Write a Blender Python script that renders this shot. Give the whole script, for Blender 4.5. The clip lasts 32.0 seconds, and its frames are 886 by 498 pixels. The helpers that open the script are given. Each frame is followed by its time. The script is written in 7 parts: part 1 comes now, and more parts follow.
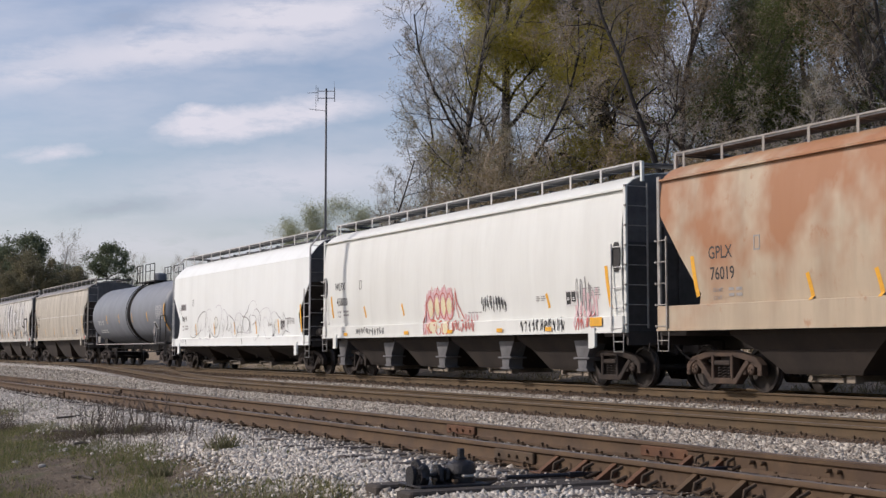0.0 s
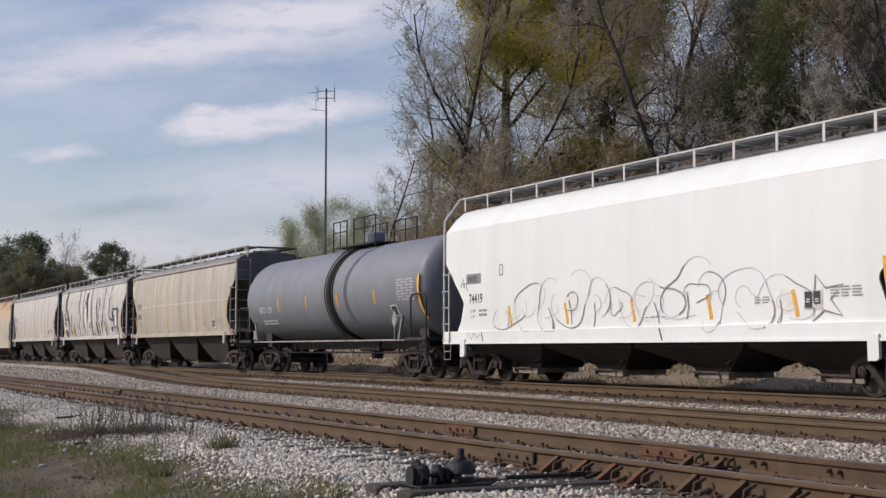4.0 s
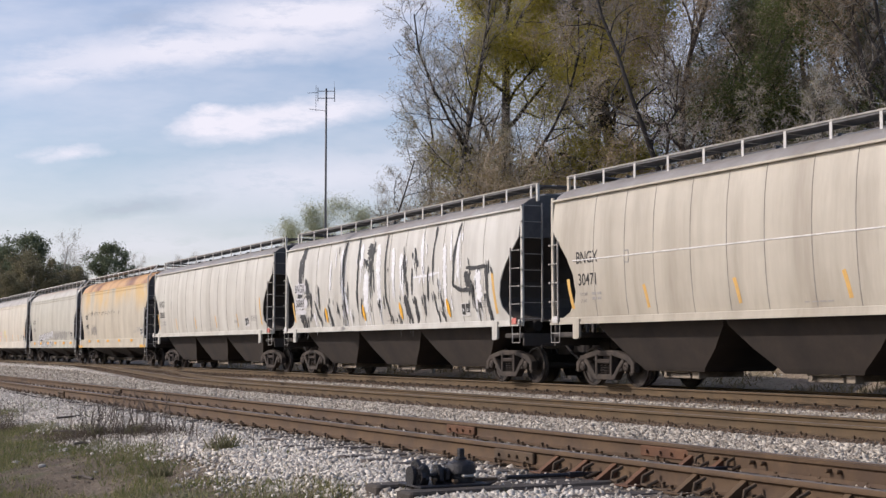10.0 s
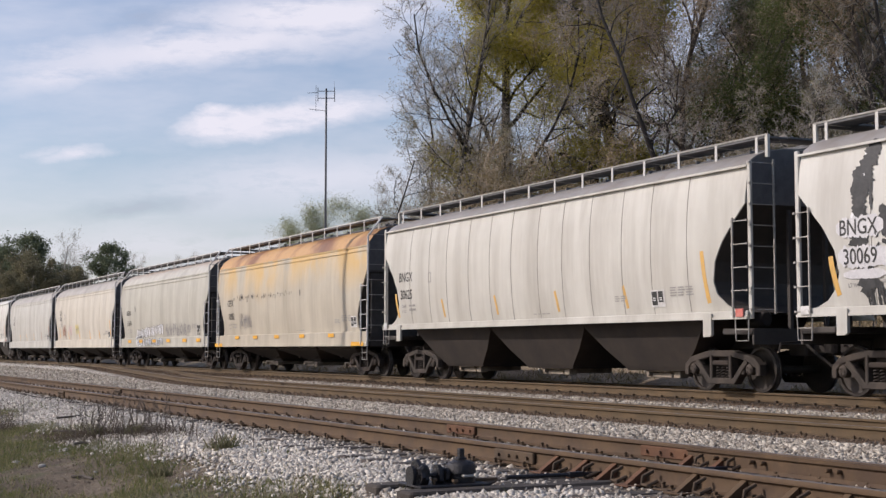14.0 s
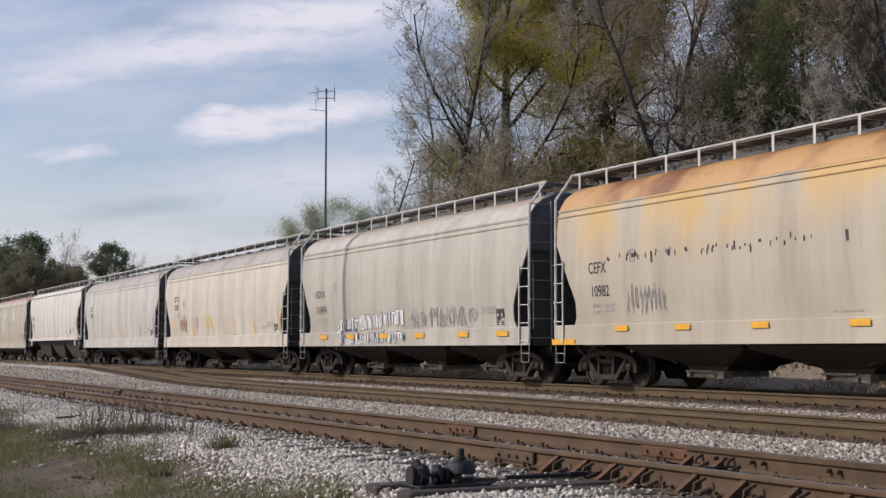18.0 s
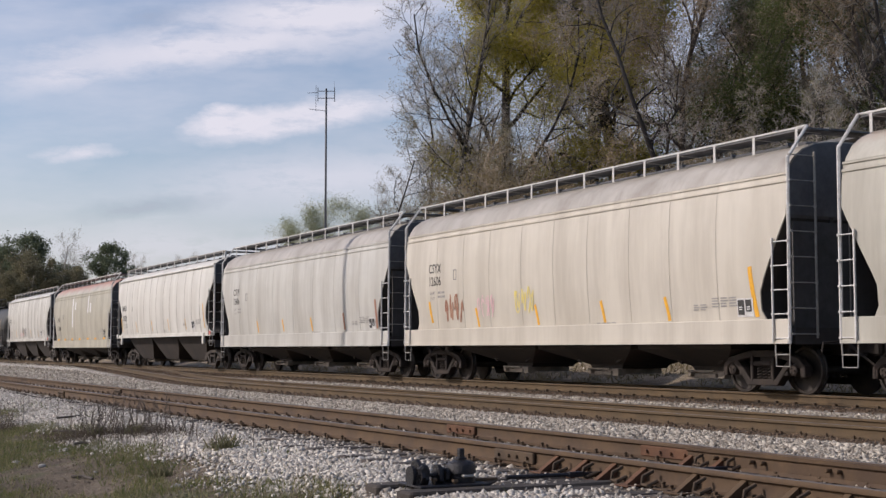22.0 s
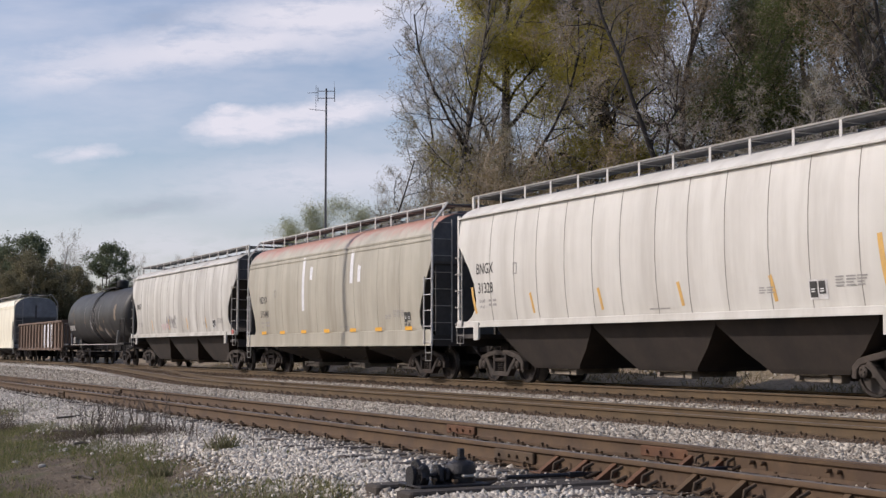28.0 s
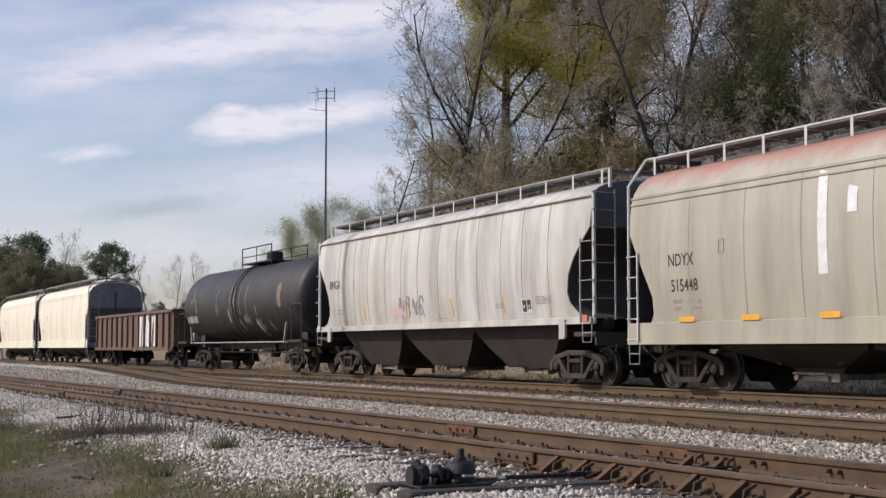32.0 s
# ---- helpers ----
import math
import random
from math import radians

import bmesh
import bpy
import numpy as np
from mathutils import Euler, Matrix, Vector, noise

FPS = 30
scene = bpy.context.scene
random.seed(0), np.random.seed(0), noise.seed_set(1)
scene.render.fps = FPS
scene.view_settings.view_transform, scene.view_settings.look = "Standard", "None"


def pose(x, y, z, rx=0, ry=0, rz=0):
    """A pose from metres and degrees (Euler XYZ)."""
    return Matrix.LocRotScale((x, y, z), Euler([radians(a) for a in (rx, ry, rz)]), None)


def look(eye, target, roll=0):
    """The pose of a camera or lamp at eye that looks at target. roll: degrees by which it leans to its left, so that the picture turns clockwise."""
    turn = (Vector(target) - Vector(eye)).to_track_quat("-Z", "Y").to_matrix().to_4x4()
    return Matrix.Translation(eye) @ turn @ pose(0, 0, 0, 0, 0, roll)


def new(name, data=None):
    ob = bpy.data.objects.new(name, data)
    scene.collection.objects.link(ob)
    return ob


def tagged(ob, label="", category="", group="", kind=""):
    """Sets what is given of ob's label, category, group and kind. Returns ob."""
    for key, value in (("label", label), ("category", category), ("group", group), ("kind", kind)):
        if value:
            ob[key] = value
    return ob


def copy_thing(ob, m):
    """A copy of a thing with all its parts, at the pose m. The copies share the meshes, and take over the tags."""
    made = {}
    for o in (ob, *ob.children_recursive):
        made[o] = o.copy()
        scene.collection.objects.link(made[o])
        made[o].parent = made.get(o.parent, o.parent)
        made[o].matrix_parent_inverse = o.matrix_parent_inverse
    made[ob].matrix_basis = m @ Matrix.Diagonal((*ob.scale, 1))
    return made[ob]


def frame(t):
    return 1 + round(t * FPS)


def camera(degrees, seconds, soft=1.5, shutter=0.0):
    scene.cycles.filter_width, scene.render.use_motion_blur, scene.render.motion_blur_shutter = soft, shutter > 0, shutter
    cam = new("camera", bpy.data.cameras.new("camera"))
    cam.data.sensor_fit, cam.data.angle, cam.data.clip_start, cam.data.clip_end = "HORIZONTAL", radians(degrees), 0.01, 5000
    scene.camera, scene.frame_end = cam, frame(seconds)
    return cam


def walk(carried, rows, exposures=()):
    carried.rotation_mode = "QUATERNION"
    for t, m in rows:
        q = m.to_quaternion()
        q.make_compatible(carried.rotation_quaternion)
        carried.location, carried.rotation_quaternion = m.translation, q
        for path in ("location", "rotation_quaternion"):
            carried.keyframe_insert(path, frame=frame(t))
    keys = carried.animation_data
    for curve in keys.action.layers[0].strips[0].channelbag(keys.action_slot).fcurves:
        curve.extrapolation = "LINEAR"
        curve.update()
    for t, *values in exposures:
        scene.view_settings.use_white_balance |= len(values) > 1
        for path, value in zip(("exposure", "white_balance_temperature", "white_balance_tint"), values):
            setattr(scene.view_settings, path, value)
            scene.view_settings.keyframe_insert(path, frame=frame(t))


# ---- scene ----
from math import cos, sin, pi, tau

CLIP = 32.0
YAW, TILT = radians(26.806), radians(4.281)
EYE = Vector((0.0, -18.43, 0.855))
AHEAD = Vector((-cos(YAW) * cos(TILT), sin(YAW) * cos(TILT), sin(TILT)))
cam = camera(36.554, CLIP, soft=1.4)
POSE = look(EYE, EYE + AHEAD * 30)
walk(cam, [(0.0, POSE), (CLIP, POSE)], exposures=[(t, e, 6350, 18) for t, e in ((0.0, -0.22), (1.0, -0.40), (2.0, -0.42), (3.0, -0.36), (6.0, 0.0), (7.5, 0.15), (9.0, 0.1), (13.0, 0.0), (17.0, -0.1), (19.0, -0.15), (25.0, -0.15), (28.0, -0.13), (30.0, -0.12), (32.0, -0.06))])

# ---------------------------------------------------------------- light
SUN_AZ, SUN_EL = radians(-152), radians(36)
TO_SUN = Vector((sin(SUN_AZ) * cos(SUN_EL), cos(SUN_AZ) * cos(SUN_EL), sin(SUN_EL)))
world = bpy.data.worlds.new("sky")
scene.world = world
world.use_nodes = True
wn, wl = world.node_tree.nodes, world.node_tree.links
sky = wn.new("ShaderNodeTexSky")
sky.sky_type, sky.sun_disc = "NISHITA", False
sky.sun_elevation, sky.sun_rotation = SUN_EL, SUN_AZ % tau
sky.air_density, sky.dust_density, sky.ozone_density = 1.0, 1.6, 1.0
wn["Background"].inputs["Strength"].default_value = 0.135
wl.new(sky.outputs["Color"], wn["Background"].inputs["Color"])
sun_data = bpy.data.lights.new("sun", "SUN")
sun_data.energy, sun_data.angle, sun_data.color = 3.1, radians(0.55), (1.0, 0.93, 0.81)
sun = new("sun", sun_data)
sun.matrix_world = look(TO_SUN * 100, (0, 0, 0))

# ---------------------------------------------------------------- materials


class Nodes:
    """Short hand for a node material."""

    def __init__(self, name):
        self.mat = bpy.data.materials.new(name)
        self.mat.use_nodes = True
        self.n, self.l = self.mat.node_tree.nodes, self.mat.node_tree.links
        self.bsdf = self.n["Principled BSDF"]
        self.out = self.n["Material Output"]
        self.coord = self.n.new("ShaderNodeTexCoord").outputs["Object"]

    def put(self, socket, value):
        if isinstance(value, bpy.types.NodeSocket):
            self.l.new(value, socket)
        elif isinstance(value, (tuple, list)) and len(value) == 3 and socket.type == "RGBA":
            socket.default_value = (*value, 1)
        else:
            socket.default_value = value

    def scaled(self, scale, offset=(0, 0, 0), source=None):
        m = self.n.new("ShaderNodeMapping")
        m.inputs["Scale"].default_value = scale
        m.inputs["Location"].default_value = offset
        self.l.new(source or self.coord, m.inputs["Vector"])
        return m.outputs["Vector"]

    def noise(self, scale, detail=4, rough=0.6, vector=None, distort=0.0):
        t = self.n.new("ShaderNodeTexNoise")
        t.inputs["Scale"].default_value, t.inputs["Detail"].default_value = scale, detail
        t.inputs["Roughness"].default_value, t.inputs["Distortion"].default_value = rough, distort
        self.l.new(vector or self.coord, t.inputs["Vector"])
        return t.outputs["Fac"]

    def cells(self, scale, vector=None, out="Distance"):
        t = self.n.new("ShaderNodeTexVoronoi")
        t.inputs["Scale"].default_value = scale
        self.l.new(vector or self.coord, t.inputs["Vector"])
        return t.outputs[out]

    def ramp(self, fac, lo, hi):
        m = self.n.new("ShaderNodeMapRange")
        m.inputs["From Min"].default_value, m.inputs["From Max"].default_value = lo, hi
        self.put(m.inputs["Value"], fac)
        return m.outputs["Result"]

    def math(self, op, a, b=0.0):
        m = self.n.new("ShaderNodeMath")
        m.operation = op
        self.put(m.inputs[0], a)
        self.put(m.inputs[1], b)
        return m.outputs[0]

    def mix(self, fac, a, b, how="MIX"):
        m = self.n.new("ShaderNodeMix")
        m.data_type, m.blend_type = "RGBA", how
        self.put(m.inputs[0], fac)
        self.put(m.inputs[6], a)
        self.put(m.inputs[7], b)
        return m.outputs[2]

    def axis(self, name):
        s = self.n.new("ShaderNodeSeparateXYZ")
        self.l.new(self.coord, s.inputs[0])
        return s.outputs[name]

    def random(self):
        return self.n.new("ShaderNodeObjectInfo").outputs["Random"]

    def island(self):
        return self.n.new("ShaderNodeNewGeometry").outputs["Random Per Island"]

    def bump(self, height, strength=0.3, distance=0.01):
        b = self.n.new("ShaderNodeBump")
        b.inputs["Strength"].default_value, b.inputs["Distance"].default_value = strength, distance
        self.l.new(height, b.inputs["Height"])
        self.l.new(b.outputs["Normal"], self.bsdf.inputs["Normal"])

    def done(self, color, rough=0.6, metal=0.0, spec=0.5):
        self.put(self.bsdf.inputs["Base Color"], color)
        self.put(self.bsdf.inputs["Roughness"], rough)
        self.put(self.bsdf.inputs["Metallic"], metal)
        self.put(self.bsdf.inputs["Specular IOR Level"], spec)
        return self.mat


def paint(name, base, dirt=(0.16, 0.12, 0.085), grime=0.5, rust=0.15, rust_color=(0.30, 0.12, 0.05),
          band=None, band_color=(0.30, 0.13, 0.06), patch=None, patch_from=2.9, patch_color=(0.5, 0.2, 0.1), rough=0.45):
    """Weathered car paint: run-down streaks, blotches, rust freckles; a rust band below the eave, big faded patches."""
    k = Nodes(name)
    base = tuple(0.9 * v for v in base)
    streak = k.noise(1.0, 5, 0.65, k.scaled((1.7, 1.7, 0.18)))
    fine = k.noise(1.0, 3, 0.6, k.scaled((11, 11, 0.5), (3, 1, 0)))
    blotch = k.noise(0.8, 5, 0.6, k.scaled((1, 1, 1.3), (7, 2, 5)))
    c = k.mix(k.math("MULTIPLY", k.ramp(streak, 0.42, 0.75), grime), base, dirt)
    c = k.mix(k.math("MULTIPLY", k.ramp(fine, 0.5, 0.85), grime * 0.10), c, dirt)
    c = k.mix(k.math("MULTIPLY", k.ramp(blotch, 0.4, 0.8), grime * 0.75), c, tuple(0.7 * v for v in base))
    broad = k.noise(0.22, 3, 0.5, k.scaled((1, 1, 1.6), (3, 9, 2)))
    c = k.mix(k.math("MULTIPLY", k.ramp(broad, 0.40, 0.65), 0.10 + 0.35 * grime), c, tuple(v * w for v, w in zip(base, (0.70, 0.67, 0.62))))
    # bands down the sheets: soot plus the dents' wavy light and shade, coloured in
    shade = k.noise(1.0, 3, 0.55, k.scaled((0.9, 0.9, 0.10), (5, 3, 1)))
    c = k.mix(k.math("MULTIPLY", k.ramp(shade, 0.50, 0.70), 0.10 + 0.45 * grime), c, tuple(v * w for v, w in zip(base, (0.62, 0.60, 0.57))))
    c = k.mix(k.math("MULTIPLY", k.ramp(shade, 0.46, 0.30), 0.55 * grime), c, tuple(min(0.9, v * 1.22) for v in base))
    if patch:
        big = k.noise(0.55, 4, 0.55, k.scaled((1, 1, 0.75), (patch, 3, 1)))
        wide = k.noise(0.35, 3, 0.5, k.scaled((1, 1, 0.35), (patch + 9, 1, 1)))
        m = k.math("MULTIPLY", k.ramp(big, 0.38, 0.54), k.ramp(k.math("ADD", k.axis("Z"), k.math("MULTIPLY", wide, 3.0)), patch_from, patch_from + 1.2))
        c = k.mix(k.math("MULTIPLY", m, 0.85), c, patch_color)
    if band:
        drip = k.noise(1.0, 4, 0.7, k.scaled((1.7, 1.7, 0.12), (1, 8, 0)))
        edge = k.math("ADD", k.axis("Z"), k.math("MULTIPLY", drip, 1.1))
        c = k.mix(k.math("MULTIPLY", k.ramp(edge, band + 0.0, band + 0.4), 0.92), c, band_color)
    fleck = k.noise(3.2, 6, 0.7, k.scaled((1, 1, 0.7), (2, 4, 9)))
    c = k.mix(k.math("MULTIPLY", k.ramp(fleck, 0.60, 0.72), rust), c, rust_color)
    k.bump(k.noise(1.3, 2, 0.5, k.scaled((1.3, 1, 0.35))), 0.5, 0.05)
    return k.done(c, k.math("ADD", k.math("MULTIPLY", blotch, 0.3), rough - 0.1), 0.0, 0.4)


def plain(name, a, b, scale=6.0, rough=0.6, metal=0.0, bump=0.2, depth=0.005, vary=0.0):
    """Two tones mixed by grain and stain, with fine relief."""
    k = Nodes(name)
    big = k.noise(scale, 5, 0.65)
    small = k.noise(scale * 7.3, 3, 0.6)
    c = k.mix(k.ramp(big, 0.35, 0.68), a, b)
    c = k.mix(k.math("MULTIPLY", k.ramp(small, 0.45, 0.8), 0.45), c, tuple(v * 0.55 for v in b))
    if vary:
        c = k.mix(k.math("MULTIPLY", k.random(), vary), c, tuple(v * 0.45 for v in a))
    k.bump(small, bump, depth)
    return k.done(c, k.math("ADD", k.math("MULTIPLY", big, 0.25), rough - 0.12), metal)


UNDER = plain("underframe_grime", (0.014, 0.011, 0.010), (0.036, 0.027, 0.021), 2.0, 0.85)
TRUCK = plain("truck_casting_rust", (0.018, 0.012, 0.009), (0.043, 0.029, 0.021), 3.0, 0.8)
TRUCK_RED = plain("truck_casting_red_rust", (0.045, 0.028, 0.019), (0.092, 0.058, 0.038), 3.0, 0.8)
TRUCK_GREY = plain("truck_casting_grey", (0.028, 0.021, 0.016), (0.066, 0.050, 0.039), 3.0, 0.8)
WHEEL = plain("wheel_steel", (0.022, 0.017, 0.014), (0.05, 0.038, 0.03), 4.0, 0.7, 0.2)
TREAD = plain("wheel_tread", (0.22, 0.205, 0.19), (0.12, 0.105, 0.095), 8.0, 0.4, 0.8)
BLACK = plain("black_paint", (0.018, 0.017, 0.017), (0.04, 0.036, 0.033), 2.5, 0.7)
# End openings: grime, and the shade inside them put into the colour.
DARK_END = plain("car_end_grime_shade", (0.040, 0.034, 0.031), (0.07, 0.06, 0.053), 1.4, 0.75)
# Bay brown taken near black to hold the shade under the cars.
BAY = plain("hopper_bay_dust_shade", (0.016, 0.012, 0.010), (0.046, 0.034, 0.026), 0.8, 0.85)
GATE_TAN = plain("dusty_gate", (0.16, 0.13, 0.10), (0.34, 0.285, 0.22), 2.5, 0.85)
AMBER = plain("reflector_amber", (0.72, 0.42, 0.10), (0.60, 0.38, 0.14), 7.0, 0.5)
# Shade of the car ends, painted in place of the body coat.
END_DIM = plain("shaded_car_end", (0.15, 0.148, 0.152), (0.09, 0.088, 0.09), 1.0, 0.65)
END_SLATE = plain("shaded_end_sheet", (0.078, 0.073, 0.072), (0.045, 0.042, 0.041), 0.9, 0.7)
END_GREY = plain("shaded_grey_car_end", (0.22, 0.23, 0.25), (0.15, 0.155, 0.17), 1.2, 0.6)
WHITE_TRIM = plain("white_trim", (0.72, 0.71, 0.69), (0.5, 0.48, 0.45), 5.0, 0.55)
GREY_TRIM = plain("grey_trim", (0.42, 0.40, 0.37), (0.26, 0.24, 0.21), 5.0, 0.6)
DECK = plain("roofwalk_grating", (0.16, 0.16, 0.165), (0.09, 0.09, 0.09), 4.0, 0.6, 0.4)
YELLOW = plain("reflector_yellow", (0.86, 0.43, 0.018), (0.70, 0.36, 0.04), 7.0, 0.5)
LETTER = plain("lettering_black", (0.03, 0.03, 0.03), (0.07, 0.065, 0.06), 6.0, 0.7)
LETTER_GREY = plain("lettering_grey", (0.28, 0.27, 0.255), (0.40, 0.38, 0.355), 6.0, 0.7)
SEAM = plain("seam_grime", (0.40, 0.37, 0.33), (0.24, 0.215, 0.185), 1.2, 0.7)
LETTER_FADED = plain("lettering_faded", (0.46, 0.46, 0.47), (0.36, 0.36, 0.37), 6.0, 0.7)
LETTER_WHITE = plain("lettering_white", (0.75, 0.75, 0.74), (0.55, 0.55, 0.54), 6.0, 0.6)
SPRAY_BLACK = plain("spray_black", (0.02, 0.02, 0.022), (0.06, 0.06, 0.06), 5.0, 0.6)
SPRAY_RED = plain("spray_red", (0.55, 0.10, 0.08), (0.62, 0.25, 0.2), 5.0, 0.6)
SPRAY_GREY = plain("spray_grey", (0.22, 0.21, 0.21), (0.35, 0.33, 0.32), 5.0, 0.6)
SPRAY_WHITE = plain("spray_white", (0.84, 0.84, 0.85), (0.66, 0.66, 0.67), 5.0, 0.5)
SPRAY_PALE = plain("spray_pale", (0.55, 0.54, 0.55), (0.66, 0.65, 0.66), 5.0, 0.6)
SPRAY_YELLOW = plain("spray_yellow", (0.75, 0.6, 0.12), (0.7, 0.62, 0.35), 5.0, 0.6)
SPRAY_WASH = plain("spray_wash", (0.80, 0.80, 0.72), (0.72, 0.74, 0.70), 3.0, 0.6)
SPRAY_BLUE = plain("spray_blue", (0.38, 0.47, 0.60), (0.55, 0.60, 0.68), 5.0, 0.6)
SPRAY_CREAM = plain("spray_cream", (0.74, 0.66, 0.38), (0.72, 0.66, 0.5), 4.0, 0.6)
SPRAY_BROWN = plain("spray_brown", (0.32, 0.13, 0.08), (0.4, 0.24, 0.16), 5.0, 0.6)
SPRAY_PINK = plain("spray_pink", (0.68, 0.42, 0.44), (0.70, 0.52, 0.52), 5.0, 0.6)

# ---------------------------------------------------------------- mesh tools


class Shape:
    """Collects vertices and faces for one mesh."""

    def __init__(self):
        self.v, self.f = [], []

    def add(self, verts, faces):
        b = len(self.v)
        self.v += [tuple(p) for p in verts]
        self.f += [tuple(b + i for i in f) for f in faces]
        return self

    def box(self, x0, x1, y0, y1, z0, z1, c=0.0):
        """A box, its edges chamfered by c."""
        if not c:
            return self.add([(x, y, z) for z in (z0, z1) for y in (y0, y1) for x in (x0, x1)],
                            [(0, 2, 3, 1), (4, 5, 7, 6), (0, 1, 5, 4), (2, 6, 7, 3), (0, 4, 6, 2), (1, 3, 7, 5)])
        rings = []
        for z, i in ((z0, c), (z0 + c, 0), (z1 - c, 0), (z1, c)):
            a, b, e, g = x0 + i, x1 - i, y0 + i, y1 - i
            rings.append([(a + c, e, z), (b - c, e, z), (b, e + c, z), (b, g - c, z), (b - c, g, z), (a + c, g, z), (a, g - c, z), (a, e + c, z)])
        return self.loft(rings)

    def loft(self, rings, closed=True, caps=True):
        n, b = len(rings[0]), len(self.v)
        for r in rings:
            self.v += [tuple(p) for p in r]
        for k in range(len(rings) - 1):
            for i in range(n if closed else n - 1):
                j = (i + 1) % n
                self.f.append((b + k * n + i, b + k * n + j, b + (k + 1) * n + j, b + (k + 1) * n + i))
        if caps:
            self.f.append(tuple(b + i for i in reversed(range(n))))
            self.f.append(tuple(b + (len(rings) - 1) * n + i for i in range(n)))
        return self

    def tube(self, p, q, r, r2=None, n=6):
        p, q = Vector(p), Vector(q)
        d = (q - p).normalized()
        a = d.orthogonal().normalized()
        e = d.cross(a)
        ring = [(cos(tau * i / n), sin(tau * i / n)) for i in range(n)]
        return self.loft([[o + (a * x + e * y) * s for x, y in ring] for o, s in ((p, r), (q, r if r2 is None else r2))])

    def pipe(self, pts, r, n=6):
        """A bent round bar through pts."""
        pts = [Vector(p) for p in pts]
        rings = []
        a = None
        for i, p in enumerate(pts):
            d = (pts[min(i + 1, len(pts) - 1)] - pts[max(i - 1, 0)]).normalized()
            a = d.orthogonal().normalized() if a is None else (a - d * a.dot(d)).normalized()
            e = d.cross(a)
            rings.append([p + (a * cos(tau * k / n) + e * sin(tau * k / n)) * r for k in range(n)])
        return self.loft(rings)

    def lathe(self, profile, origin, axis="Y", n=20):
        """profile: (along, radius) pairs, turned round an axis through origin."""
        rings = []
        for a, r in profile:
            ring = []
            for i in range(n):
                s, c = sin(tau * i / n) * r, cos(tau * i / n) * r
                ring.append({"Y": (c, a, -s), "X": (a, c, s), "Z": (c, s, a)}[axis])
            rings.append([tuple(o + d for o, d in zip(origin, p)) for p in ring])
        return self.loft(rings)

    def beam(self, p, q, y0, y1, w):
        """A bar in the x-z plane from p to q, w deep, from y0 to y1."""
        d = Vector((q[0] - p[0], q[1] - p[1])).normalized() * (w / 2)
        nx, nz = -d.y, d.x
        ring = [(p[0] + nx, p[1] + nz), (p[0] - nx, p[1] - nz), (q[0] - nx, q[1] - nz), (q[0] + nx, q[1] + nz)]
        return self.loft([[(x, y0, z) for x, z in ring], [(x, y1, z) for x, z in ring]])

    def prism(self, outline, y0, y1):
        """An outline in x-z, drawn out from y0 to y1."""
        return self.loft([[(x, y0, z) for x, z in outline], [(x, y1, z) for x, z in outline]])

    def mesh(self, name, smooth=False):
        me = bpy.data.meshes.new(name)
        me.from_pydata(self.v, [], self.f)
        bm = bmesh.new()
        bm.from_mesh(me)
        bmesh.ops.recalc_face_normals(bm, faces=bm.faces)
        bm.to_mesh(me)
        bm.free()
        if smooth:
            me.shade_smooth()
            me.set_sharp_from_angle(angle=radians(40))
        me.materials.append(None)
        return me


def wear(ob, mat):
    ob.material_slots[0].link = "OBJECT"
    ob.material_slots[0].material = mat
    return ob


def part(name, me, mat, parent, label="", at=None):
    """One mesh as a part of a thing, or of a part."""
    ob = new(name, me)
    if not me.materials:
        me.materials.append(None)
    wear(ob, mat)
    ob.parent = parent
    if at is not None:
        ob.matrix_basis = at
    return tagged(ob, label)


def thing(name, me, mat, label, category, at=None, group="", kind=""):
    ob = new(name, me)
    if me is not None:
        if not me.materials:
            me.materials.append(None)
        wear(ob, mat)
    if at is not None:
        ob.matrix_basis = at
    return tagged(ob, label, category, group, kind)


TURN = pose(0, 0, 0, 0, 0, 180)
CACHE = {}


def once(key, build):
    """A mesh that is built once and shared from then on."""
    if key not in CACHE:
        CACHE[key] = build()
    return CACHE[key]


def words(text, size):
    """Flat lettering as a mesh in the x-z plane, its left foot at the origin."""
    cu = bpy.data.curves.new("lettering", "FONT")
    cu.body, cu.size, cu.extrude, cu.resolution_u, cu.offset = text, size, 0.0, 3, size * 0.009
    ob = bpy.data.objects.new("lettering", cu)
    scene.collection.objects.link(ob)
    me = bpy.data.meshes.new_from_object(ob.evaluated_get(bpy.context.evaluated_depsgraph_get()))
    bpy.data.objects.remove(ob)
    me.transform(pose(0, 0, 0, 90) @ Matrix.Diagonal((0.84, 1, 1, 1)))
    me.materials.clear()
    me.materials.append(None)
    return me

# ---------------------------------------------------------------- ground and tracks
TRACK_2, TOP_2 = -4.115, -0.2024
TRACK_3, TOP_3, SLANT = -11.133, -0.0553, 0.0108
LIE = [(-60, -1.1), (-24, -0.75), (-18, -0.72), (-16, -0.66), (-14.4, -0.46), (-13.7, -0.31), (-12.8, -0.256), (-9.7, -0.256), (-9.0, -0.30), (-7.4, -0.33), (-5.9, -0.37), (-5.3, -0.385), (-2.9, -0.385),
       (-2.3, -0.30), (-1.7, -0.185), (1.6, -0.185), (2.6, -0.45), (4.5, -0.48), (5.6, -0.36), (6.9, 0.0), (9.5, 1.0), (12.5, 1.72), (20, 2.2), (40, 3.0), (90, 4.0), (400, 6.0), (3000, 8.0)]


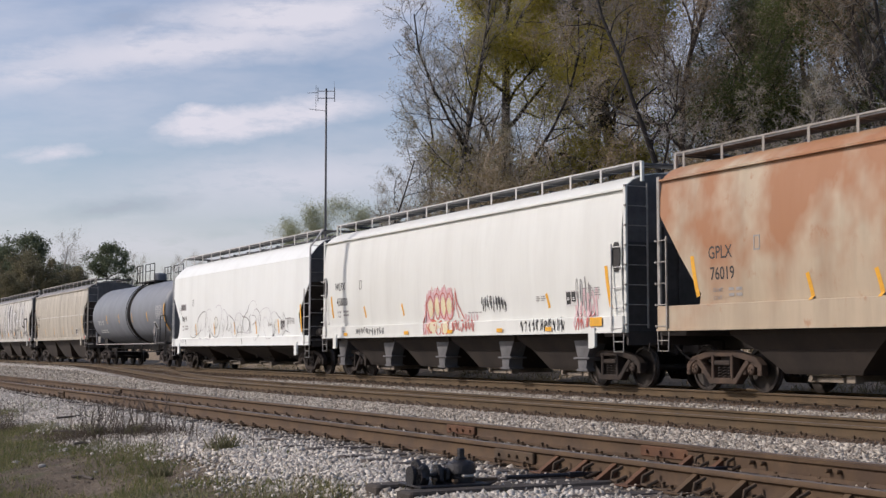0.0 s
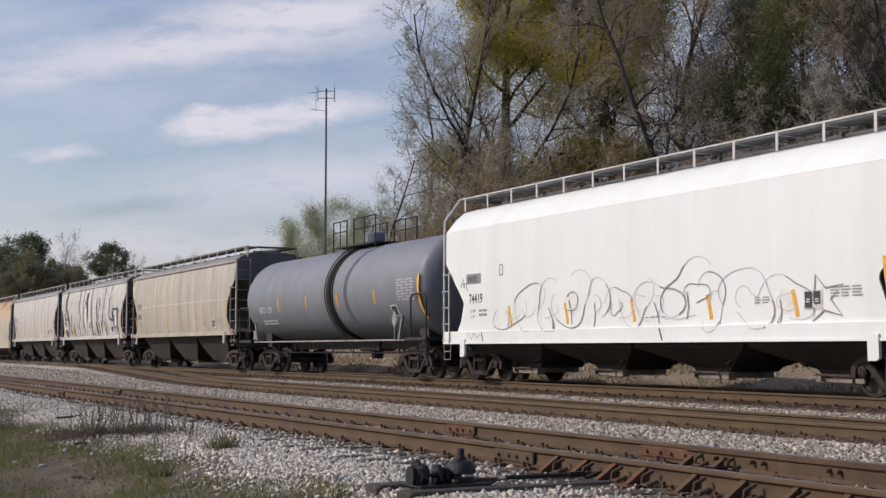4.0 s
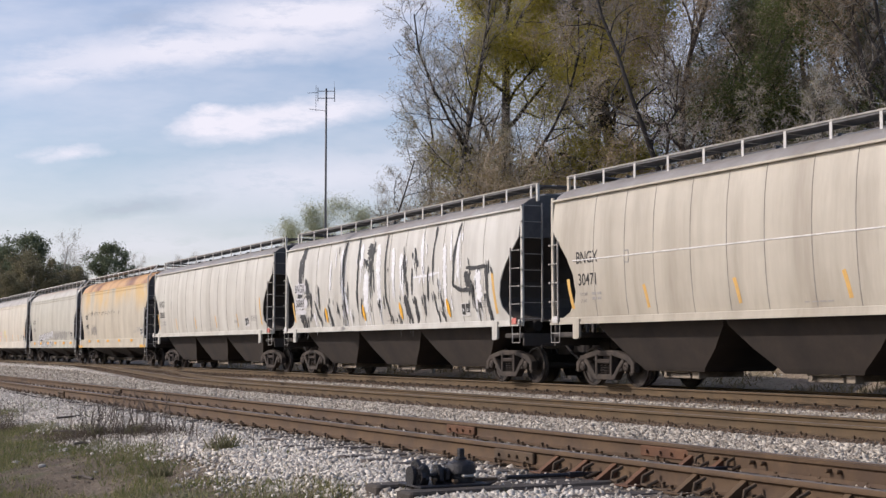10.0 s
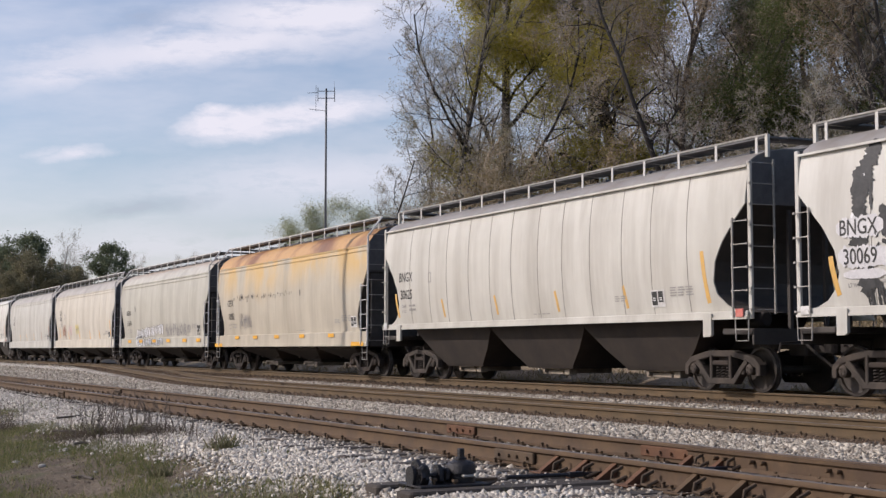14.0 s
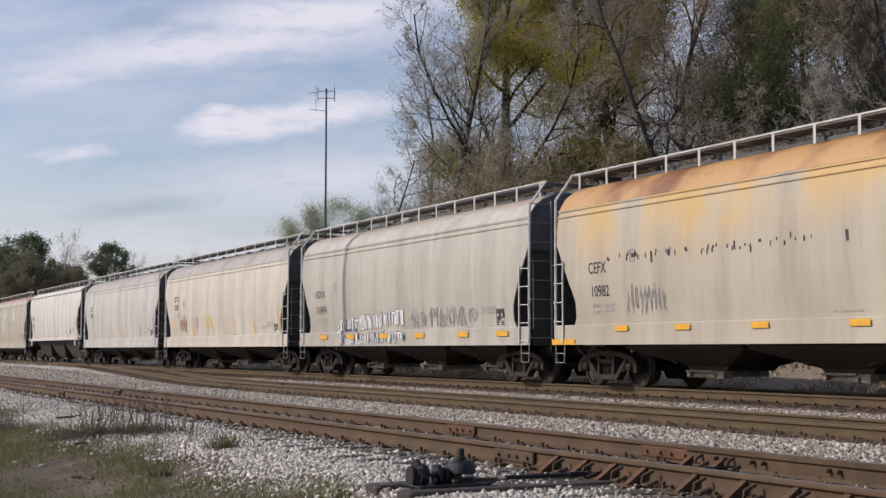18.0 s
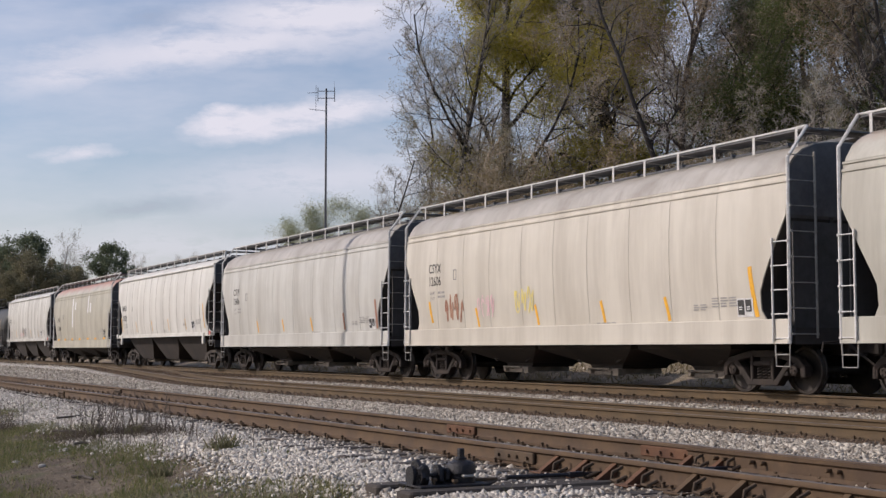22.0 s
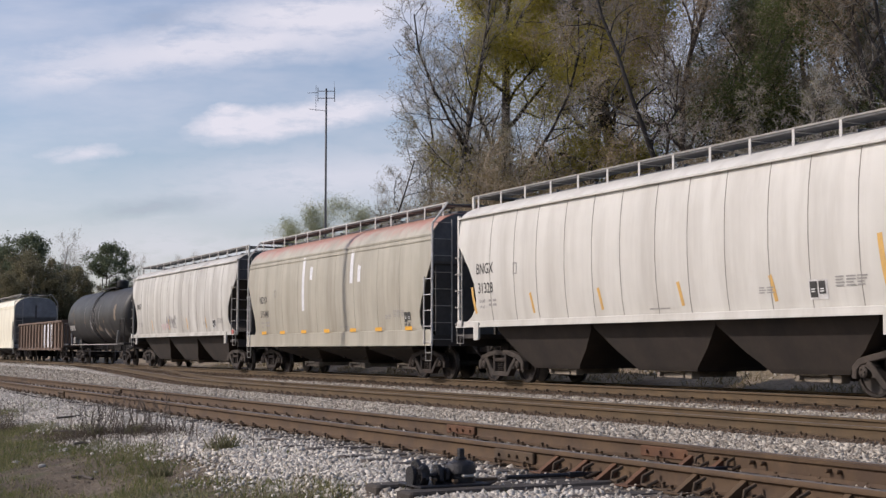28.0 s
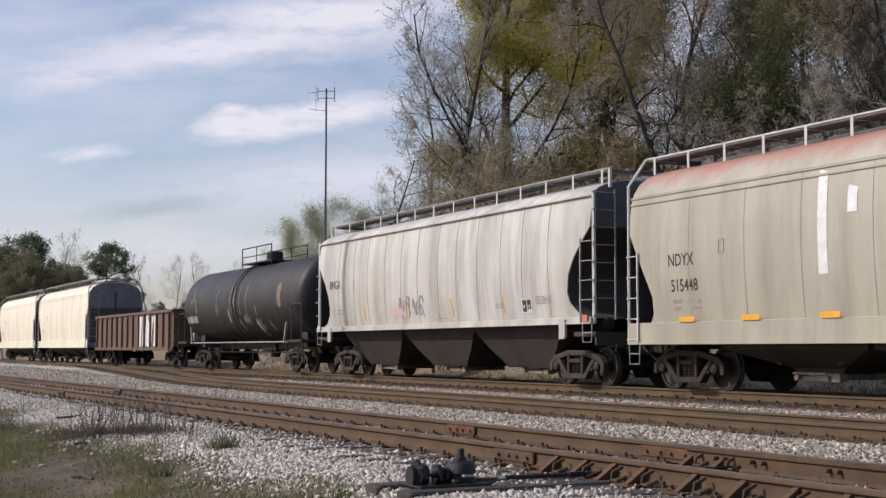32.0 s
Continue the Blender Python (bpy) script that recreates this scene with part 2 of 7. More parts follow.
def merge_shift(x):
    """How far the middle track has swung towards the main line, which it joins down the line."""
    d = max(0.0, -40.0 - x)
    return min(-TRACK_2, 0.0048 * min(d, 12.0) ** 2 + 0.115 * max(0.0, d - 12.0))


def lie(x, y):
    """The ground's height."""
    lift = 0.0
    if x < -38 and -9.0 < y < -1.7:
        sh = merge_shift(x)
        edge, crest = -5.9 + min(sh, 3.6), -2.3 + min(sh, 0.5)
        if y < edge:
            y = -9.0 + 3.1 * (y + 9.0) / (edge + 9.0)
        elif y < crest:
            y = -5.9 + 3.6 * (y - edge) / (crest - edge)
            lift = 0.2 * sh / -TRACK_2
        else:
            y = -2.3 + 0.6 * (y - crest) / (-1.7 - crest)
    z = at_line(LIE, y - (SLANT * (x + 18) if -16 < y < -9 else 0.0) * 1.0)
    soft = min(1.0, max(0.0, (-13.5 - y) / 2)) + min(1.0, max(0.0, (y - 4) / 3))
    if y < -9 and x > -16:
        # gravel banked up round the stand's long ties
        z = max(z, -0.272 - 0.35 * max(0.0, abs(x + 9.8) - 1.6) ** 2 - 0.5 * max(0.0, -13.95 - y)) if -15.2 < y < -12.6 else z
    return z + lift + soft * 0.12 * noise.noise((x * 0.35, y * 0.35, 2.0)) + soft * 0.03 * noise.noise((x * 1.7, y * 1.7, 5.0))


def at_line(line, y):
    for (a, u), (b, v) in zip(line, line[1:]):
        if y <= b:
            return u + (v - u) * min(1.0, max(0.0, (y - a) / (b - a)))
    return line[-1][1]


def spaced(stops):
    out = []
    for a, b, n in stops:
        out += [a + (b - a) * i / n for i in range(n)]
    return out + [stops[-1][1]]


def ground_material():
    k = Nodes("ground_gravel_grass")
    y, x = k.axis("Y"), k.axis("X")
    stone = k.cells(17, out="Color")
    edge = k.cells(17)
    grain = k.noise(38, 4, 0.7)
    grey = k.n.new("ShaderNodeRGBToBW")
    k.l.new(stone, grey.inputs[0])
    tone = k.mix(k.ramp(grey.outputs[0], 0.15, 0.85), (0.30, 0.275, 0.24), (0.68, 0.635, 0.57))
    tone = k.mix(k.math("MULTIPLY", k.ramp(edge, 0.30, 0.55), 0.42), tone, (0.10, 0.095, 0.09))
    wide = k.noise(0.5, 4, 0.6)
    tone = k.mix(k.math("MULTIPLY", k.ramp(wide, 0.45, 0.75), 0.35), tone, (0.20, 0.165, 0.13))
    # brown dust of the running lines; the lane behind the train also darkens its shadow
    rusty = k.noise(2.4, 4, 0.6)
    def lane(at, half, fade):
        return k.ramp(k.math("ABSOLUTE", k.math("SUBTRACT", y, at)), half + fade, half)
    away = k.math("MAXIMUM", k.math("SUBTRACT", -40.0, x), 0.0)
    bow = k.math("MINIMUM", away, 12.0)
    swing = k.math("ADD", k.math("MULTIPLY", k.math("MULTIPLY", bow, bow), 0.0048), k.math("MULTIPLY", k.math("SUBTRACT", away, bow), 0.115))
    swing = k.math("MINIMUM", swing, 4.1)
    swung = k.ramp(k.math("ABSOLUTE", k.math("SUBTRACT", k.math("SUBTRACT", y, swing), TRACK_2 - 0.05)), 1.85, 1.45)
    dust_and_shade = k.math("MAXIMUM", k.math("MAXIMUM", lane(0.0, 1.75, 0.25), lane(4.0, 3.4, 0.8)), swung)
    dust_and_shade = k.math("MAXIMUM", dust_and_shade, k.math("MULTIPLY", lane(-11.3, 1.2, 0.5), 0.75))
    tone = k.mix(k.math("MULTIPLY", dust_and_shade, k.ramp(rusty, 0.15, 0.5)), tone, (0.105, 0.070, 0.042))
    # the train's shadow painted near black on the ground beneath and beyond it
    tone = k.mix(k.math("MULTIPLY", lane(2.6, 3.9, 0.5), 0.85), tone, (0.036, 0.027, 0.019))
    # soil, dry and green grass on the near verge
    line = k.math("ADD", y, k.math("MULTIPLY", k.math("SUBTRACT", k.noise(0.9, 5, 0.7), 0.5), 2.2))
    line = k.math("SUBTRACT", line, k.math("MULTIPLY", k.ramp(k.math("ABSOLUTE", k.math("ADD", x, 14.8)), 2.4, 0.0), 0.32))
    verge = k.ramp(line, -13.9, -14.35)
    soil = k.mix(k.ramp(k.noise(1.5, 5, 0.7), 0.4, 0.65), (0.115, 0.088, 0.064), (0.20, 0.16, 0.115))
    soil = k.mix(k.math("MULTIPLY", k.ramp(k.noise(0.8, 4, 0.6, k.scaled((1, 1, 1), (4, 4, 0))), 0.50, 0.66), 0.7), soil, (0.085, 0.10, 0.035))
    tone = k.mix(verge, tone, soil)
    # leaf litter and dry grass beyond the line
    back = k.ramp(k.math("ADD", y, k.math("MULTIPLY", k.noise(0.7, 4, 0.6), 2.0)), 6.6, 7.6)
    litter = k.mix(k.ramp(k.noise(3.4, 7, 0.75), 0.38, 0.62), (0.12, 0.085, 0.052), (0.30, 0.225, 0.14))
    litter = k.mix(k.math("MULTIPLY", k.ramp(k.noise(0.45, 4, 0.6, k.scaled((1, 1, 1), (2, 7, 0))), 0.46, 0.62), 0.6), litter, (0.13, 0.14, 0.055))
    rub = k.math("MULTIPLY", k.ramp(k.math("ADD", y, k.math("MULTIPLY", k.noise(0.5, 4, 0.6), 5.0)), 15.0, 12.0), k.ramp(k.noise(6.0, 4, 0.7), 0.3, 0.6))
    litter = k.mix(rub, litter, (0.30, 0.24, 0.175))
    tone = k.mix(back, tone, litter)
    k.bump(k.math("ADD", k.math("MULTIPLY", edge, -1.0), grain), 0.9, 0.03)
    return k.done(tone, 0.92, 0.0, 0.25)


def build_ground():
    xs = spaced([(-3000, -260, 10), (-260, -90, 22), (-90, -4, 172), (-4, 30, 17), (30, 3000, 8)])
    ys = spaced([(-400, -60, 4), (-60, -24, 9), (-24, -1.5, 90), (-1.5, 1.5, 3), (1.5, 24, 40), (24, 90, 16), (90, 3000, 8)])
    verts = [(x, y, lie(x, y)) for y in ys for x in xs]
    n = len(xs)
    faces = [(j * n + i, j * n + i + 1, (j + 1) * n + i + 1, (j + 1) * n + i) for j in range(len(ys) - 1) for i in range(n - 1)]
    me = bpy.data.meshes.new("ground")
    me.from_pydata(verts, [], faces)
    me.shade_smooth()
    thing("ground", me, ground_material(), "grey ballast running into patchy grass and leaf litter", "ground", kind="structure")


RAIL_OUT = [(-0.07, 0.0), (0.07, 0.0), (0.07, 0.012), (0.022, 0.028), (0.010, 0.05), (0.010, 0.125), (0.036, 0.142), (0.037, 0.165), (0.028, 0.178), (-0.028, 0.178), (-0.037, 0.165), (-0.036, 0.142), (-0.010, 0.125), (-0.010, 0.05), (-0.022, 0.028), (-0.07, 0.012)]
RAIL_BROWN = plain("rail_rust", (0.064, 0.036, 0.018), (0.118, 0.072, 0.036), 2.5, 0.8, 0.1)
RAIL_DULL = plain("rail_dusty_rust", (0.072, 0.047, 0.023), (0.122, 0.080, 0.040), 2.0, 0.85, 0.1)
RAIL_TOP = plain("rail_head_wear", (0.10, 0.085, 0.075), (0.17, 0.145, 0.13), 3.0, 0.5, 0.45)
RAIL_ORANGE = plain("fresh_rust", (0.075, 0.034, 0.018), (0.15, 0.070, 0.034), 3.0, 0.85)
TIE = plain("weathered_tie", (0.045, 0.036, 0.030), (0.10, 0.083, 0.07), 3.0, 0.9, 0.0, 0.6, 0.02, vary=0.5)
PLATE = plain("tie_plate_rust", (0.060, 0.040, 0.025), (0.115, 0.075, 0.043), 5.0, 0.8, 0.1)
IRON = plain("switch_iron", (0.010, 0.009, 0.011), (0.026, 0.023, 0.025), 9.0, 0.45, 0.2, 0.6, 0.012)


def rail(track, y, top, x0, x1, slant, body, name="rail", bend=False):
    """One rail along the line, its worn head a part of its own."""
    stops = [x0] + ([-80.0 + 2.5 * i for i in range(17)] if bend else []) + [x1]
    def place(x, o, z):
        sh = merge_shift(x) if bend else 0.0
        return (x, y + slant * x + o + sh, top * (1 - sh / -TRACK_2) - 0.178 + z)
    def section(pts, lift=0.0):
        return Shape().loft([[place(x, o, z + lift) for o, z in pts] for x in stops])
    r = part(name, section(RAIL_OUT).mesh(name, True), body, track)
    part("rail_head", section([(-0.026, 0.1785), (0.026, 0.1785), (0.024, 0.181), (-0.024, 0.181)]).mesh("rail_head"), RAIL_TOP, r, "worn bright running surface")
    return r


def tie_mesh():
    return Shape().box(-0.115, 0.115, -1.3, 1.3, -0.16, 0.0, 0.02).mesh("tie")


def long_tie_mesh():
    return Shape().box(-0.115, 0.115, -1.75, 1.4, -0.16, 0.0, 0.02).mesh("tie")


def spike_mesh():
    g = Shape()
    g.box(-0.095, 0.095, -0.17, 0.17, 0.0, 0.014, 0.004)
    for x, y, h in ((-0.06, -0.088, 0.062), (0.06, -0.10, 0.045), (-0.05, 0.09, 0.055), (0.06, 0.1, 0.045)):
        g.box(x - 0.012, x + 0.012, y - 0.012, y + 0.012, 0.0, h)
        g.box(x - 0.015, x + 0.015, y - 0.018, y + 0.018, h - 0.016, h, 0.004)
    g.box(0.10, 0.125, -0.14, 0.14, -0.02, 0.022, 0.004)
    return g.mesh("tie_plate")


def build_track(y, top, slant, body, near, seed, label, bend=False):
    tr = thing("track", None, None, label, "railway track", kind="structure")
    rnd = random.Random(seed)
    for o in (-0.755, 0.755):
        rail(tr, y + o, top, -82.0 if bend else -420, 60, slant, body, bend=bend)
    x, end = -4.4, -74.0 if bend else -420.0
    level, base = top, y
    far = Shape()
    fars = Shape()
    while x > end:
        sh = merge_shift(x) if bend else 0.0
        y, top = base + sh, level * (1 - sh / -TRACK_2)
        w = pose(x + rnd.uniform(-0.03, 0.03), y + slant * x + rnd.uniform(-0.06, 0.06), top - 0.187 + rnd.uniform(-0.012, 0.006), 0, 0, rnd.uniform(-1.2, 1.2))
        if x > near:
            part("tie", once("long_tie", long_tie_mesh) if slant and x > -15.5 else once("tie", tie_mesh), TIE, tr, at=w)
            for o in (-0.755, 0.755):
                part("tie_plate", once("plate", spike_mesh), PLATE, tr, at=pose(x, y + slant * x + o, top - 0.190))
        elif x > -150:
            far.box(x - 0.11, x + 0.11, y + slant * x - 1.3, y + slant * x + 1.3, top - 0.34, top - 0.187)
            for o in (-0.755, 0.755):
                for s in (-0.1, 0.1):
                    fars.box(x - 0.03, x + 0.03, y + slant * x + o + s - 0.03, y + slant * x + o + s + 0.03, top - 0.19, top - 0.145)
        x -= 0.535
    if far.v:
        tagged(part("ties", far.mesh("ties"), TIE, tr), kind="stuff")
        tagged(part("tie_plates", fars.mesh("tie_plates"), PLATE, tr), kind="stuff")
    return tr


def joint_bar(tr, x, y, top, body=None, length=0.9):
    """A bolted bar over a rail joint, on both faces of the rail."""
    g = Shape()
    for e in (-1, 1):
        g.box(x - length / 2, x + length / 2, y + e * 0.03 - 0.018, y + e * 0.03 + 0.018, top - 0.15, top - 0.045, 0.008)
        for k in range(4):
            bx = x + (k - 1.5 + 0.12 * (k % 2)) * length / 4.3
            g.lathe([(min(e * 0.045, e * 0.074), 0.018), (max(e * 0.045, e * 0.074), 0.018)], (bx, y, top - 0.098), "Y", 6)
    return part("joint_bar", g.mesh("joint_bar"), body or RAIL_ORANGE, tr)


def build_switch(tr):
    """The turnout on the near track: point rail, heel block, rail braces, long ties and the low stand."""
    def line(x, o):
        return TRACK_3 + SLANT * x + o
    top = TOP_3
    joint_bar(tr, -15.05, line(-15.05, 0.755), top, None, 0.75)
    joint_bar(tr, -11.15, line(-11.15, -0.755), top, PLATE, 0.74)
    joint_bar(tr, -10.8, line(-10.8, 0.755), top, None, 0.85)
    joint_bar(tr, -31.74, line(-31.74, -0.755), top, PLATE, 0.6)
    joint_bar(tr, -32.58, line(-32.58, 0.755), top, PLATE, 0.6)
    # point rail that hugs the far rail
    pts = [(-0.05, 0.0), (0.03, 0.0), (0.012, 0.03), (0.010, 0.12), (0.030, 0.14), (0.030, 0.174), (-0.034, 0.174), (-0.034, 0.14), (-0.012, 0.12), (-0.02, 0.03)]
    blade = Shape().loft([[(x, line(x, o) + a, top - 0.178 + z) for a, z in pts] for x, o in ((-10.4, 0.685), (-8.0, 0.67), (-3.5, 0.55))])
    part("point_rail", blade.mesh("point_rail"), RAIL_BROWN, tr, "worn point rail beside the far rail")
    def bolt():
        return Shape().lathe([(-0.055, 0.0), (-0.055, 0.014), (-0.045, 0.02), (0.0, 0.02)], (0, 0, 0), "Y", 7).mesh("bolt")
    for x in (-9.95, -9.82, -9.45, -9.3, -8.5, -8.38, -7.6):
        part("bolt", once("bolt", bolt), RAIL_BROWN, tr, at=pose(x, line(x, 0.66), top - 0.085))
    # clips and triangular braces against the rails' near faces
    def brace():
        g = Shape().loft([[(-0.03, -0.22, -0.175), (-0.03, -0.025, -0.175), (-0.03, -0.025, -0.045)], [(0.03, -0.22, -0.175), (0.03, -0.025, -0.175), (0.03, -0.025, -0.045)]])
        return g.box(-0.10, 0.10, -0.26, 0.16, -0.19, -0.176, 0.004).box(-0.075, -0.05, -0.06, -0.02, -0.15, -0.08, 0.006).mesh("rail_brace")
    def clip():
        return Shape().pipe([(-0.05, -0.06, -0.06), (-0.05, -0.16, -0.10), (-0.05, -0.17, -0.16), (0.03, -0.17, -0.165), (0.04, -0.08, -0.13)], 0.016, 6).mesh("rail_clip")
    for o, xs in ((-0.755, (-10.4, -9.93, -9.5, -9.08, -8.42, -7.85, -7.3, -6.8)), (0.755, (-10.35, -9.9))):
        for x in xs:
            part("rail_brace", once("brace", brace), RAIL_ORANGE if x < -8.6 else RAIL_BROWN, tr, "orange-rusted rail brace", at=pose(x, line(x, o), top))
            part("rail_clip", once("clip", clip), PLATE, tr, at=pose(x + 0.22, line(x, o), top))
    # long head ties that carry the stand
    for x, a in ((-9.45, 0.6), (-10.0, -0.5)):
        part("head_tie", Shape().box(-0.13, 0.13, -2.78, 1.3, -0.18, 0.0, 0.02).mesh("head_tie"), TIE, tr, at=pose(x, line(x, 0), top - 0.175, 0, 0, a))
    rod = Shape().tube((-9.72, line(-9.72, -1.7), top - 0.14), (-9.72, line(-9.72, 0.7), top - 0.155), 0.018, n=8)
    rod.box(-9.745, -9.695, line(-9.72, -1.1), line(-9.72, -0.95), top - 0.165, top - 0.12, 0.006)
    part("throw_rod", rod.mesh("throw_rod"), IRON, tr, "dark iron throw rod")


def build_stand():
    """The low hand-throw stand beside the near track."""
    x, y, z = -9.70, -13.50, TOP_3 - 0.175
    st = thing("switch_stand", None, None, "low black iron switch stand on long ties", "switch stand", at=pose(x, y, z) @ Matrix.Scale(0.60, 4))
    part("base_plate", Shape().box(-0.34, 0.34, -0.55, 0.5, 0.0, 0.03, 0.008).mesh("base_plate"), IRON, st)
    part("housing", Shape().lathe([(0.03, 0.0), (0.03, 0.20), (0.10, 0.20), (0.105, 0.175), (0.15, 0.175), (0.155, 0.205), (0.25, 0.20), (0.30, 0.165), (0.325, 0.09), (0.33, 0.0)], (0, 0.22, 0), "Z", 22).mesh("housing", True), IRON, st)
    part("spindle", Shape().box(-0.04, 0.04, 0.18, 0.26, 0.32, 0.48, 0.01).box(-0.06, 0.06, 0.16, 0.28, 0.32, 0.36, 0.01).mesh("spindle"), IRON, st)
    part("collar", Shape().box(-0.24, 0.24, 0.14, 0.30, 0.11, 0.145, 0.01).mesh("collar"), GREY_TRIM, st, "worn bright collar bar")
    part("lever", Shape().pipe([(0, 0.1, 0.10), (0.05, -0.06, 0.22), (0.04, -0.14, 0.16), (0.05, -0.3, 0.14)], 0.028, 6).mesh("lever"), IRON, st)
    def cam(y, k, turn):
        """A notched cast plate."""
        rim = [(k * (0.12 + 0.035 * ((i * 7) % 5) / 4) * cos(tau * i / 11 + turn), 0.14 + k * (0.12 + 0.03 * ((i * 3) % 4) / 3) * sin(tau * i / 11 + turn)) for i in range(11)]
        return Shape().prism(rim, y - 0.025, y + 0.025).mesh("cam_plate")
    for y, k, turn in ((-0.52, 1.0, 0.2), (-0.43, 1.45, 1.1), (-0.36, 1.2, 2.0), (-0.13, 1.0, 0.7), (-0.02, 0.75, 1.6)):
        part("cam_plate", cam(y, k, turn), IRON, st)
    part("counterweight", Shape().lathe([(-0.05, 0.0), (-0.05, 0.07), (-0.03, 0.09), (0.05, 0.09), (0.07, 0.06), (0.07, 0.0)], (0.1, -0.4, 0.2), "X", 7).mesh("counterweight"), IRON, st)
    for x, y, h in ((-0.2, -0.3, 0.1), (0.2, -0.28, 0.12), (-0.22, 0.05, 0.13), (0.22, 0.02, 0.09), (0.0, -0.2, 0.16), (-0.16, 0.42, 0.1)):
        part("bolt", Shape().tube((x, y, 0.0), (x, y, h), 0.022, n=6).box(x - 0.035, x + 0.035, y - 0.035, y + 0.035, h - 0.04, h, 0.008).mesh("bolt"), PLATE if x > 0 else IRON, st)
    part("connecting_arm", Shape().box(-0.035, 0.03, 0.4, 0.78, 0.03, 0.07, 0.01).mesh("connecting_arm"), PLATE, st, "rusty connecting arm")
    part("latch", Shape().box(-0.05, 0.05, -0.17, -0.05, 0.03, 0.22, 0.015).lathe([(-0.02, 0.05), (0.02, 0.05)], (0, -0.11, 0.22), "X", 10).mesh("latch"), IRON, st)


build_ground()
build_track(0.0, 0.0, 0.0, RAIL_DULL, -8.0, 1, "rusty main line under the train")
build_track(TRACK_2, TOP_2, 0.0, RAIL_DULL, -42.0, 2, "empty rusty middle track with dusty ties", True)
NEAR_TRACK = build_track(TRACK_3, TOP_3, SLANT, RAIL_BROWN, -60.0, 3, "rust-brown siding with spiked ties and a turnout")
build_switch(NEAR_TRACK)
build_stand()


def in_view(x, y, pad=0.04):
    d = Vector((x, y)) - Vector((EYE.x, EYE.y))
    a = math.atan2(d.y, -d.x)
    return YAW - radians(18.3) - pad < a < YAW + radians(18.3) + pad


def bare_tie(x, y, rng):
    """Whether a stone would lie on a tie that is kept clear."""
    if -13.25 < y < -9.6 or -5.5 < y < -2.75:
        u = (x + 4.4) / 0.535
        return abs(u - round(u)) * 0.535 < 0.12 and rng.random() < 0.66
    return False


def build_stones():
    """Loose ballast, one rough stone after the other."""
    k = Nodes("ballast_stone")
    r = k.island()
    c = k.mix(k.ramp(r, 0.0, 1.0), (0.12, 0.098, 0.076), (0.67, 0.605, 0.505))
    # the bank by the verge was dressed with cleaner stone
    c = k.mix(k.math("MULTIPLY", k.ramp(k.axis("Y"), -12.2, -12.9), 0.55), c, k.mix(r, (0.42, 0.39, 0.35), (0.86, 0.815, 0.74)))
    c = k.mix(k.math("MULTIPLY", k.ramp(k.noise(9, 4, 0.6), 0.4, 0.7), 0.4), c, (0.27, 0.22, 0.17))
    k.bump(k.noise(60, 3, 0.6), 0.3, 0.004)
    mat = k.done(c, 0.88, 0.0, 0.3)
    rng = np.random.default_rng(5)
    spots = []
    for x0, x1, y0, y1, n in ((-26, -5, -15.8, -12.7, 80000), (-45, -26, -15.2, -12.8, 14000), (-30, -6, -9.8, -5.9, 46000), (-60, -30, -9.8, -6.0, 22000), (-46, -8, -2.42, -1.98, 5500), (-75, -14, 7.0, 10.5, 1200), (-30, -5, -12.7, -9.7, 14000), (-45, -30, -12.7, -9.7, 4500), (-95, -45, -15, -12.7, 6000), (-140, -60, -9.9, -6.0, 22000)):
        xs, ys = rng.uniform(x0, x1, n), rng.uniform(y0, y1, n)
        for x, y in zip(xs, ys):
            if x < -38 and y0 < -9 and y1 == -6.0:
                y = y0 + (y - y0) / (y1 - y0) * (y1 + min(merge_shift(x), 4.1) - y0)
            if bare_tie(x, y, rng):
                continue
            if in_view(x, y) and y > -14.1 + 0.55 * noise.noise((x * 0.5, 3.0, 1.0)) + 0.32 * max(0.0, 1 - abs(x + 14.8) / 2.4) + rng.normal(0, 0.28):
                spots.append((x, y, lie(x, y)))
    p = np.array(spots)
    n = len(p)
    base = np.array([(1, 0, 0), (0, 1, 0), (-1, 0, 0), (0, -1, 0), (0, 0, 1), (0, 0, -1)], float)
    tri = np.array([(0, 1, 4), (1, 2, 4), (2, 3, 4), (3, 0, 4), (1, 0, 5), (2, 1, 5), (3, 2, 5), (0, 3, 5)])
    size = (0.011 + 0.030 * rng.beta(1.3, 3.2, n)) * (1 + np.clip((-p[:, 0] - 30) / 60, 0, 1.0)) * np.where(p[:, 1] > 2, rng.uniform(1.0, 3.5, n), np.where(p[:, 1] > -10, 1.3, 1.05))
    v = base[None] * rng.uniform(0.65, 1.35, (n, 6, 1)) * size[:, None, None]
    v += rng.normal(0, 0.30, (n, 6, 3)) * size[:, None, None]
    a = rng.uniform(0, tau, n)
    ca, sa = np.cos(a)[:, None], np.sin(a)[:, None]
    b = rng.uniform(-0.9, 0.9, n)
    cb, sb = np.cos(b)[:, None], np.sin(b)[:, None]
    x, y, z = v[..., 0], v[..., 1], v[..., 2]
    y, z = y * cb - z * sb, y * sb + z * cb
    x, y = x * ca - y * sa, x * sa + y * ca
    v = np.stack([x, y, z * 0.85], -1) + p[:, None, :] + np.array([0, 0, 0.006])
    f = tri[None] + (np.arange(n) * 6)[:, None, None]
    me = bulk("ballast_stones", v.reshape(-1, 3), f.reshape(-1, 3))
    thing("ballast_stones", me, mat, "loose light grey crushed ballast stones", "gravel", kind="stuff")
    # rust-dusted stones of the two running lines
    k = Nodes("dusty_stone")
    c = k.mix(k.island(), (0.055, 0.036, 0.024), (0.19, 0.132, 0.088))
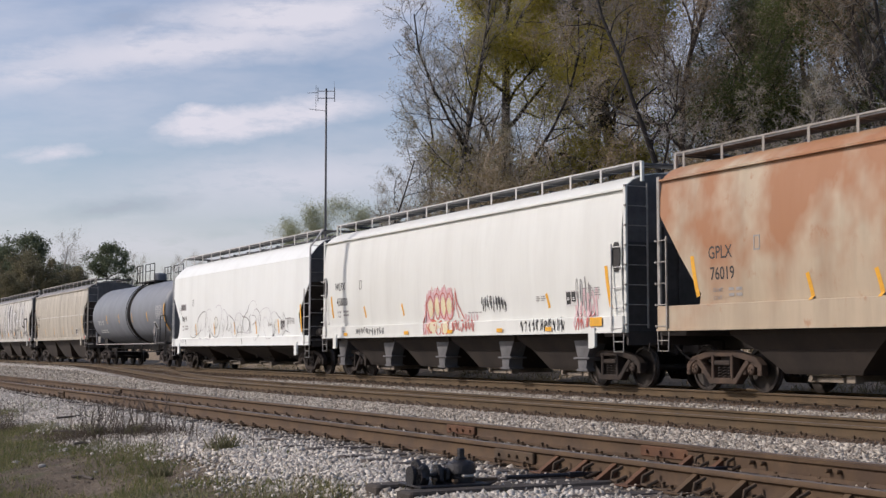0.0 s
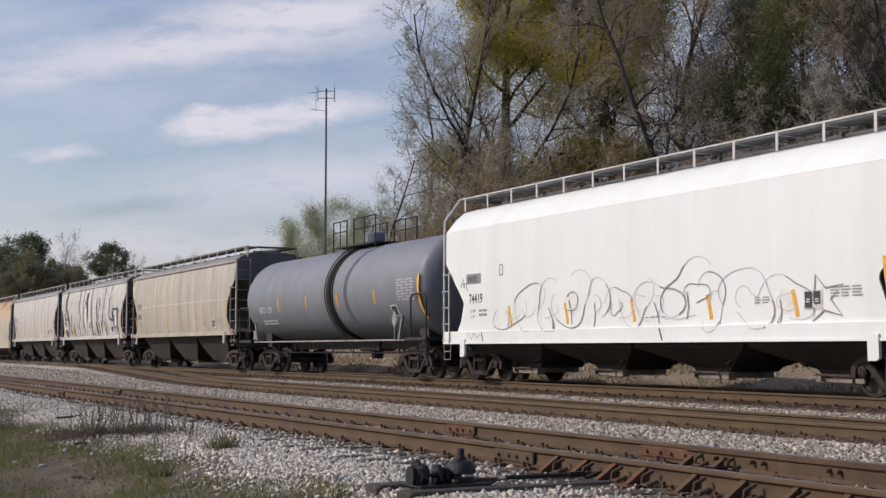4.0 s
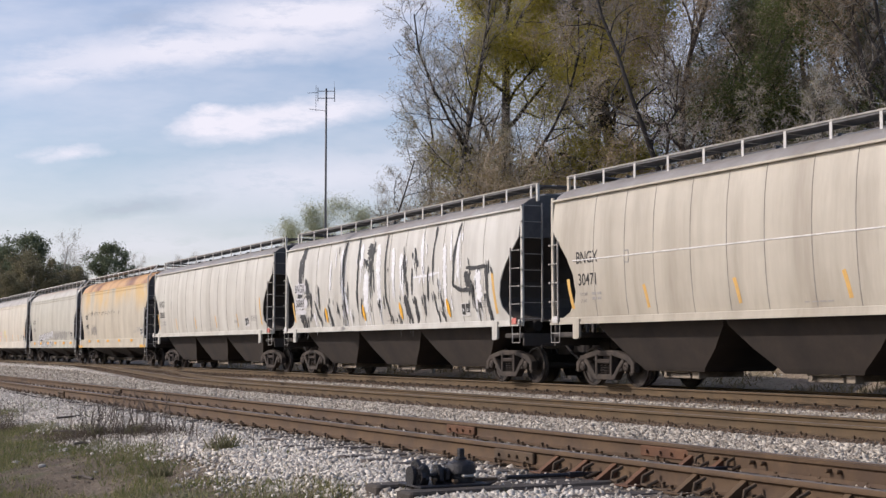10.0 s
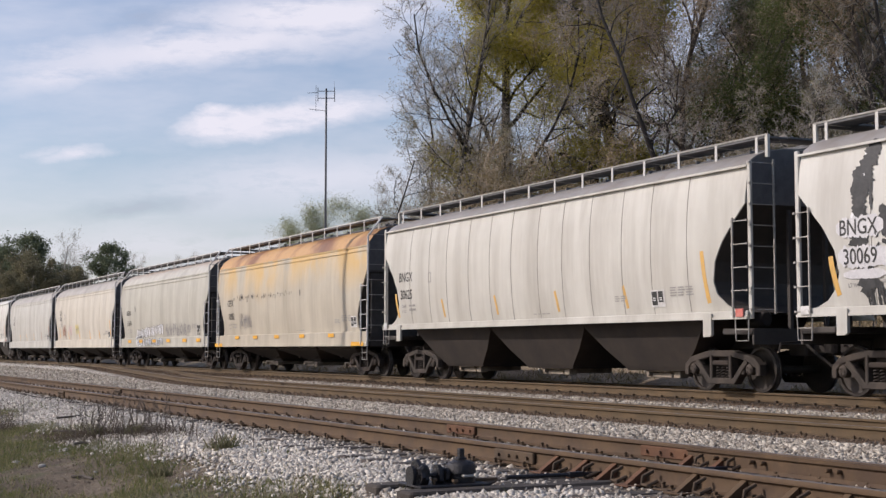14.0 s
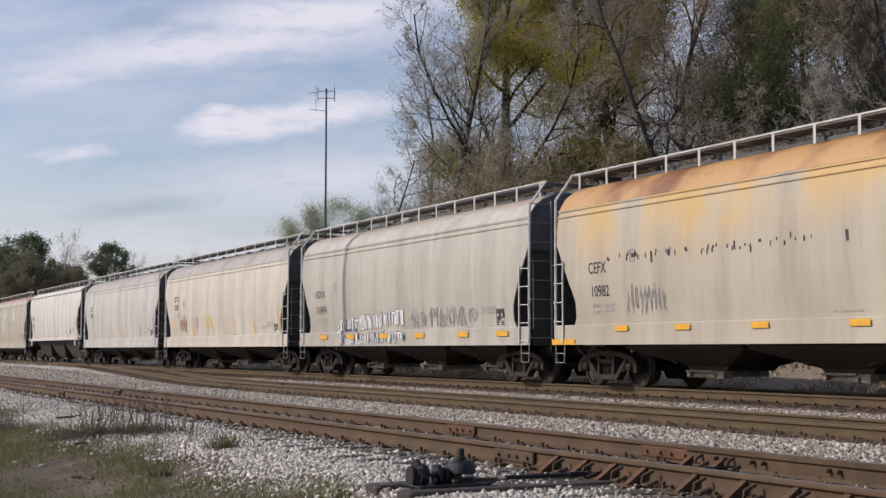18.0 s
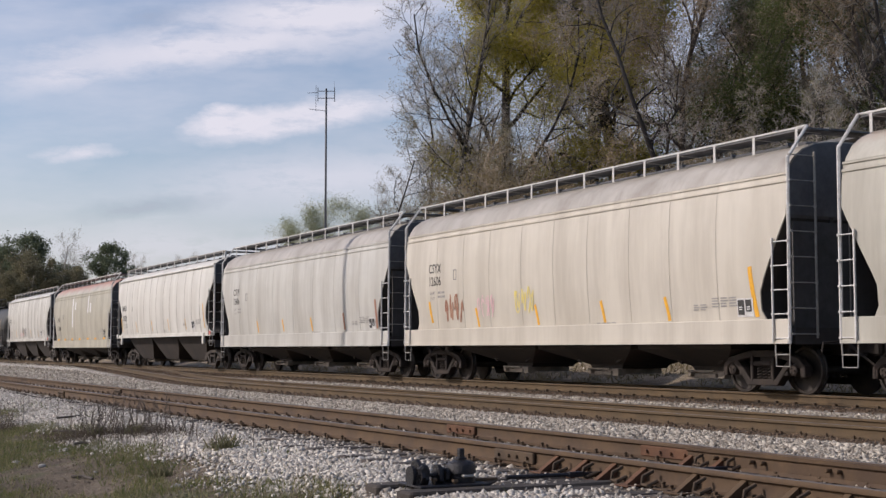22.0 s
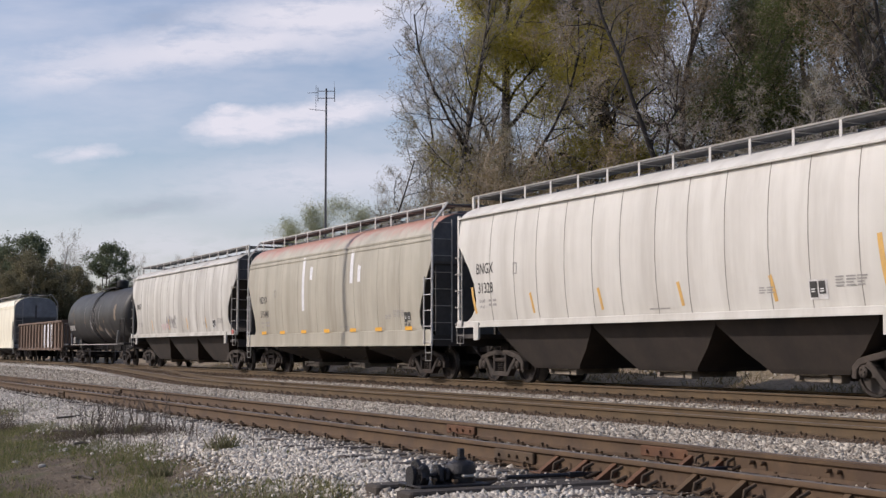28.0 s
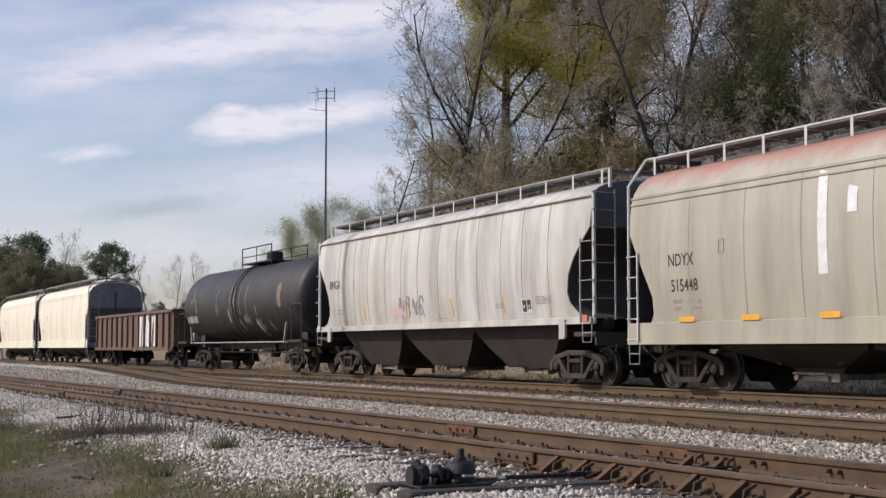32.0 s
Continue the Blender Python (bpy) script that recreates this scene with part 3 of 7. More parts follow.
    dusty = k.done(c, 0.9, 0.0, 0.2)
    spots = []
    for x0, x1, y0, y1, n in ((-60, -8, -5.7, -1.3, 30000), (-100, -60, -5.6, -1.3, 8000)):
        for x, y in zip(rng.uniform(x0, x1, n), rng.uniform(y0, y1, n)):
            if in_view(x, y) and not (-2.5 < y < -1.95 and x > -46) and y > -5.7 + merge_shift(x) and not bare_tie(x, y, rng):
                spots.append((x, y, lie(x, y)))
    p = np.array(spots)
    n = len(p)
    size = 0.014 + 0.026 * rng.beta(1.5, 2.8, n)
    v = (base[None] * rng.uniform(0.6, 1.3, (n, 6, 1)) + rng.normal(0, 0.22, (n, 6, 3))) * size[:, None, None] + p[:, None, :]
    f = tri[None] + (np.arange(n) * 6)[:, None, None]
    thing("dusty_stones", bulk("dusty_stones", v.reshape(-1, 3), f.reshape(-1, 3)), dusty, "rust-brown ballast stones between the running lines", "gravel", kind="stuff")


def bulk(name, verts, tris):
    """A mesh of triangles straight from arrays."""
    me = bpy.data.meshes.new(name)
    me.vertices.add(len(verts))
    me.vertices.foreach_set("co", np.ascontiguousarray(verts, np.float32).ravel())
    me.loops.add(len(tris) * 3)
    me.loops.foreach_set("vertex_index", np.ascontiguousarray(tris, np.int32).ravel())
    me.polygons.add(len(tris))
    me.polygons.foreach_set("loop_start", np.arange(0, len(tris) * 3, 3, dtype=np.int32))
    me.update(calc_edges=True)
    me.materials.append(None)
    return me


build_stones()

# ---------------------------------------------------------------- rolling stock
CARS, WHEELS = [], []
RADIUS = 0.457


def travel(t):
    """How far the train has come along its track, nought at mid clip."""
    return 6.7041 * (t - 16) - 0.0081 * (t - 16) ** 2


def at_height(profile, z):
    for (z0, w0), (z1, w1) in zip(profile, profile[1:]):
        if z <= z1:
            k = max(0.0, (z - z0) / (z1 - z0))
            return w0 + (w1 - w0) * k
    return profile[-1][1]


ROUND = dict(  # curved-side car with a slim sill and teardrop end openings
    wall=[(1.58, 1.50), (1.9, 1.555), (2.3, 1.595), (2.8, 1.62), (3.3, 1.615), (3.8, 1.585), (4.2, 1.53), (4.44, 1.48)],
    roof=[(4.44, 1.50), (4.50, 1.46), (4.63, 1.28), (4.74, 1.0), (4.81, 0.6), (4.84, 0.0)],
    cut=[(1.58, 0.34), (1.72, 0.72), (1.95, 1.0), (2.2, 1.08), (2.6, 1.0), (3.0, 0.74), (3.4, 0.36), (3.68, 0.08), (4.5, 0.06)],
    sill=(1.44, 1.60), truck=1.5, bays=(-4.45, 0.1, 4.55), lines=1, bend=False, floor=0.34)
DEEP = dict(  # gently curved car with a deep sill and slanted end openings
    wall=[(1.41, 1.53), (1.8, 1.565), (2.3, 1.60), (2.8, 1.615), (3.3, 1.605), (3.8, 1.57), (4.16, 1.52)],
    roof=[(4.16, 1.535), (4.24, 1.50), (4.45, 1.36), (4.62, 1.14), (4.74, 0.85), (4.80, 0.45), (4.82, 0.0)],
    cut=[(1.41, 0.72), (1.6, 0.84), (1.95, 0.84), (2.2, 0.72), (2.8, 0.38), (3.3, 0.09), (3.36, 0.06), (4.2, 0.04)],
    sill=(0.96, 1.42), truck=1.38, bays=(-3.25, 0.85, 4.7), lines=2, bend=True, floor=0.36)
FLAT = dict(  # flat-sided car, long slanted end openings
    wall=[(1.33, 1.56), (2.2, 1.575), (3.2, 1.575), (4.08, 1.555)],
    roof=[(4.08, 1.56), (4.12, 1.54), (4.42, 1.30), (4.66, 1.02), (4.78, 0.6), (4.80, 0.0)],
    cut=[(1.33, 0.72), (1.6, 0.95), (2.05, 1.12), (2.15, 1.10), (3.2, 0.08), (4.1, 0.05)],
    sill=(1.0, 1.34), truck=1.15, bays=(-5.7, -1.9, 1.9, 5.7), lines=0, bend=True, floor=0.34)
BOXY = dict(  # tall smooth car whose ends are open only by a small port
    wall=[(1.58, 1.53), (2.1, 1.575), (2.8, 1.60), (3.5, 1.585), (4.1, 1.53), (4.44, 1.47)],
    roof=[(4.44, 1.485), (4.5, 1.44), (4.64, 1.26), (4.75, 1.0), (4.82, 0.6), (4.84, 0.0)],
    cut=[(1.58, 0.10), (4.5, 0.06)],
    sill=(1.22, 1.60), truck=1.3, bays=(-5.55, -1.85, 1.85, 5.55), lines=1, bend=False, floor=0.32)
SLOPE = dict(  # rust-worn car with straight raked end openings
    wall=[(1.74, 1.53), (2.2, 1.565), (2.8, 1.59), (3.5, 1.575), (4.1, 1.53), (4.46, 1.48)],
    roof=[(4.46, 1.495), (4.52, 1.45), (4.66, 1.26), (4.76, 1.0), (4.82, 0.6), (4.84, 0.0)],
    cut=[(1.74, 1.35), (1.98, 1.42), (3.68, 0.08), (4.5, 0.04)],
    sill=(1.24, 1.76), truck=1.5, bays=(-4.4, 0.0, 4.4), lines=1, bend=False, floor=0.34)
STYLES = {"round": ROUND, "deep": DEEP, "flat": FLAT, "boxy": BOXY, "slope": SLOPE}


def side_mesh(s, half):
    levels = sorted({z for z, _ in s["wall"]} | {z for z, _ in s["cut"] if s["wall"][0][0] <= z <= s["wall"][-1][0]})
    rings = []
    for z in levels:
        w, e = at_height(s["wall"], z), half - at_height(s["cut"], z)
        rings.append([(-e + 2 * e * i / 24, -w, z) for i in range(25)])
    inner = [[(x, y + 0.03, z) for x, y, z in r] for r in rings]
    g = Shape().loft(rings, closed=False, caps=False).loft(inner, closed=False, caps=False)
    n, m = 25, len(rings)
    for k in range(m - 1):
        for i in (0, n - 1):
            g.f.append((k * n + i, (k + 1) * n + i, (m + k + 1) * n + i, (m + k) * n + i))
    return g.mesh("side_sheet", True)


def end_mesh(s, half, upper):
    """The upright upper end, or the sloping sheet below it."""
    levels = sorted({z for z, _ in s["wall"]} | {z for z, _ in s["cut"] if s["wall"][0][0] <= z <= s["wall"][-1][0]})
    split = min((z for z in levels if at_height(s["cut"], z) < 0.12), default=levels[0])
    rings = []
    for z in [z for z in levels if (z >= split if upper else z <= split)]:
        w, e = at_height(s["wall"], z) - 0.03, half - at_height(s["cut"], z) - 0.012
        rings.append([(e, -w + 2 * w * i / 4, z) for i in range(5)])
    if upper:
        e = rings[-1][0][0]
        for z, y in s["roof"][1:-1]:
            rings.append([(e, -y + 2 * y * i / 4, z - 0.02) for i in range(5)])
    elif len(rings) < 2:
        rings.append([(x - 0.3, y, z - 0.4) for x, y, z in rings[0]])
    return Shape().loft(rings, closed=False, caps=False).mesh("end_sheet")


def roof_mesh(s, half):
    pts = [(-y, z) for z, y in s["roof"]] + [(y, z) for z, y in reversed(s["roof"][:-1])]
    rings = []
    for x in (-half + 0.10, 0.0, half - 0.10):
        rings.append([(x, y, z) for y, z in pts])
    return Shape().loft(rings).mesh("roof", True)


def bay_mesh(s, pitch):
    top, t = s["sill"][1] - 0.02, pitch / 2 - 0.02
    lo = 0.17 if s["bend"] else 0.25
    g = Shape()
    rings = []
    waist = [] if s["bend"] else [(s["floor"] + 0.52, t * 0.74, 1.14)]
    for z, a, w in ((top, t, 1.42), (s["sill"][0] - 0.1, t - 0.05, 1.34), *waist, (s["floor"] + 0.14, lo * pitch, lo * 3.9), (s["floor"] + 0.05, (lo - 0.02) * pitch, lo * 3.7)):
        rings.append([(-a, -w, z), (a, -w, z), (a, w, z), (-a, w, z)])
    g.loft(rings)
    for x in (-0.3 * pitch, 0.3 * pitch):
        g.beam((x * 0.62, s["floor"] + 0.2), (x * 1.3, s["sill"][0] - 0.08), -0.9, -0.85, 0.05)
    return g.mesh("hopper_bay")


def gate_mesh(s):
    g = Shape().box(-0.45, 0.45, -0.62, 0.62, s["floor"] - 0.08, s["floor"] + 0.06, 0.02)
    g.box(-0.55, 0.40, -0.80, -0.64, s["floor"] - 0.10, s["floor"] - 0.01, 0.01)
    g.box(0.48, 0.72, -0.82, -0.60, s["floor"] - 0.11, s["floor"] + 0.05, 0.015)
    g.tube((-0.5, -0.84, s["floor"] + 0.04), (0.4, -0.84, s["floor"] + 0.04), 0.025, n=6)
    g.tube((-0.35, -0.9, s["floor"] - 0.02), (-0.35, -0.6, s["floor"] - 0.02), 0.05, n=8)
    return g.mesh("outlet_gate")


def sill_mesh(s, half):
    z0, z1 = s["sill"]
    g = Shape().box(-half + 0.02, half - 0.02, -1.62, -1.54, z0, z1, 0.012)
    g.box(-half + 0.02, half - 0.02, -1.645, -1.62, z0, z0 + 0.05)
    return g.mesh("side_sill")


def pad_mesh(s, half):
    z = s["sill"][0]
    x = half - 1.2
    g = Shape().prism([(x - 0.13, z + 0.12), (x + 0.13, z + 0.12), (x + 0.13, z - 0.30), (x + 0.06, z - 0.34), (x - 0.13, z - 0.34)], -1.665, -1.60)
    return g.lathe([(-1.668, 0.035), (-1.664, 0.035)], (x, 0, z - 0.16), "Y", 10).mesh("jacking_pad")


def ladder_mesh(x0, x1, y0, y1, z0, z1, rungs, r=0.012, stiles=(True, True)):
    g = Shape()
    for there, x, y in ((stiles[0], x0, y0), (stiles[1], x1, y1)):
        if there:
            g.box(x - 0.018, x + 0.018, y - 0.018, y + 0.018, z0, z1, 0.004)
    for i in range(rungs):
        z = z0 + 0.08 + (z1 - z0 - 0.16) * i / (rungs - 1)
        g.tube((x0, y0, z), (x1, y1, z), r, n=5)
        for x, y in ((x0, y0), (x1, y1)):
            g.box(x - 0.024, x + 0.024, y - 0.026, y + 0.02, z - 0.02, z + 0.02)
    return g.mesh("ladder")


def roofwalk_mesh(half):
    """The long board on one side, a shallow channel of grating."""
    o = [(-1.07, 5.055), (-1.085, 5.055), (-1.085, 4.985), (-0.545, 4.985), (-0.545, 5.055), (-0.56, 5.055), (-0.56, 5.02), (-1.07, 5.02)]
    return Shape().loft([[(x, y, z) for y, z in o] for x in (-half, half)]).mesh("running_board")


def endwalk_mesh(half):
    return Shape().box(half - 0.5, half + 0.04, -0.54, 0.54, 4.99, 5.03, 0.008).mesh("end_board")


def bracket_mesh():
    g = Shape().box(-0.035, 0.035, -1.095, -1.082, 4.68, 5.06)
    g.beam((0, 5.0), (0, 4.72), -1.08, -1.07, 0.03)
    g.tube((0, -1.08, 4.99), (0, -0.5, 4.99), 0.02, n=4)
    return g.mesh("bracket")


def hatch_mesh(half):
    g = Shape().box(-half + 0.9, half - 0.9, -0.3, 0.3, 4.80, 4.93, 0.03)
    for i in range(9):
        x = (i - 4) * (half - 1.4) / 4
        g.box(x - 0.03, x + 0.03, -0.36, 0.36, 4.90, 4.955)
    return g.mesh("hatch_cover")


def strap(g, pts, w, y0, y1):
    """A cast member along pts in the x-z plane, w deep, mitred at its bends."""
    pts = [Vector(p) for p in pts]
    outer, inner = [], []
    for i, p in enumerate(pts):
        d1 = (p - pts[i - 1]).normalized() if i else (pts[1] - p).normalized()
        d2 = (pts[i + 1] - p).normalized() if i < len(pts) - 1 else d1
        n = Vector((-(d1 + d2).y, (d1 + d2).x)).normalized()
        k = w / 2 / max(0.5, n.dot(Vector((-d1.y, d1.x))))
        outer.append(p + n * k)
        inner.append(p - n * k)
    c = 0.016
    rings = []
    for o, i in zip(outer, inner):
        t = (o - i).normalized() * c
        rings.append([(q.x, y, q.y) for q, y in ((o - t, y0), (o, y0 + c), (o, y1), (i, y1), (i, y0 + c), (i + t, y0))])
    return g.loft(rings)


def frame_mesh():
    """A cast side frame with its arched top, raked struts, columns and bearing ends, centred on the truck."""
    g = Shape()
    strap(g, [(-1.13, 0.34), (-1.12, 0.52), (-0.98, 0.64), (-0.62, 0.72), (-0.36, 0.77), (0.36, 0.77), (0.62, 0.72), (0.98, 0.64), (1.12, 0.52), (1.13, 0.34)], 0.13, -1.10, -0.94)
    strap(g, [(-0.80, 0.62), (-0.66, 0.50), (-0.40, 0.22), (0.40, 0.22), (0.66, 0.50), (0.80, 0.62)], 0.125, -1.112, -0.932)
    for e in (-1, 1):
        strap(g, [(e * 0.30, 0.75), (e * 0.30, 0.24)], 0.085, -1.121, -0.926)
        strap(g, [(e * 0.66, 0.56), (e * 0.66, 0.36)], 0.10, -1.092, -0.945)
        g.box(e * 0.89 - 0.15, e * 0.89 + 0.15, -1.083, -0.95, 0.50, 0.60, 0.02)
    return g.mesh("side_frame", True)


def spring_mesh():
    """One coil spring, wound round the upright axis."""
    turns, n = 4.5, 40
    return Shape().pipe([(0.058 * cos(tau * turns * i / n), 0.058 * sin(tau * turns * i / n), 0.27 + 0.26 * i / n) for i in range(n + 1)], 0.018, 5).mesh("spring")


def spring_cap_mesh():
    return Shape().box(-0.26, 0.26, -1.12, -0.9, 0.53, 0.63, 0.02).mesh("bolster_end")


def wheel_mesh():
    g = Shape()
    for e in (-1, 1):
        prof = [(0.66, 0.0), (0.66, 0.09), (0.685, 0.10), (0.70, 0.20), (0.675, 0.34), (0.665, 0.40), (0.685, 0.485), (0.715, 0.485), (0.725, 0.462), (0.80, 0.455), (0.805, 0.40), (0.76, 0.39), (0.735, 0.33), (0.745, 0.14), (0.81, 0.12), (0.81, 0.0)]
        g.lathe([(e * y, r) for y, r in prof], (0, 0, 0), "Y", 22)
    g.tube((0, -1.0, 0), (0, 1.0, 0), 0.08, n=10)
    me = g.mesh("wheelset", True)
    me.materials.append(TREAD)
    for f in me.polygons:
        y, r = abs(f.center.y), math.hypot(f.center.x, f.center.z)
        if y > 0.7 and r > 0.43 and abs(f.normal.y) < 0.6:
            f.material_index = 1
    return me


def cap_mesh():
    g = Shape().lathe([(-1.13, 0.0), (-1.13, 0.075), (-1.11, 0.105), (-0.98, 0.11), (-0.98, 0.0)], (0, 0, 0), "Y", 12)
    for i in range(3):
        t = tau * i / 3
        g.box(0.05 * cos(t) - 0.014, 0.05 * cos(t) + 0.014, -1.15, -1.12, 0.05 * sin(t) - 0.014, 0.05 * sin(t) + 0.014)
    return g.mesh("bearing_cap")


def bolster_mesh():
    g = Shape().box(-0.2, 0.2, -1.0, 1.0, 0.5, 0.74, 0.03).lathe([(0.7, 0.2), (0.95, 0.2)], (0, 0, 0), "Z", 12)
    for e in (-1, 1):
        g.box(e * 0.36 - 0.06, e * 0.36 + 0.06, -0.75, 0.75, 0.36, 0.5, 0.02)
    return g.mesh("bolster")


def truck(car, x, metal):
    """A two-axle truck under a car, its wheelsets free to roll."""
    base = part("truck", once("bolster", bolster_mesh), UNDER, car, "two-axle freight truck", at=pose(x, 0, 0))
    for m in (Matrix.Identity(4), TURN):
        part("side_frame", once("frame", frame_mesh), metal, base, at=m)
        part("bolster_end", once("bolster_end", spring_cap_mesh), TRUCK, base, at=m)
        for x in (-0.16, 0.0, 0.16):
            part("spring", once("spring", spring_mesh), TRUCK, base, at=m @ pose(x, -1.0, 0))
    for e in (-0.89, 0.89):
        w = part("wheelset", once("wheels", wheel_mesh), WHEEL, base, at=pose(e, 0, RADIUS))
        WHEELS.append((w, e))
        for m in (Matrix.Identity(4), TURN):
            part("bearing_cap", once("cap", cap_mesh), metal, base, at=pose(e, 0, RADIUS) @ m)
    return base


def coupler_mesh():
    g = Shape().box(-0.6, 0.10, -0.09, 0.09, 0.78, 0.98, 0.02).box(-0.9, -0.35, -0.24, 0.24, 0.72, 1.06, 0.03)
    g.box(0.05, 0.36, -0.16, 0.02, 0.74, 1.02, 0.04).box(0.18, 0.42, 0.02, 0.16, 0.76, 1.0, 0.04)
    g.pipe([(-0.2, -0.45, 1.0), (0.15, -0.42, 0.75), (0.42, -0.3, 0.52), (0.62, -0.2, 0.56)], 0.028)
    g.pipe([(-0.1, 0.2, 0.92), (0.05, -0.9, 1.0), (0.05, -1.25, 0.98), (0.07, -1.3, 0.8)], 0.018, 5)
    return g.mesh("coupler")


def running_gear(car, half, inset, metal, reach):
    for e in (-1, 1):
        truck(car, e * (half - inset), metal)
        part("coupler", once("coupler", coupler_mesh), UNDER, car, at=pose(e * (half + reach - 0.25), 0, 0, 0, 0, 0 if e > 0 else 180))
    part("centre_sill", once(("centre", half), lambda: Shape().box(-half - 0.1, half + 0.1, -0.2, 0.2, 0.86, 1.16, 0.02).mesh("centre_sill")), UNDER, car)


def ribbon(points, width, style, lift=0.008, taper=False):
    """A sprayed line on a car's side: a strip along points (x, z) that follows the wall."""
    g = Shape()
    row = []
    for i, (x, z) in enumerate(points):
        p, q = points[max(0, i - 1)], points[min(len(points) - 1, i + 1)]
        d = Vector((q[0] - p[0], q[1] - p[1]))
        d = d.normalized() if d.length else Vector((1, 0))
        w = width / 2 * (1 - 0.7 * i / max(1, len(points) - 1) if taper else 1)
        for s in (-1, 1):
            zz = z + s * d.x * w
            row.append((x - s * d.y * w, -at_height(style["skin"], zz) - lift, zz))
    g.add(row, [(2 * i, 2 * i + 2, 2 * i + 3, 2 * i + 1) for i in range(len(points) - 1)])
    return g


def rise(z0, z1, n=8, x=0.0):
    return [(x, z0 + (z1 - z0) * i / n) for i in range(n + 1)]


def on_side(style, x, z, lift=0.007):
    a, b = at_height(style["skin"], z), at_height(style["skin"], z + 0.25)
    return pose(x, -a - lift, z, math.degrees(math.atan2(a - b, 0.25)) * -1)


def merge(shapes, name):
    g = Shape()
    for s in shapes:
        g.add(s.v, s.f)
    return g.mesh(name)


def bars(rows, cols, w, h, seed):
    """Small print as plain bars."""
    rnd = random.Random(seed)
    g = Shape()
    for r in range(rows):
        x = 0.0
        for c in range(cols):
            k = w / cols * rnd.uniform(0.6, 0.95)
            g.add([(x, 0, -r * h * 1.9 - h), (x + k, 0, -r * h * 1.9 - h), (x + k, 0, -r * h * 1.9), (x, 0, -r * h * 1.9)], [(0, 1, 2, 3)])
            x += w / cols
    return g.mesh("small_print")


def tag_scrawl(rnd, x0, x1, z0, z1, letters, width):
    """A row of sprayed letter-like strokes, unreadable."""
    out = []
    step, h = (x1 - x0) / letters, z1 - z0
    def curve(fn, n=14):
        return [fn(k / (n - 1)) for k in range(n)]
    for i in range(letters):
        c, w = x0 + step * (i + 0.5), step * rnd.uniform(0.45, 0.75)
        for q in range(rnd.choice((2, 3, 3))):
            kind, ox = rnd.randrange(4), rnd.uniform(-0.3, 0.3) * w
            lo, hi = z0 + h * rnd.uniform(0, 0.2), z1 - h * rnd.uniform(0, 0.25)
            if kind == 0:
                out.append((curve(lambda u: (c + ox + 0.12 * w * sin(u * 3), lo + (hi - lo) * u), 6), width))
            elif kind == 1:
                s, f = rnd.uniform(0.5, 1.2), rnd.uniform(0, 2)
                out.append((curve(lambda u: (c + w * 0.5 * cos(f + u * tau * s * 0.62), (lo + hi) / 2 + (hi - lo) * 0.45 * sin(f + u * tau * s * 0.62))), width))
            elif kind == 2:
                d = rnd.choice((-1, 1))
                out.append((curve(lambda u: (c + d * w * (u - 0.5), lo + (hi - lo) * (u if u < 0.7 else 1.4 - u)), 8), width))
            else:
                out.append((curve(lambda u: (c + w * (u - 0.5) * 1.2, lo + (hi - lo) * (0.5 + 0.4 * sin(u * 7))), 12), width * 0.9))
    return out


def daub(points, width, style, seed, lift=0.014, rough=0.35):
    """A ragged swath of thick paint through points (x, z)."""
    dense = []
    for (x0, z0), (x1, z1) in zip(points, points[1:]):
        n = max(2, int(math.hypot(x1 - x0, z1 - z0) / 0.03))
        dense += [(x0 + (x1 - x0) * i / n, z0 + (z1 - z0) * i / n) for i in range(n)]
    dense.append(points[-1])
    rows, m = [], len(dense)
    for i, (x, z) in enumerate(dense):
        p, q = dense[max(0, i - 3)], dense[min(m - 1, i + 3)]
        d = Vector((q[0] - p[0], q[1] - p[1])).normalized()
        end = min(1.0, 0.35 + min(i, m - 1 - i) * 0.12)
        for e in (-1, 1):
            w = width / 2 * end * (1 + rough * 0.8 * noise.noise((x * 2 + e * 9, z * 2.2, seed)) + rough * 1.2 * noise.noise((x * 21 + e * 5, z * 26, seed + 3)))
            zz = z + e * d.x * w
            rows.append((x - e * d.y * w, -at_height(style["skin"], zz) - lift, zz))
    return Shape().add(rows, [(2 * i, 2 * i + 2, 2 * i + 3, 2 * i + 1) for i in range(m - 1)])


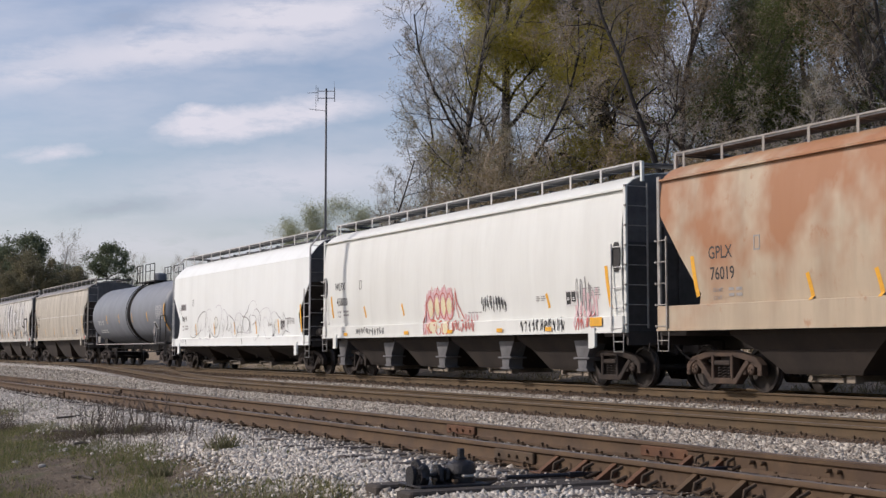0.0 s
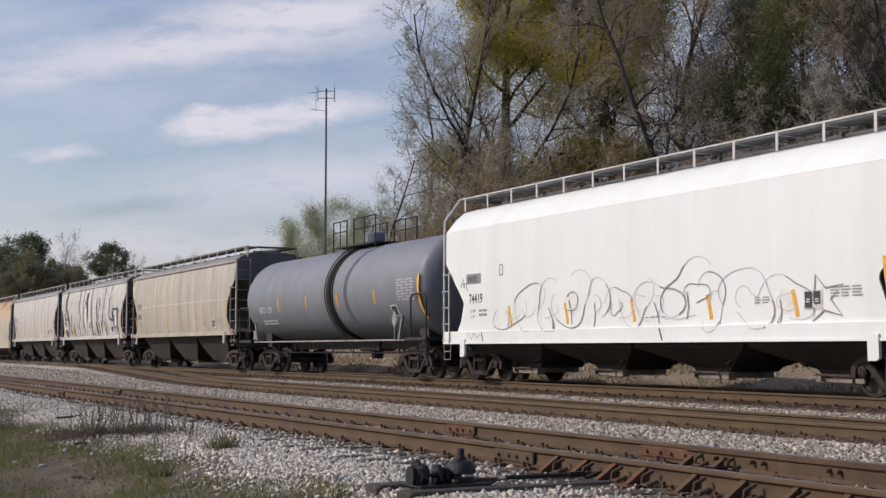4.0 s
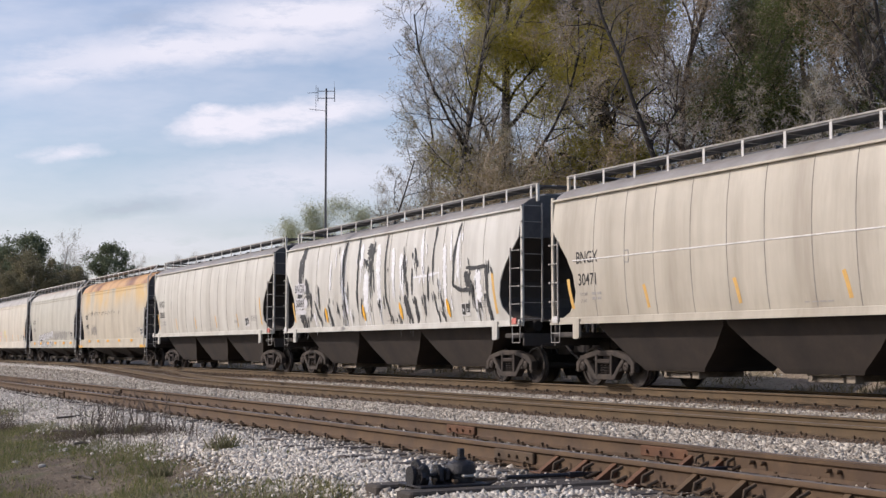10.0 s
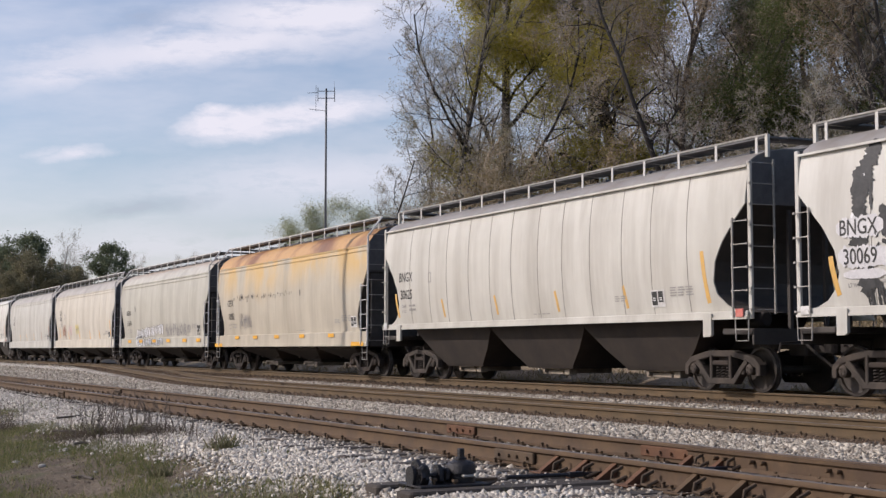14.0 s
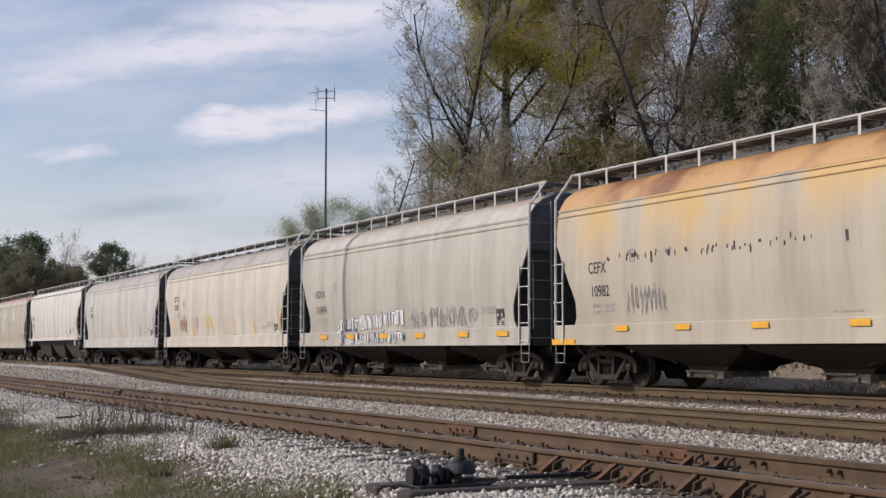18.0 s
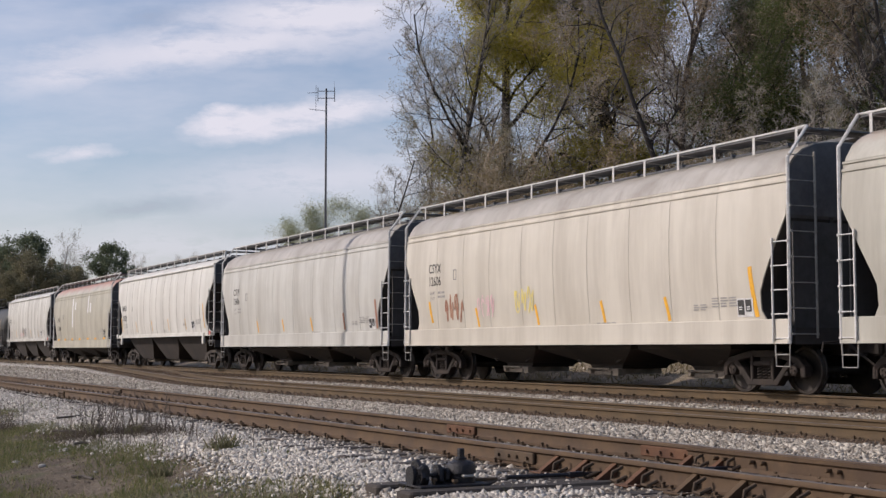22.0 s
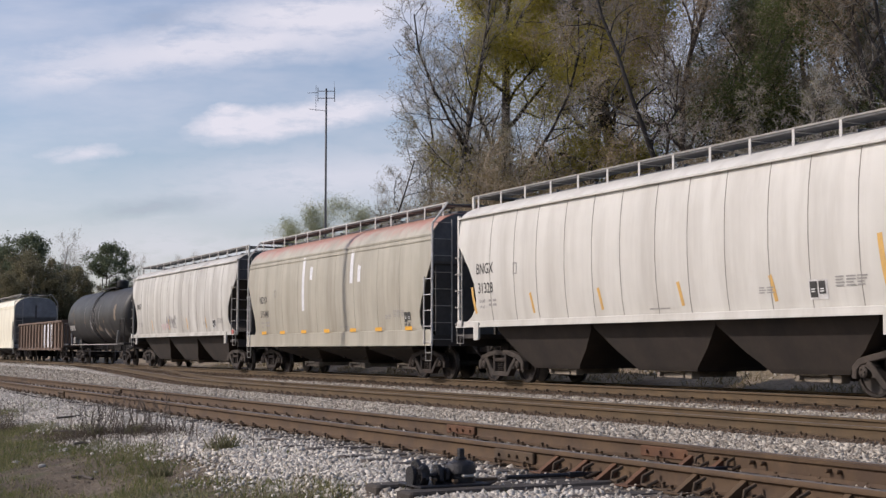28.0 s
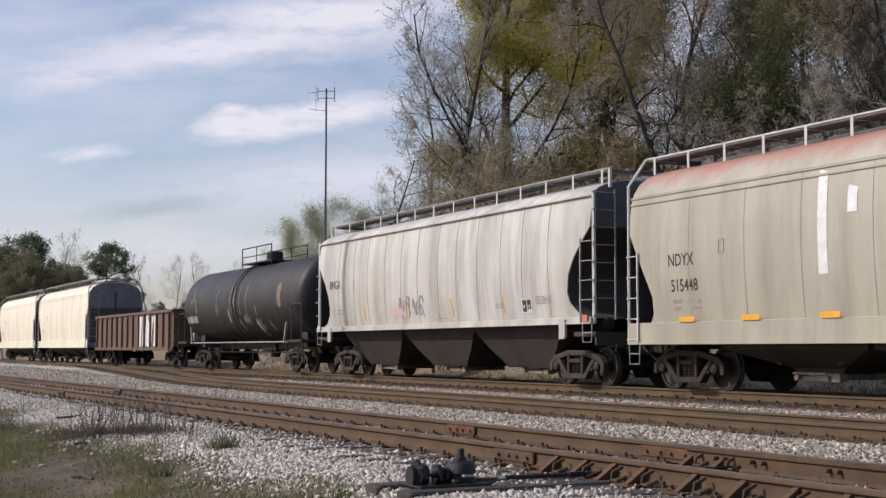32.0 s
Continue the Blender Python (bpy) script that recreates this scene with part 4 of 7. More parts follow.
def hopper(kind, right, left, coat, trim, label, seed, end=None, metal=None, mark=None, number=None,
           ticks=(), tick_z=(1.75, 2.25), box=None, seams=0, roof=None, upper=None,
           mark_at=(1.15, 2.84), number_at=(1.22, 2.33), long_ticks=()):
    """A covered hopper between the ends left and right (metres along the train)."""
    s = dict(STYLES[kind])
    s["skin"] = [(s["sill"][0] - 0.02, 1.62), (s["sill"][1], 1.62), *s["wall"]] if kind in ("deep", "flat", "boxy", "slope") else s["wall"]
    half, mid = round((right - left) / 2, 1), (right + left) / 2
    car = thing("covered_hopper", None, None, label, "freight car", group="train of freight cars")
    CARS.append((car, mid))
    end, metal = end or DARK_END, metal or TRUCK
    rail_paint = GREY_TRIM if kind == "round" else trim
    rnd = random.Random(seed)
    key = (kind, half)
    side = once((key, "side"), lambda: side_mesh(s, half))
    for m in (Matrix.Identity(4), TURN):
        part("side_sheet", side, coat, car, at=m)
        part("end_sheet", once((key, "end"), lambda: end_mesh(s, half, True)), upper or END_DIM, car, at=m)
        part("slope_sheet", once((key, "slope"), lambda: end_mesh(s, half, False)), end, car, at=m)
        if kind not in ("deep", "slope"):
            part("jacking_pad", once((key, "pad"), lambda: pad_mesh(s, half)), coat, car, at=m)
            part("jacking_pad", once((key, "pad"), lambda: pad_mesh(s, half)), coat, car, at=m @ pose(-2 * (half - 1.2), 0, 0))
        part("side_sill", once((key, "sill"), lambda: sill_mesh(s, half)), coat, car, at=m)
        z0 = s["sill"][0]
        part("end_ladder", once((key, "eladder"), lambda: ladder_mesh(half + 0.03, half + 0.05, -1.56, -0.98, z0 + 0.1, 4.55, 8, 0.012, (False, True))), GREY_TRIM, car, at=m)
        part("side_ladder", once((key, "sladder"), lambda: ladder_mesh(half - 0.40, half, -1.65, -1.62, z0 + 0.02, z0 + 1.98, 5, 0.012, (True, False))), rail_paint, car, at=m)
        part("side_ladder", once((key, "lladder"), lambda: ladder_mesh(-half, -half + 0.40, -1.62, -1.65, z0 + 0.02, z0 + 1.98, 5, 0.012, (False, True))), rail_paint, car, at=m)
        part("stirrup_step", once((key, "step"), lambda: Shape().pipe([(half - 0.4, -1.6, z0), (half - 0.38, -1.6, z0 - 0.42), (half - 0.02, -1.6, z0 - 0.42), (half, -1.6, z0)], 0.014).tube((half - 0.38, -1.6, z0 - 0.2), (half - 0.02, -1.6, z0 - 0.2), 0.012).mesh("stirrup_step")), GREY_TRIM, car, at=m)
        part("stirrup_step", once((key, "lstep"), lambda: Shape().pipe([(-half + 0.4, -1.6, z0), (-half + 0.38, -1.6, z0 - 0.42), (-half + 0.02, -1.6, z0 - 0.42), (-half, -1.6, z0)], 0.014).tube((-half + 0.38, -1.6, z0 - 0.2), (-half + 0.02, -1.6, z0 - 0.2), 0.012).mesh("stirrup_step")), GREY_TRIM, car, at=m)
        if s["bend"]:
            for e in (-1, 1):
                part("corner_post", once((key, "post", e), lambda: Shape().pipe([(e * half, -1.6, z0), (e * half, -1.58, 4.42), (e * half, -1.1, 5.04), (e * (half - 0.3), -1.07, 5.04)], 0.035, 6).mesh("corner_post")), trim, car, at=m)
        else:
            for e in (-1, 1):
                part("corner_post", once((key, "post", e), lambda: Shape().box(e * half - 0.05, e * half + 0.05, -1.56, -1.50, z0, s["roof"][1][0], 0.01).box(e * half - 0.04, e * half + 0.04, -1.1, -1.04, 4.6, 5.05).mesh("corner_post")), trim if kind == "slope" else coat, car, at=m)
        for i in range(s["lines"]):
            z = s["roof"][0][0] - 0.02 - 0.14 * i
            y = at_height(s["wall"], z)
            part("eave_rail", once((key, "eave", i), lambda: Shape().box(-half + 0.05, half - 0.05, -y - (0.085 if s["lines"] == 1 else 0.03), -y + 0.01, z - 0.03, z + 0.012).mesh("eave_rail")), coat, car, at=m)
        part("running_board", once((key, "walk"), lambda: roofwalk_mesh(half)), DECK, car, at=m)
        part("end_board", once((key, "endwalk"), lambda: endwalk_mesh(half)), DECK, car, at=m)
        part("board_edge", once((key, "edge"), lambda: Shape().box(-half, half, -1.104, -1.086, 5.028, 5.062, 0.004).mesh("board_edge")), rail_paint, car, at=m)
        count = 14
        for i in range(count):
            x = -half + 0.3 + (2 * half - 0.6) * i / (count - 1)
            part("bracket", once("bracket", bracket_mesh), trim, car, at=m @ pose(x, 0, 0))
        if seams:
            g = ("seam", kind)
            def strip():
                w = s["wall"]
                return Shape().loft([[(-0.010, -y - 0.001, z), (-0.002, -y - 0.010, z), (0.012, -y - 0.001, z)] for z, y in w], closed=False, caps=False).mesh("weld_seam")
            for i in range(seams):
                x = (i + 0.5 - seams / 2) * (2 * half - 2.6) / seams + 0.06 * sin(i * 2.3)
                part("weld_seam", once(g, strip), SEAM if kind == "round" else coat, car, at=m @ pose(x, 0, 0))
    # thin white strip that paints the highlight along the curved side
    if kind == "round" and coat is TAN:
        y = at_height(s["wall"], 2.92)
        part("side_weld", once((key, "highlight"), lambda: Shape().loft([[(x, -y + 0.01, 2.895), (x, -y - 0.010, 2.905), (x, -y - 0.010, 2.925), (x, -y + 0.01, 2.94)] for x in (-half + 1.0, half - 1.0)]).mesh("side_weld")), WHITE_TRIM, car, "pale strip painted as a highlight line")
    part("roof", once((key, "roof"), lambda: roof_mesh(s, half)), roof or coat, car)
    part("hatch_cover", once((key, "hatch"), lambda: hatch_mesh(half)), DECK, car)
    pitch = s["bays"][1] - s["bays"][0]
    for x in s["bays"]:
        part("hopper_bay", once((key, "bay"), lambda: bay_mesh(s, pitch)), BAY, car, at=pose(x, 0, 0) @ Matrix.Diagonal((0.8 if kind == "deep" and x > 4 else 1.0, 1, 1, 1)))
        part("outlet_gate", once((key, "gate"), lambda: gate_mesh(s)), GATE_TAN, car, at=pose(x, 0, 0))
    if kind == "round":
        for x, mat, say in ((-half + 0.28, WHITE_TRIM, "small white plate"), (half - 0.2, SPRAY_RED, "small red plate")):
            part("corner_plate", once("corner_plate", lambda: Shape().box(-0.11, 0.11, -0.012, 0.012, -0.08, 0.08, 0.004).mesh("corner_plate")), mat, car, say, at=pose(x, -1.66, 1.56))
    if kind == "boxy":
        def chute():
            return Shape().prism([(-0.42, 1.24), (0.52, 1.24), (0.2, 0.66), (0.16, 0.36), (-0.16, 0.36), (-0.2, 0.66)], -1.3, -0.9).box(-0.34, 0.34, -1.34, -0.86, 0.62, 0.67, 0.01).box(-0.24, 0.24, -1.32, -0.88, 0.34, 0.40, 0.01).mesh("outlet_chute")
        for x in (-7.85, -4.2, -0.55, 3.1, 6.75):
            part("outlet_chute", once("chute", chute), END_DIM, car, "dusty grey outlet chute", at=pose(x, 0, 0))
    z0 = s["sill"][0]
    for e in (-1, 1):
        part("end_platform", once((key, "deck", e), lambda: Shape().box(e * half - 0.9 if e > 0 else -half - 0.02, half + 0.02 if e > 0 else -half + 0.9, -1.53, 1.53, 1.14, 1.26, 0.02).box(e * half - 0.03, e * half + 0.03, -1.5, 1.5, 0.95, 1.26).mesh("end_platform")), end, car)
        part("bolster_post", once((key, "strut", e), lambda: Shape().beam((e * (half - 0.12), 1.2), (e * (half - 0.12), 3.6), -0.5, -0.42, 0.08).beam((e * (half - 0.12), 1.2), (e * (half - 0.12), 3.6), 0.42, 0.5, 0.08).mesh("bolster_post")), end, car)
        part("brake_cylinder", once((key, "brake", e), lambda: Shape().lathe([(-0.25, 0.0), (-0.25, 0.13), (-0.2, 0.17), (0.2, 0.17), (0.25, 0.13), (0.25, 0.0)], (e * (half - 0.55), -0.9, 1.45), "X", 10).mesh("brake_cylinder", True)), UNDER, car) if e > 0 else None
    # the bulkhead's dark tone is the end's shade, painted in
    if kind in ("boxy", "deep"):
        for e in (-1, 1):
            part("end_bulkhead", once((key, "bulkhead", e), lambda: Shape().box(min(e * (half - 0.05), e * (half - 0.09)), max(e * (half - 0.05), e * (half - 0.09)), -1.44, 1.44, 1.262, 3.24).box(min(e * (half - 0.05), e * (half - 0.02)), max(e * (half - 0.05), e * (half - 0.02)), -0.06, 0.06, 1.262, 4.2, 0.01).mesh("end_bulkhead")), END_SLATE, car, "end sheet with shade put into its dark colour")
    if kind == "boxy":
        # flat black plates stand for the shade inside the end ports
        oct_ = [(0.17 * cos(pi / 8 + pi / 4 * i) * 1.0, 0.36 * sin(pi / 8 + pi / 4 * i)) for i in range(8)]
        for e in (-1, 1):
            part("end_port", once((kind, "port"), lambda: Shape().prism(oct_, -0.01, 0.01).mesh("end_port")), BLACK, car, "black eight-sided plate for the dark of an opening", at=pose(e * (half - 0.26), -1.607, 2.9))
    running_gear(car, half, s["truck"], metal, 0.68)
    # markings
    text_lift = 0.024 if number == "30069" else 0.007
    if mark:
        part("reporting_mark", words(mark, 0.39 if kind == "round" else 0.36), LETTER, car, at=on_side(s, -half + mark_at[0], mark_at[1], text_lift))
    if number:
        part("car_number", words(number, 0.39 if kind == "round" else 0.36), LETTER, car, at=on_side(s, -half + number_at[0], number_at[1], text_lift))
    part("small_print", once(("bars", seed % 3), lambda: bars(2, 2, 0.45, 0.06, seed)), LETTER_GREY, car, at=on_side(s, -half + number_at[0] + 0.55, number_at[1] - 0.17, 0.009))
    for dz, text in ((0.24, "LD LMT"), (0.40, "LT WT")):
        part("small_print", once(("limit", text), lambda: words(text, 0.11)), SPRAY_GREY, car, at=on_side(s, -half + number_at[0] + 0.06, number_at[1] - dz, 0.009))
    part("class_mark", once(("class",), lambda: Shape().box(-0.09, 0.09, -0.003, 0.003, 0, 0.03).box(-0.09, 0.09, -0.003, 0.003, 0.26, 0.29).box(-0.09, -0.065, -0.003, 0.003, 0.03, 0.26).box(0.065, 0.09, -0.003, 0.003, 0.03, 0.26).mesh("class_mark")), LETTER_GREY, car, at=on_side(s, -half + 3.2, 2.75))
    for i, x in enumerate(ticks):
        z1, z2 = tick_z
        part("reflector", once(("tick", kind, round(z1, 2), round(z2, 2)), lambda: ribbon([(0.07 - 0.12 * (i / 7) ** 1.4, z1 + (z2 - z1) * i / 7) for i in range(8)], 0.10, s, 0.005).mesh("reflector")), YELLOW if kind != "round" else AMBER, car, at=pose(x, 0, 0))
    for x, z1, z2 in long_ticks:
        part("reflector", ribbon([(x + 0.14 * (1 - i / 9) ** 1.4, z1 + (z2 - z1) * i / 9) for i in range(10)], 0.12, s, 0.005).mesh("reflector"), YELLOW if kind != "round" else AMBER, car)
    if box:
        x, z = box
        if mark != "NDYX":
            part("data_panel", once(("panel", kind, z), lambda: ribbon(rise(z - 0.18, z + 0.18, 3), 0.48, s, 0.010).mesh("data_panel")), WHITE_TRIM, car, at=pose(x, 0, 0))
        else:
            part("small_print", once(("bars5", z), lambda: bars(3, 2, 0.5, 0.022, 4)), LETTER, car, at=on_side(s, x - 0.25, z - 0.16, 0.009))
        for dx in (-0.17, 0.06):
            part("small_print", once("bars6", lambda: bars(2, 1, 0.11, 0.022, 6)), LETTER_WHITE, car, at=on_side(s, x + dx, z + 0.02, 0.020))
        part("data_panel", once(("panelb", kind, z), lambda: ribbon(rise(z - 0.14, z + 0.15, 3), 0.19, s, 0.016).mesh("data_panel")), LETTER, car, at=pose(x - 0.11, 0, 0))
        part("data_panel", once(("panelc", kind, z), lambda: ribbon(rise(z - 0.08, z + 0.15, 3), 0.17, s, 0.016).mesh("data_panel")), LETTER, car, at=pose(x + 0.11, 0, 0))
        part("small_print", once(("bars2", seed % 3), lambda: bars(4, 3, 0.8, 0.028, seed + 5)), LETTER_GREY, car, at=on_side(s, x - 1.0 if kind == "deep" else x + 0.45, z + 0.22, 0.009))
        part("small_print", once(("bars3", seed % 3), lambda: bars(3, 2, 0.45, 0.025, seed + 9)), LETTER_GREY, car, at=on_side(s, x - 1.6, z + 0.1, 0.009))
        part("small_print", once(("bars4", seed % 3), lambda: bars(1, 4, 0.8, 0.025, seed + 11)), LETTER_GREY, car, at=on_side(s, x - 5.2, z - 0.2, 0.009))
    car["half"] = half
    return car, s, half, rnd


def spray(car, strokes, style, mat, name="graffiti", lift=0.006):
    """Each sprayed stroke is a part of its own."""
    for i, (p, w) in enumerate(strokes):
        part(name, ribbon(p, w, style, lift + 0.0007 * (i % 9)).mesh(name), mat, car)


DULL_WHITE = paint("dull_white_paint", (0.61, 0.597, 0.55), grime=0.45, rust=0.03)
CREAM = paint("cream_paint", (0.67, 0.62, 0.53), grime=0.35, rust=0.06)
WHITE_A = paint("fresh_white_paint", (0.82, 0.835, 0.785), grime=0.10, rust=0.02)
WHITE_B = paint("bright_white_paint", (0.895, 0.925, 0.895), grime=0.06, rust=0.03)
TAN = paint("tan_paint", (0.56, 0.515, 0.43), grime=0.5, rust=0.06)
GREY_WHITE = paint("greyed_white_paint", (0.645, 0.625, 0.565), grime=0.4, rust=0.06)
PALE = paint("pale_grey_paint", (0.72, 0.70, 0.645), grime=0.3, rust=0.05)
RUSTY = paint("rust_worn_paint", (0.58, 0.475, 0.345), grime=0.4, rust=0.6, rust_color=(0.36, 0.16, 0.07), patch=8.0, patch_from=2.9, patch_color=(0.345, 0.138, 0.052), band=5.0, band_color=(0.42, 0.215, 0.10))
YELLOWED = paint("yellowed_paint", (0.57, 0.515, 0.415), grime=0.4, rust=0.12, patch=2.0, patch_from=4.25, patch_color=(0.60, 0.39, 0.14), rust_color=(0.40, 0.24, 0.10))
RUST_ROOF = paint("rusted_roof_paint", (0.27, 0.125, 0.058), grime=0.4, rust=0.5, patch=6.0, patch_from=4.0, patch_color=(0.56, 0.335, 0.14), rust_color=(0.17, 0.075, 0.035))
OLD_GREY = paint("old_grey_paint", (0.545, 0.525, 0.455), grime=0.45, rust=0.06, band=4.95, band_color=(0.42, 0.33, 0.27))
RED_TOP = paint("red_topped_grey_paint", (0.50, 0.47, 0.385), grime=0.5, rust=0.08, band=4.80, band_color=(0.46, 0.235, 0.19))
SOOTY = paint("sooty_white_paint", (0.67, 0.655, 0.605), grime=0.75, rust=0.04, dirt=(0.20, 0.17, 0.145))
IVORY = paint("ivory_paint", (0.94, 0.89, 0.72), grime=0.25, rust=0.03)
PINKISH = paint("weathered_white_paint", (0.665, 0.65, 0.60), grime=0.4, rust=0.03)
ROOF_DUST = paint("dusty_roof_paint", (0.47, 0.44, 0.395), grime=0.6, rust=0.1)
ROOF_GREY = paint("grey_roof_paint", (0.30, 0.285, 0.27), grime=0.6, rust=0.1)
TANK_GREY = paint("grey_tank_paint", (0.232, 0.252, 0.282), grime=0.22, rust=0.03, dirt=(0.10, 0.095, 0.09), rough=0.5)
TANK_BLACK = paint("black_tank_paint", (0.022, 0.022, 0.022), grime=0.4, rust=0.05, dirt=(0.075, 0.065, 0.055), rough=0.5)
GONDOLA = paint("brown_gondola_rust", (0.175, 0.115, 0.082), grime=0.6, rust=0.5, dirt=(0.08, 0.05, 0.04), rough=0.7)


DUST_STAIN = plain("dust_stain", (0.16, 0.12, 0.085), (0.25, 0.20, 0.15), 3.0, 0.85)


def stripe_marks(car, s, half, xs, mat=YELLOW, z=1.15, w=0.55, h=0.16):
    for x in xs:
        part("reflector", once(("stripe", w, h, z), lambda: ribbon([(-w / 2, z), (w / 2, z)], h, dict(skin=[(0, 1.645), (2, 1.645)]), 0.006).mesh("reflector")), mat, car, at=pose(x, 0, 0))


def throw_up(car, s):
    """Bubble letters in red line over cream fill, a pink cloud behind and a spiked tail."""
    def oval(cx, cz, rx, rz, a0=0.0, a1=1.0, n=18):
        return [(cx + rx * cos(tau * (a0 + (a1 - a0) * i / n)) * (1 + 0.20 * sin(i * 1.7)), cz + rz * sin(tau * (a0 + (a1 - a0) * i / n))) for i in range(n + 1)]
    for i, (x, z, w, h) in enumerate(((-0.75, 2.28, 0.5, 0.5), (-0.35, 2.36, 0.5, 0.42), (0.1, 2.38, 0.5, 0.42), (0.45, 2.3, 0.4, 0.5), (-0.95, 1.75, 0.35, 1.0), (0.2, 1.9, 0.9, 0.5))):
        part("graffiti", daub([(x, z + h / 2), (x + 0.03, z - h / 2)], w, s, i * 2.3, 0.006 + 0.0006 * i, 0.5).mesh("graffiti"), SPRAY_PINK, car, "pink sprayed cloud")
    for i, (x, z, w, h) in enumerate(((-0.72, 2.02, 0.3, 0.5), (-0.3, 2.06, 0.27, 0.5), (0.08, 2.06, 0.27, 0.5), (0.45, 2.05, 0.3, 0.45), (-0.5, 1.48, 0.8, 0.36), (0.25, 1.46, 0.6, 0.36))):
        part("graffiti", daub([(x, z + h / 2), (x, z - h / 2)], w, s, i * 3.1, 0.0105 + 0.0006 * i, 0.25).mesh("graffiti"), SPRAY_CREAM, car, "cream sprayed fill")
    lines = [(oval(-0.72, 2.02, 0.2, 0.34), 0.042), (oval(-0.3, 2.06, 0.17, 0.36, 0.1, 1.05), 0.042), (oval(0.08, 2.06, 0.18, 0.36, -0.1, 0.9), 0.042), (oval(0.46, 2.04, 0.2, 0.36), 0.042)]
    lines += [([(-1.0, 2.1), (-0.9, 2.45), (-0.75, 2.25), (-0.6, 2.62), (-0.42, 2.32), (-0.22, 2.6), (-0.05, 2.3), (0.2, 2.66), (0.38, 2.28), (0.6, 2.55), (0.7, 2.2)], 0.032), ([(-1.05, 1.26), (-1.12, 1.6), (-1.0, 1.95), (-0.95, 2.2)], 0.05), ([(0.68, 1.9), (0.78, 2.1), (0.83, 2.52), (0.95, 2.1), (1.3, 1.68)], 0.04), ([(0.83, 2.5), (0.9, 1.95), (1.0, 1.7)], 0.03), (oval(-0.55, 1.5, 0.17, 0.17, 0.0, 0.8), 0.06), (oval(-0.12, 1.45, 0.14, 0.2, 0.2, 1.0), 0.05), (oval(0.3, 1.45, 0.2, 0.2, 0.4, 1.2), 0.05), ([(-0.95, 1.3), (-0.85, 1.55), (-0.72, 1.28)], 0.05)]
    spray(car, lines, s, SPRAY_RED, "graffiti", 0.014)
    spray(car, tag_scrawl(random.Random(5), 0.7, 2.0, 1.3, 1.68, 7, 0.032), s, SPRAY_RED, "graffiti", 0.014)
    spray(car, tag_scrawl(random.Random(14), 1.3, 2.1, 1.6, 1.85, 5, 0.025), s, SPRAY_PINK)


def block_marks(car, s, x0, x1, z0, z1, climb, n, seed, fills):
    """A row of angular sprayed hooks, unreadable: pale fills edged by thin dark line."""
    rnd = random.Random(seed)
    step = (x1 - x0) / n
    for i in range(n):
        a = x0 + step * i
        lo, hi = z0 + climb * i / n + rnd.uniform(-0.03, 0.03), z1 + climb * i / n + rnd.uniform(-0.08, 0.06)
        path = [(a, rnd.uniform(lo, hi))]
        for q in range(rnd.choice((3, 4, 5))):
            px, pz = path[-1]
            path.append((px + rnd.uniform(-0.5, 1.0) * step, pz) if q % 2 else (px + rnd.uniform(-0.1, 0.1) * step, lo if pz > (lo + hi) / 2 else hi))
        dense = []
        for (p, q), (u, v) in zip(path, path[1:]):
            dense += [(p + (u - p) * k / 4, q + (v - q) * k / 4) for k in range(4)]
        dense.append(path[-1])
        part("graffiti", ribbon(dense, step * 0.55, s, 0.010 + 0.0006 * (i % 5)).mesh("graffiti"), LETTER, car)
        part("graffiti", ribbon(dense, step * 0.36, s, 0.0145 + 0.0006 * (i % 5)).mesh("graffiti"), fills[i % len(fills)], car)


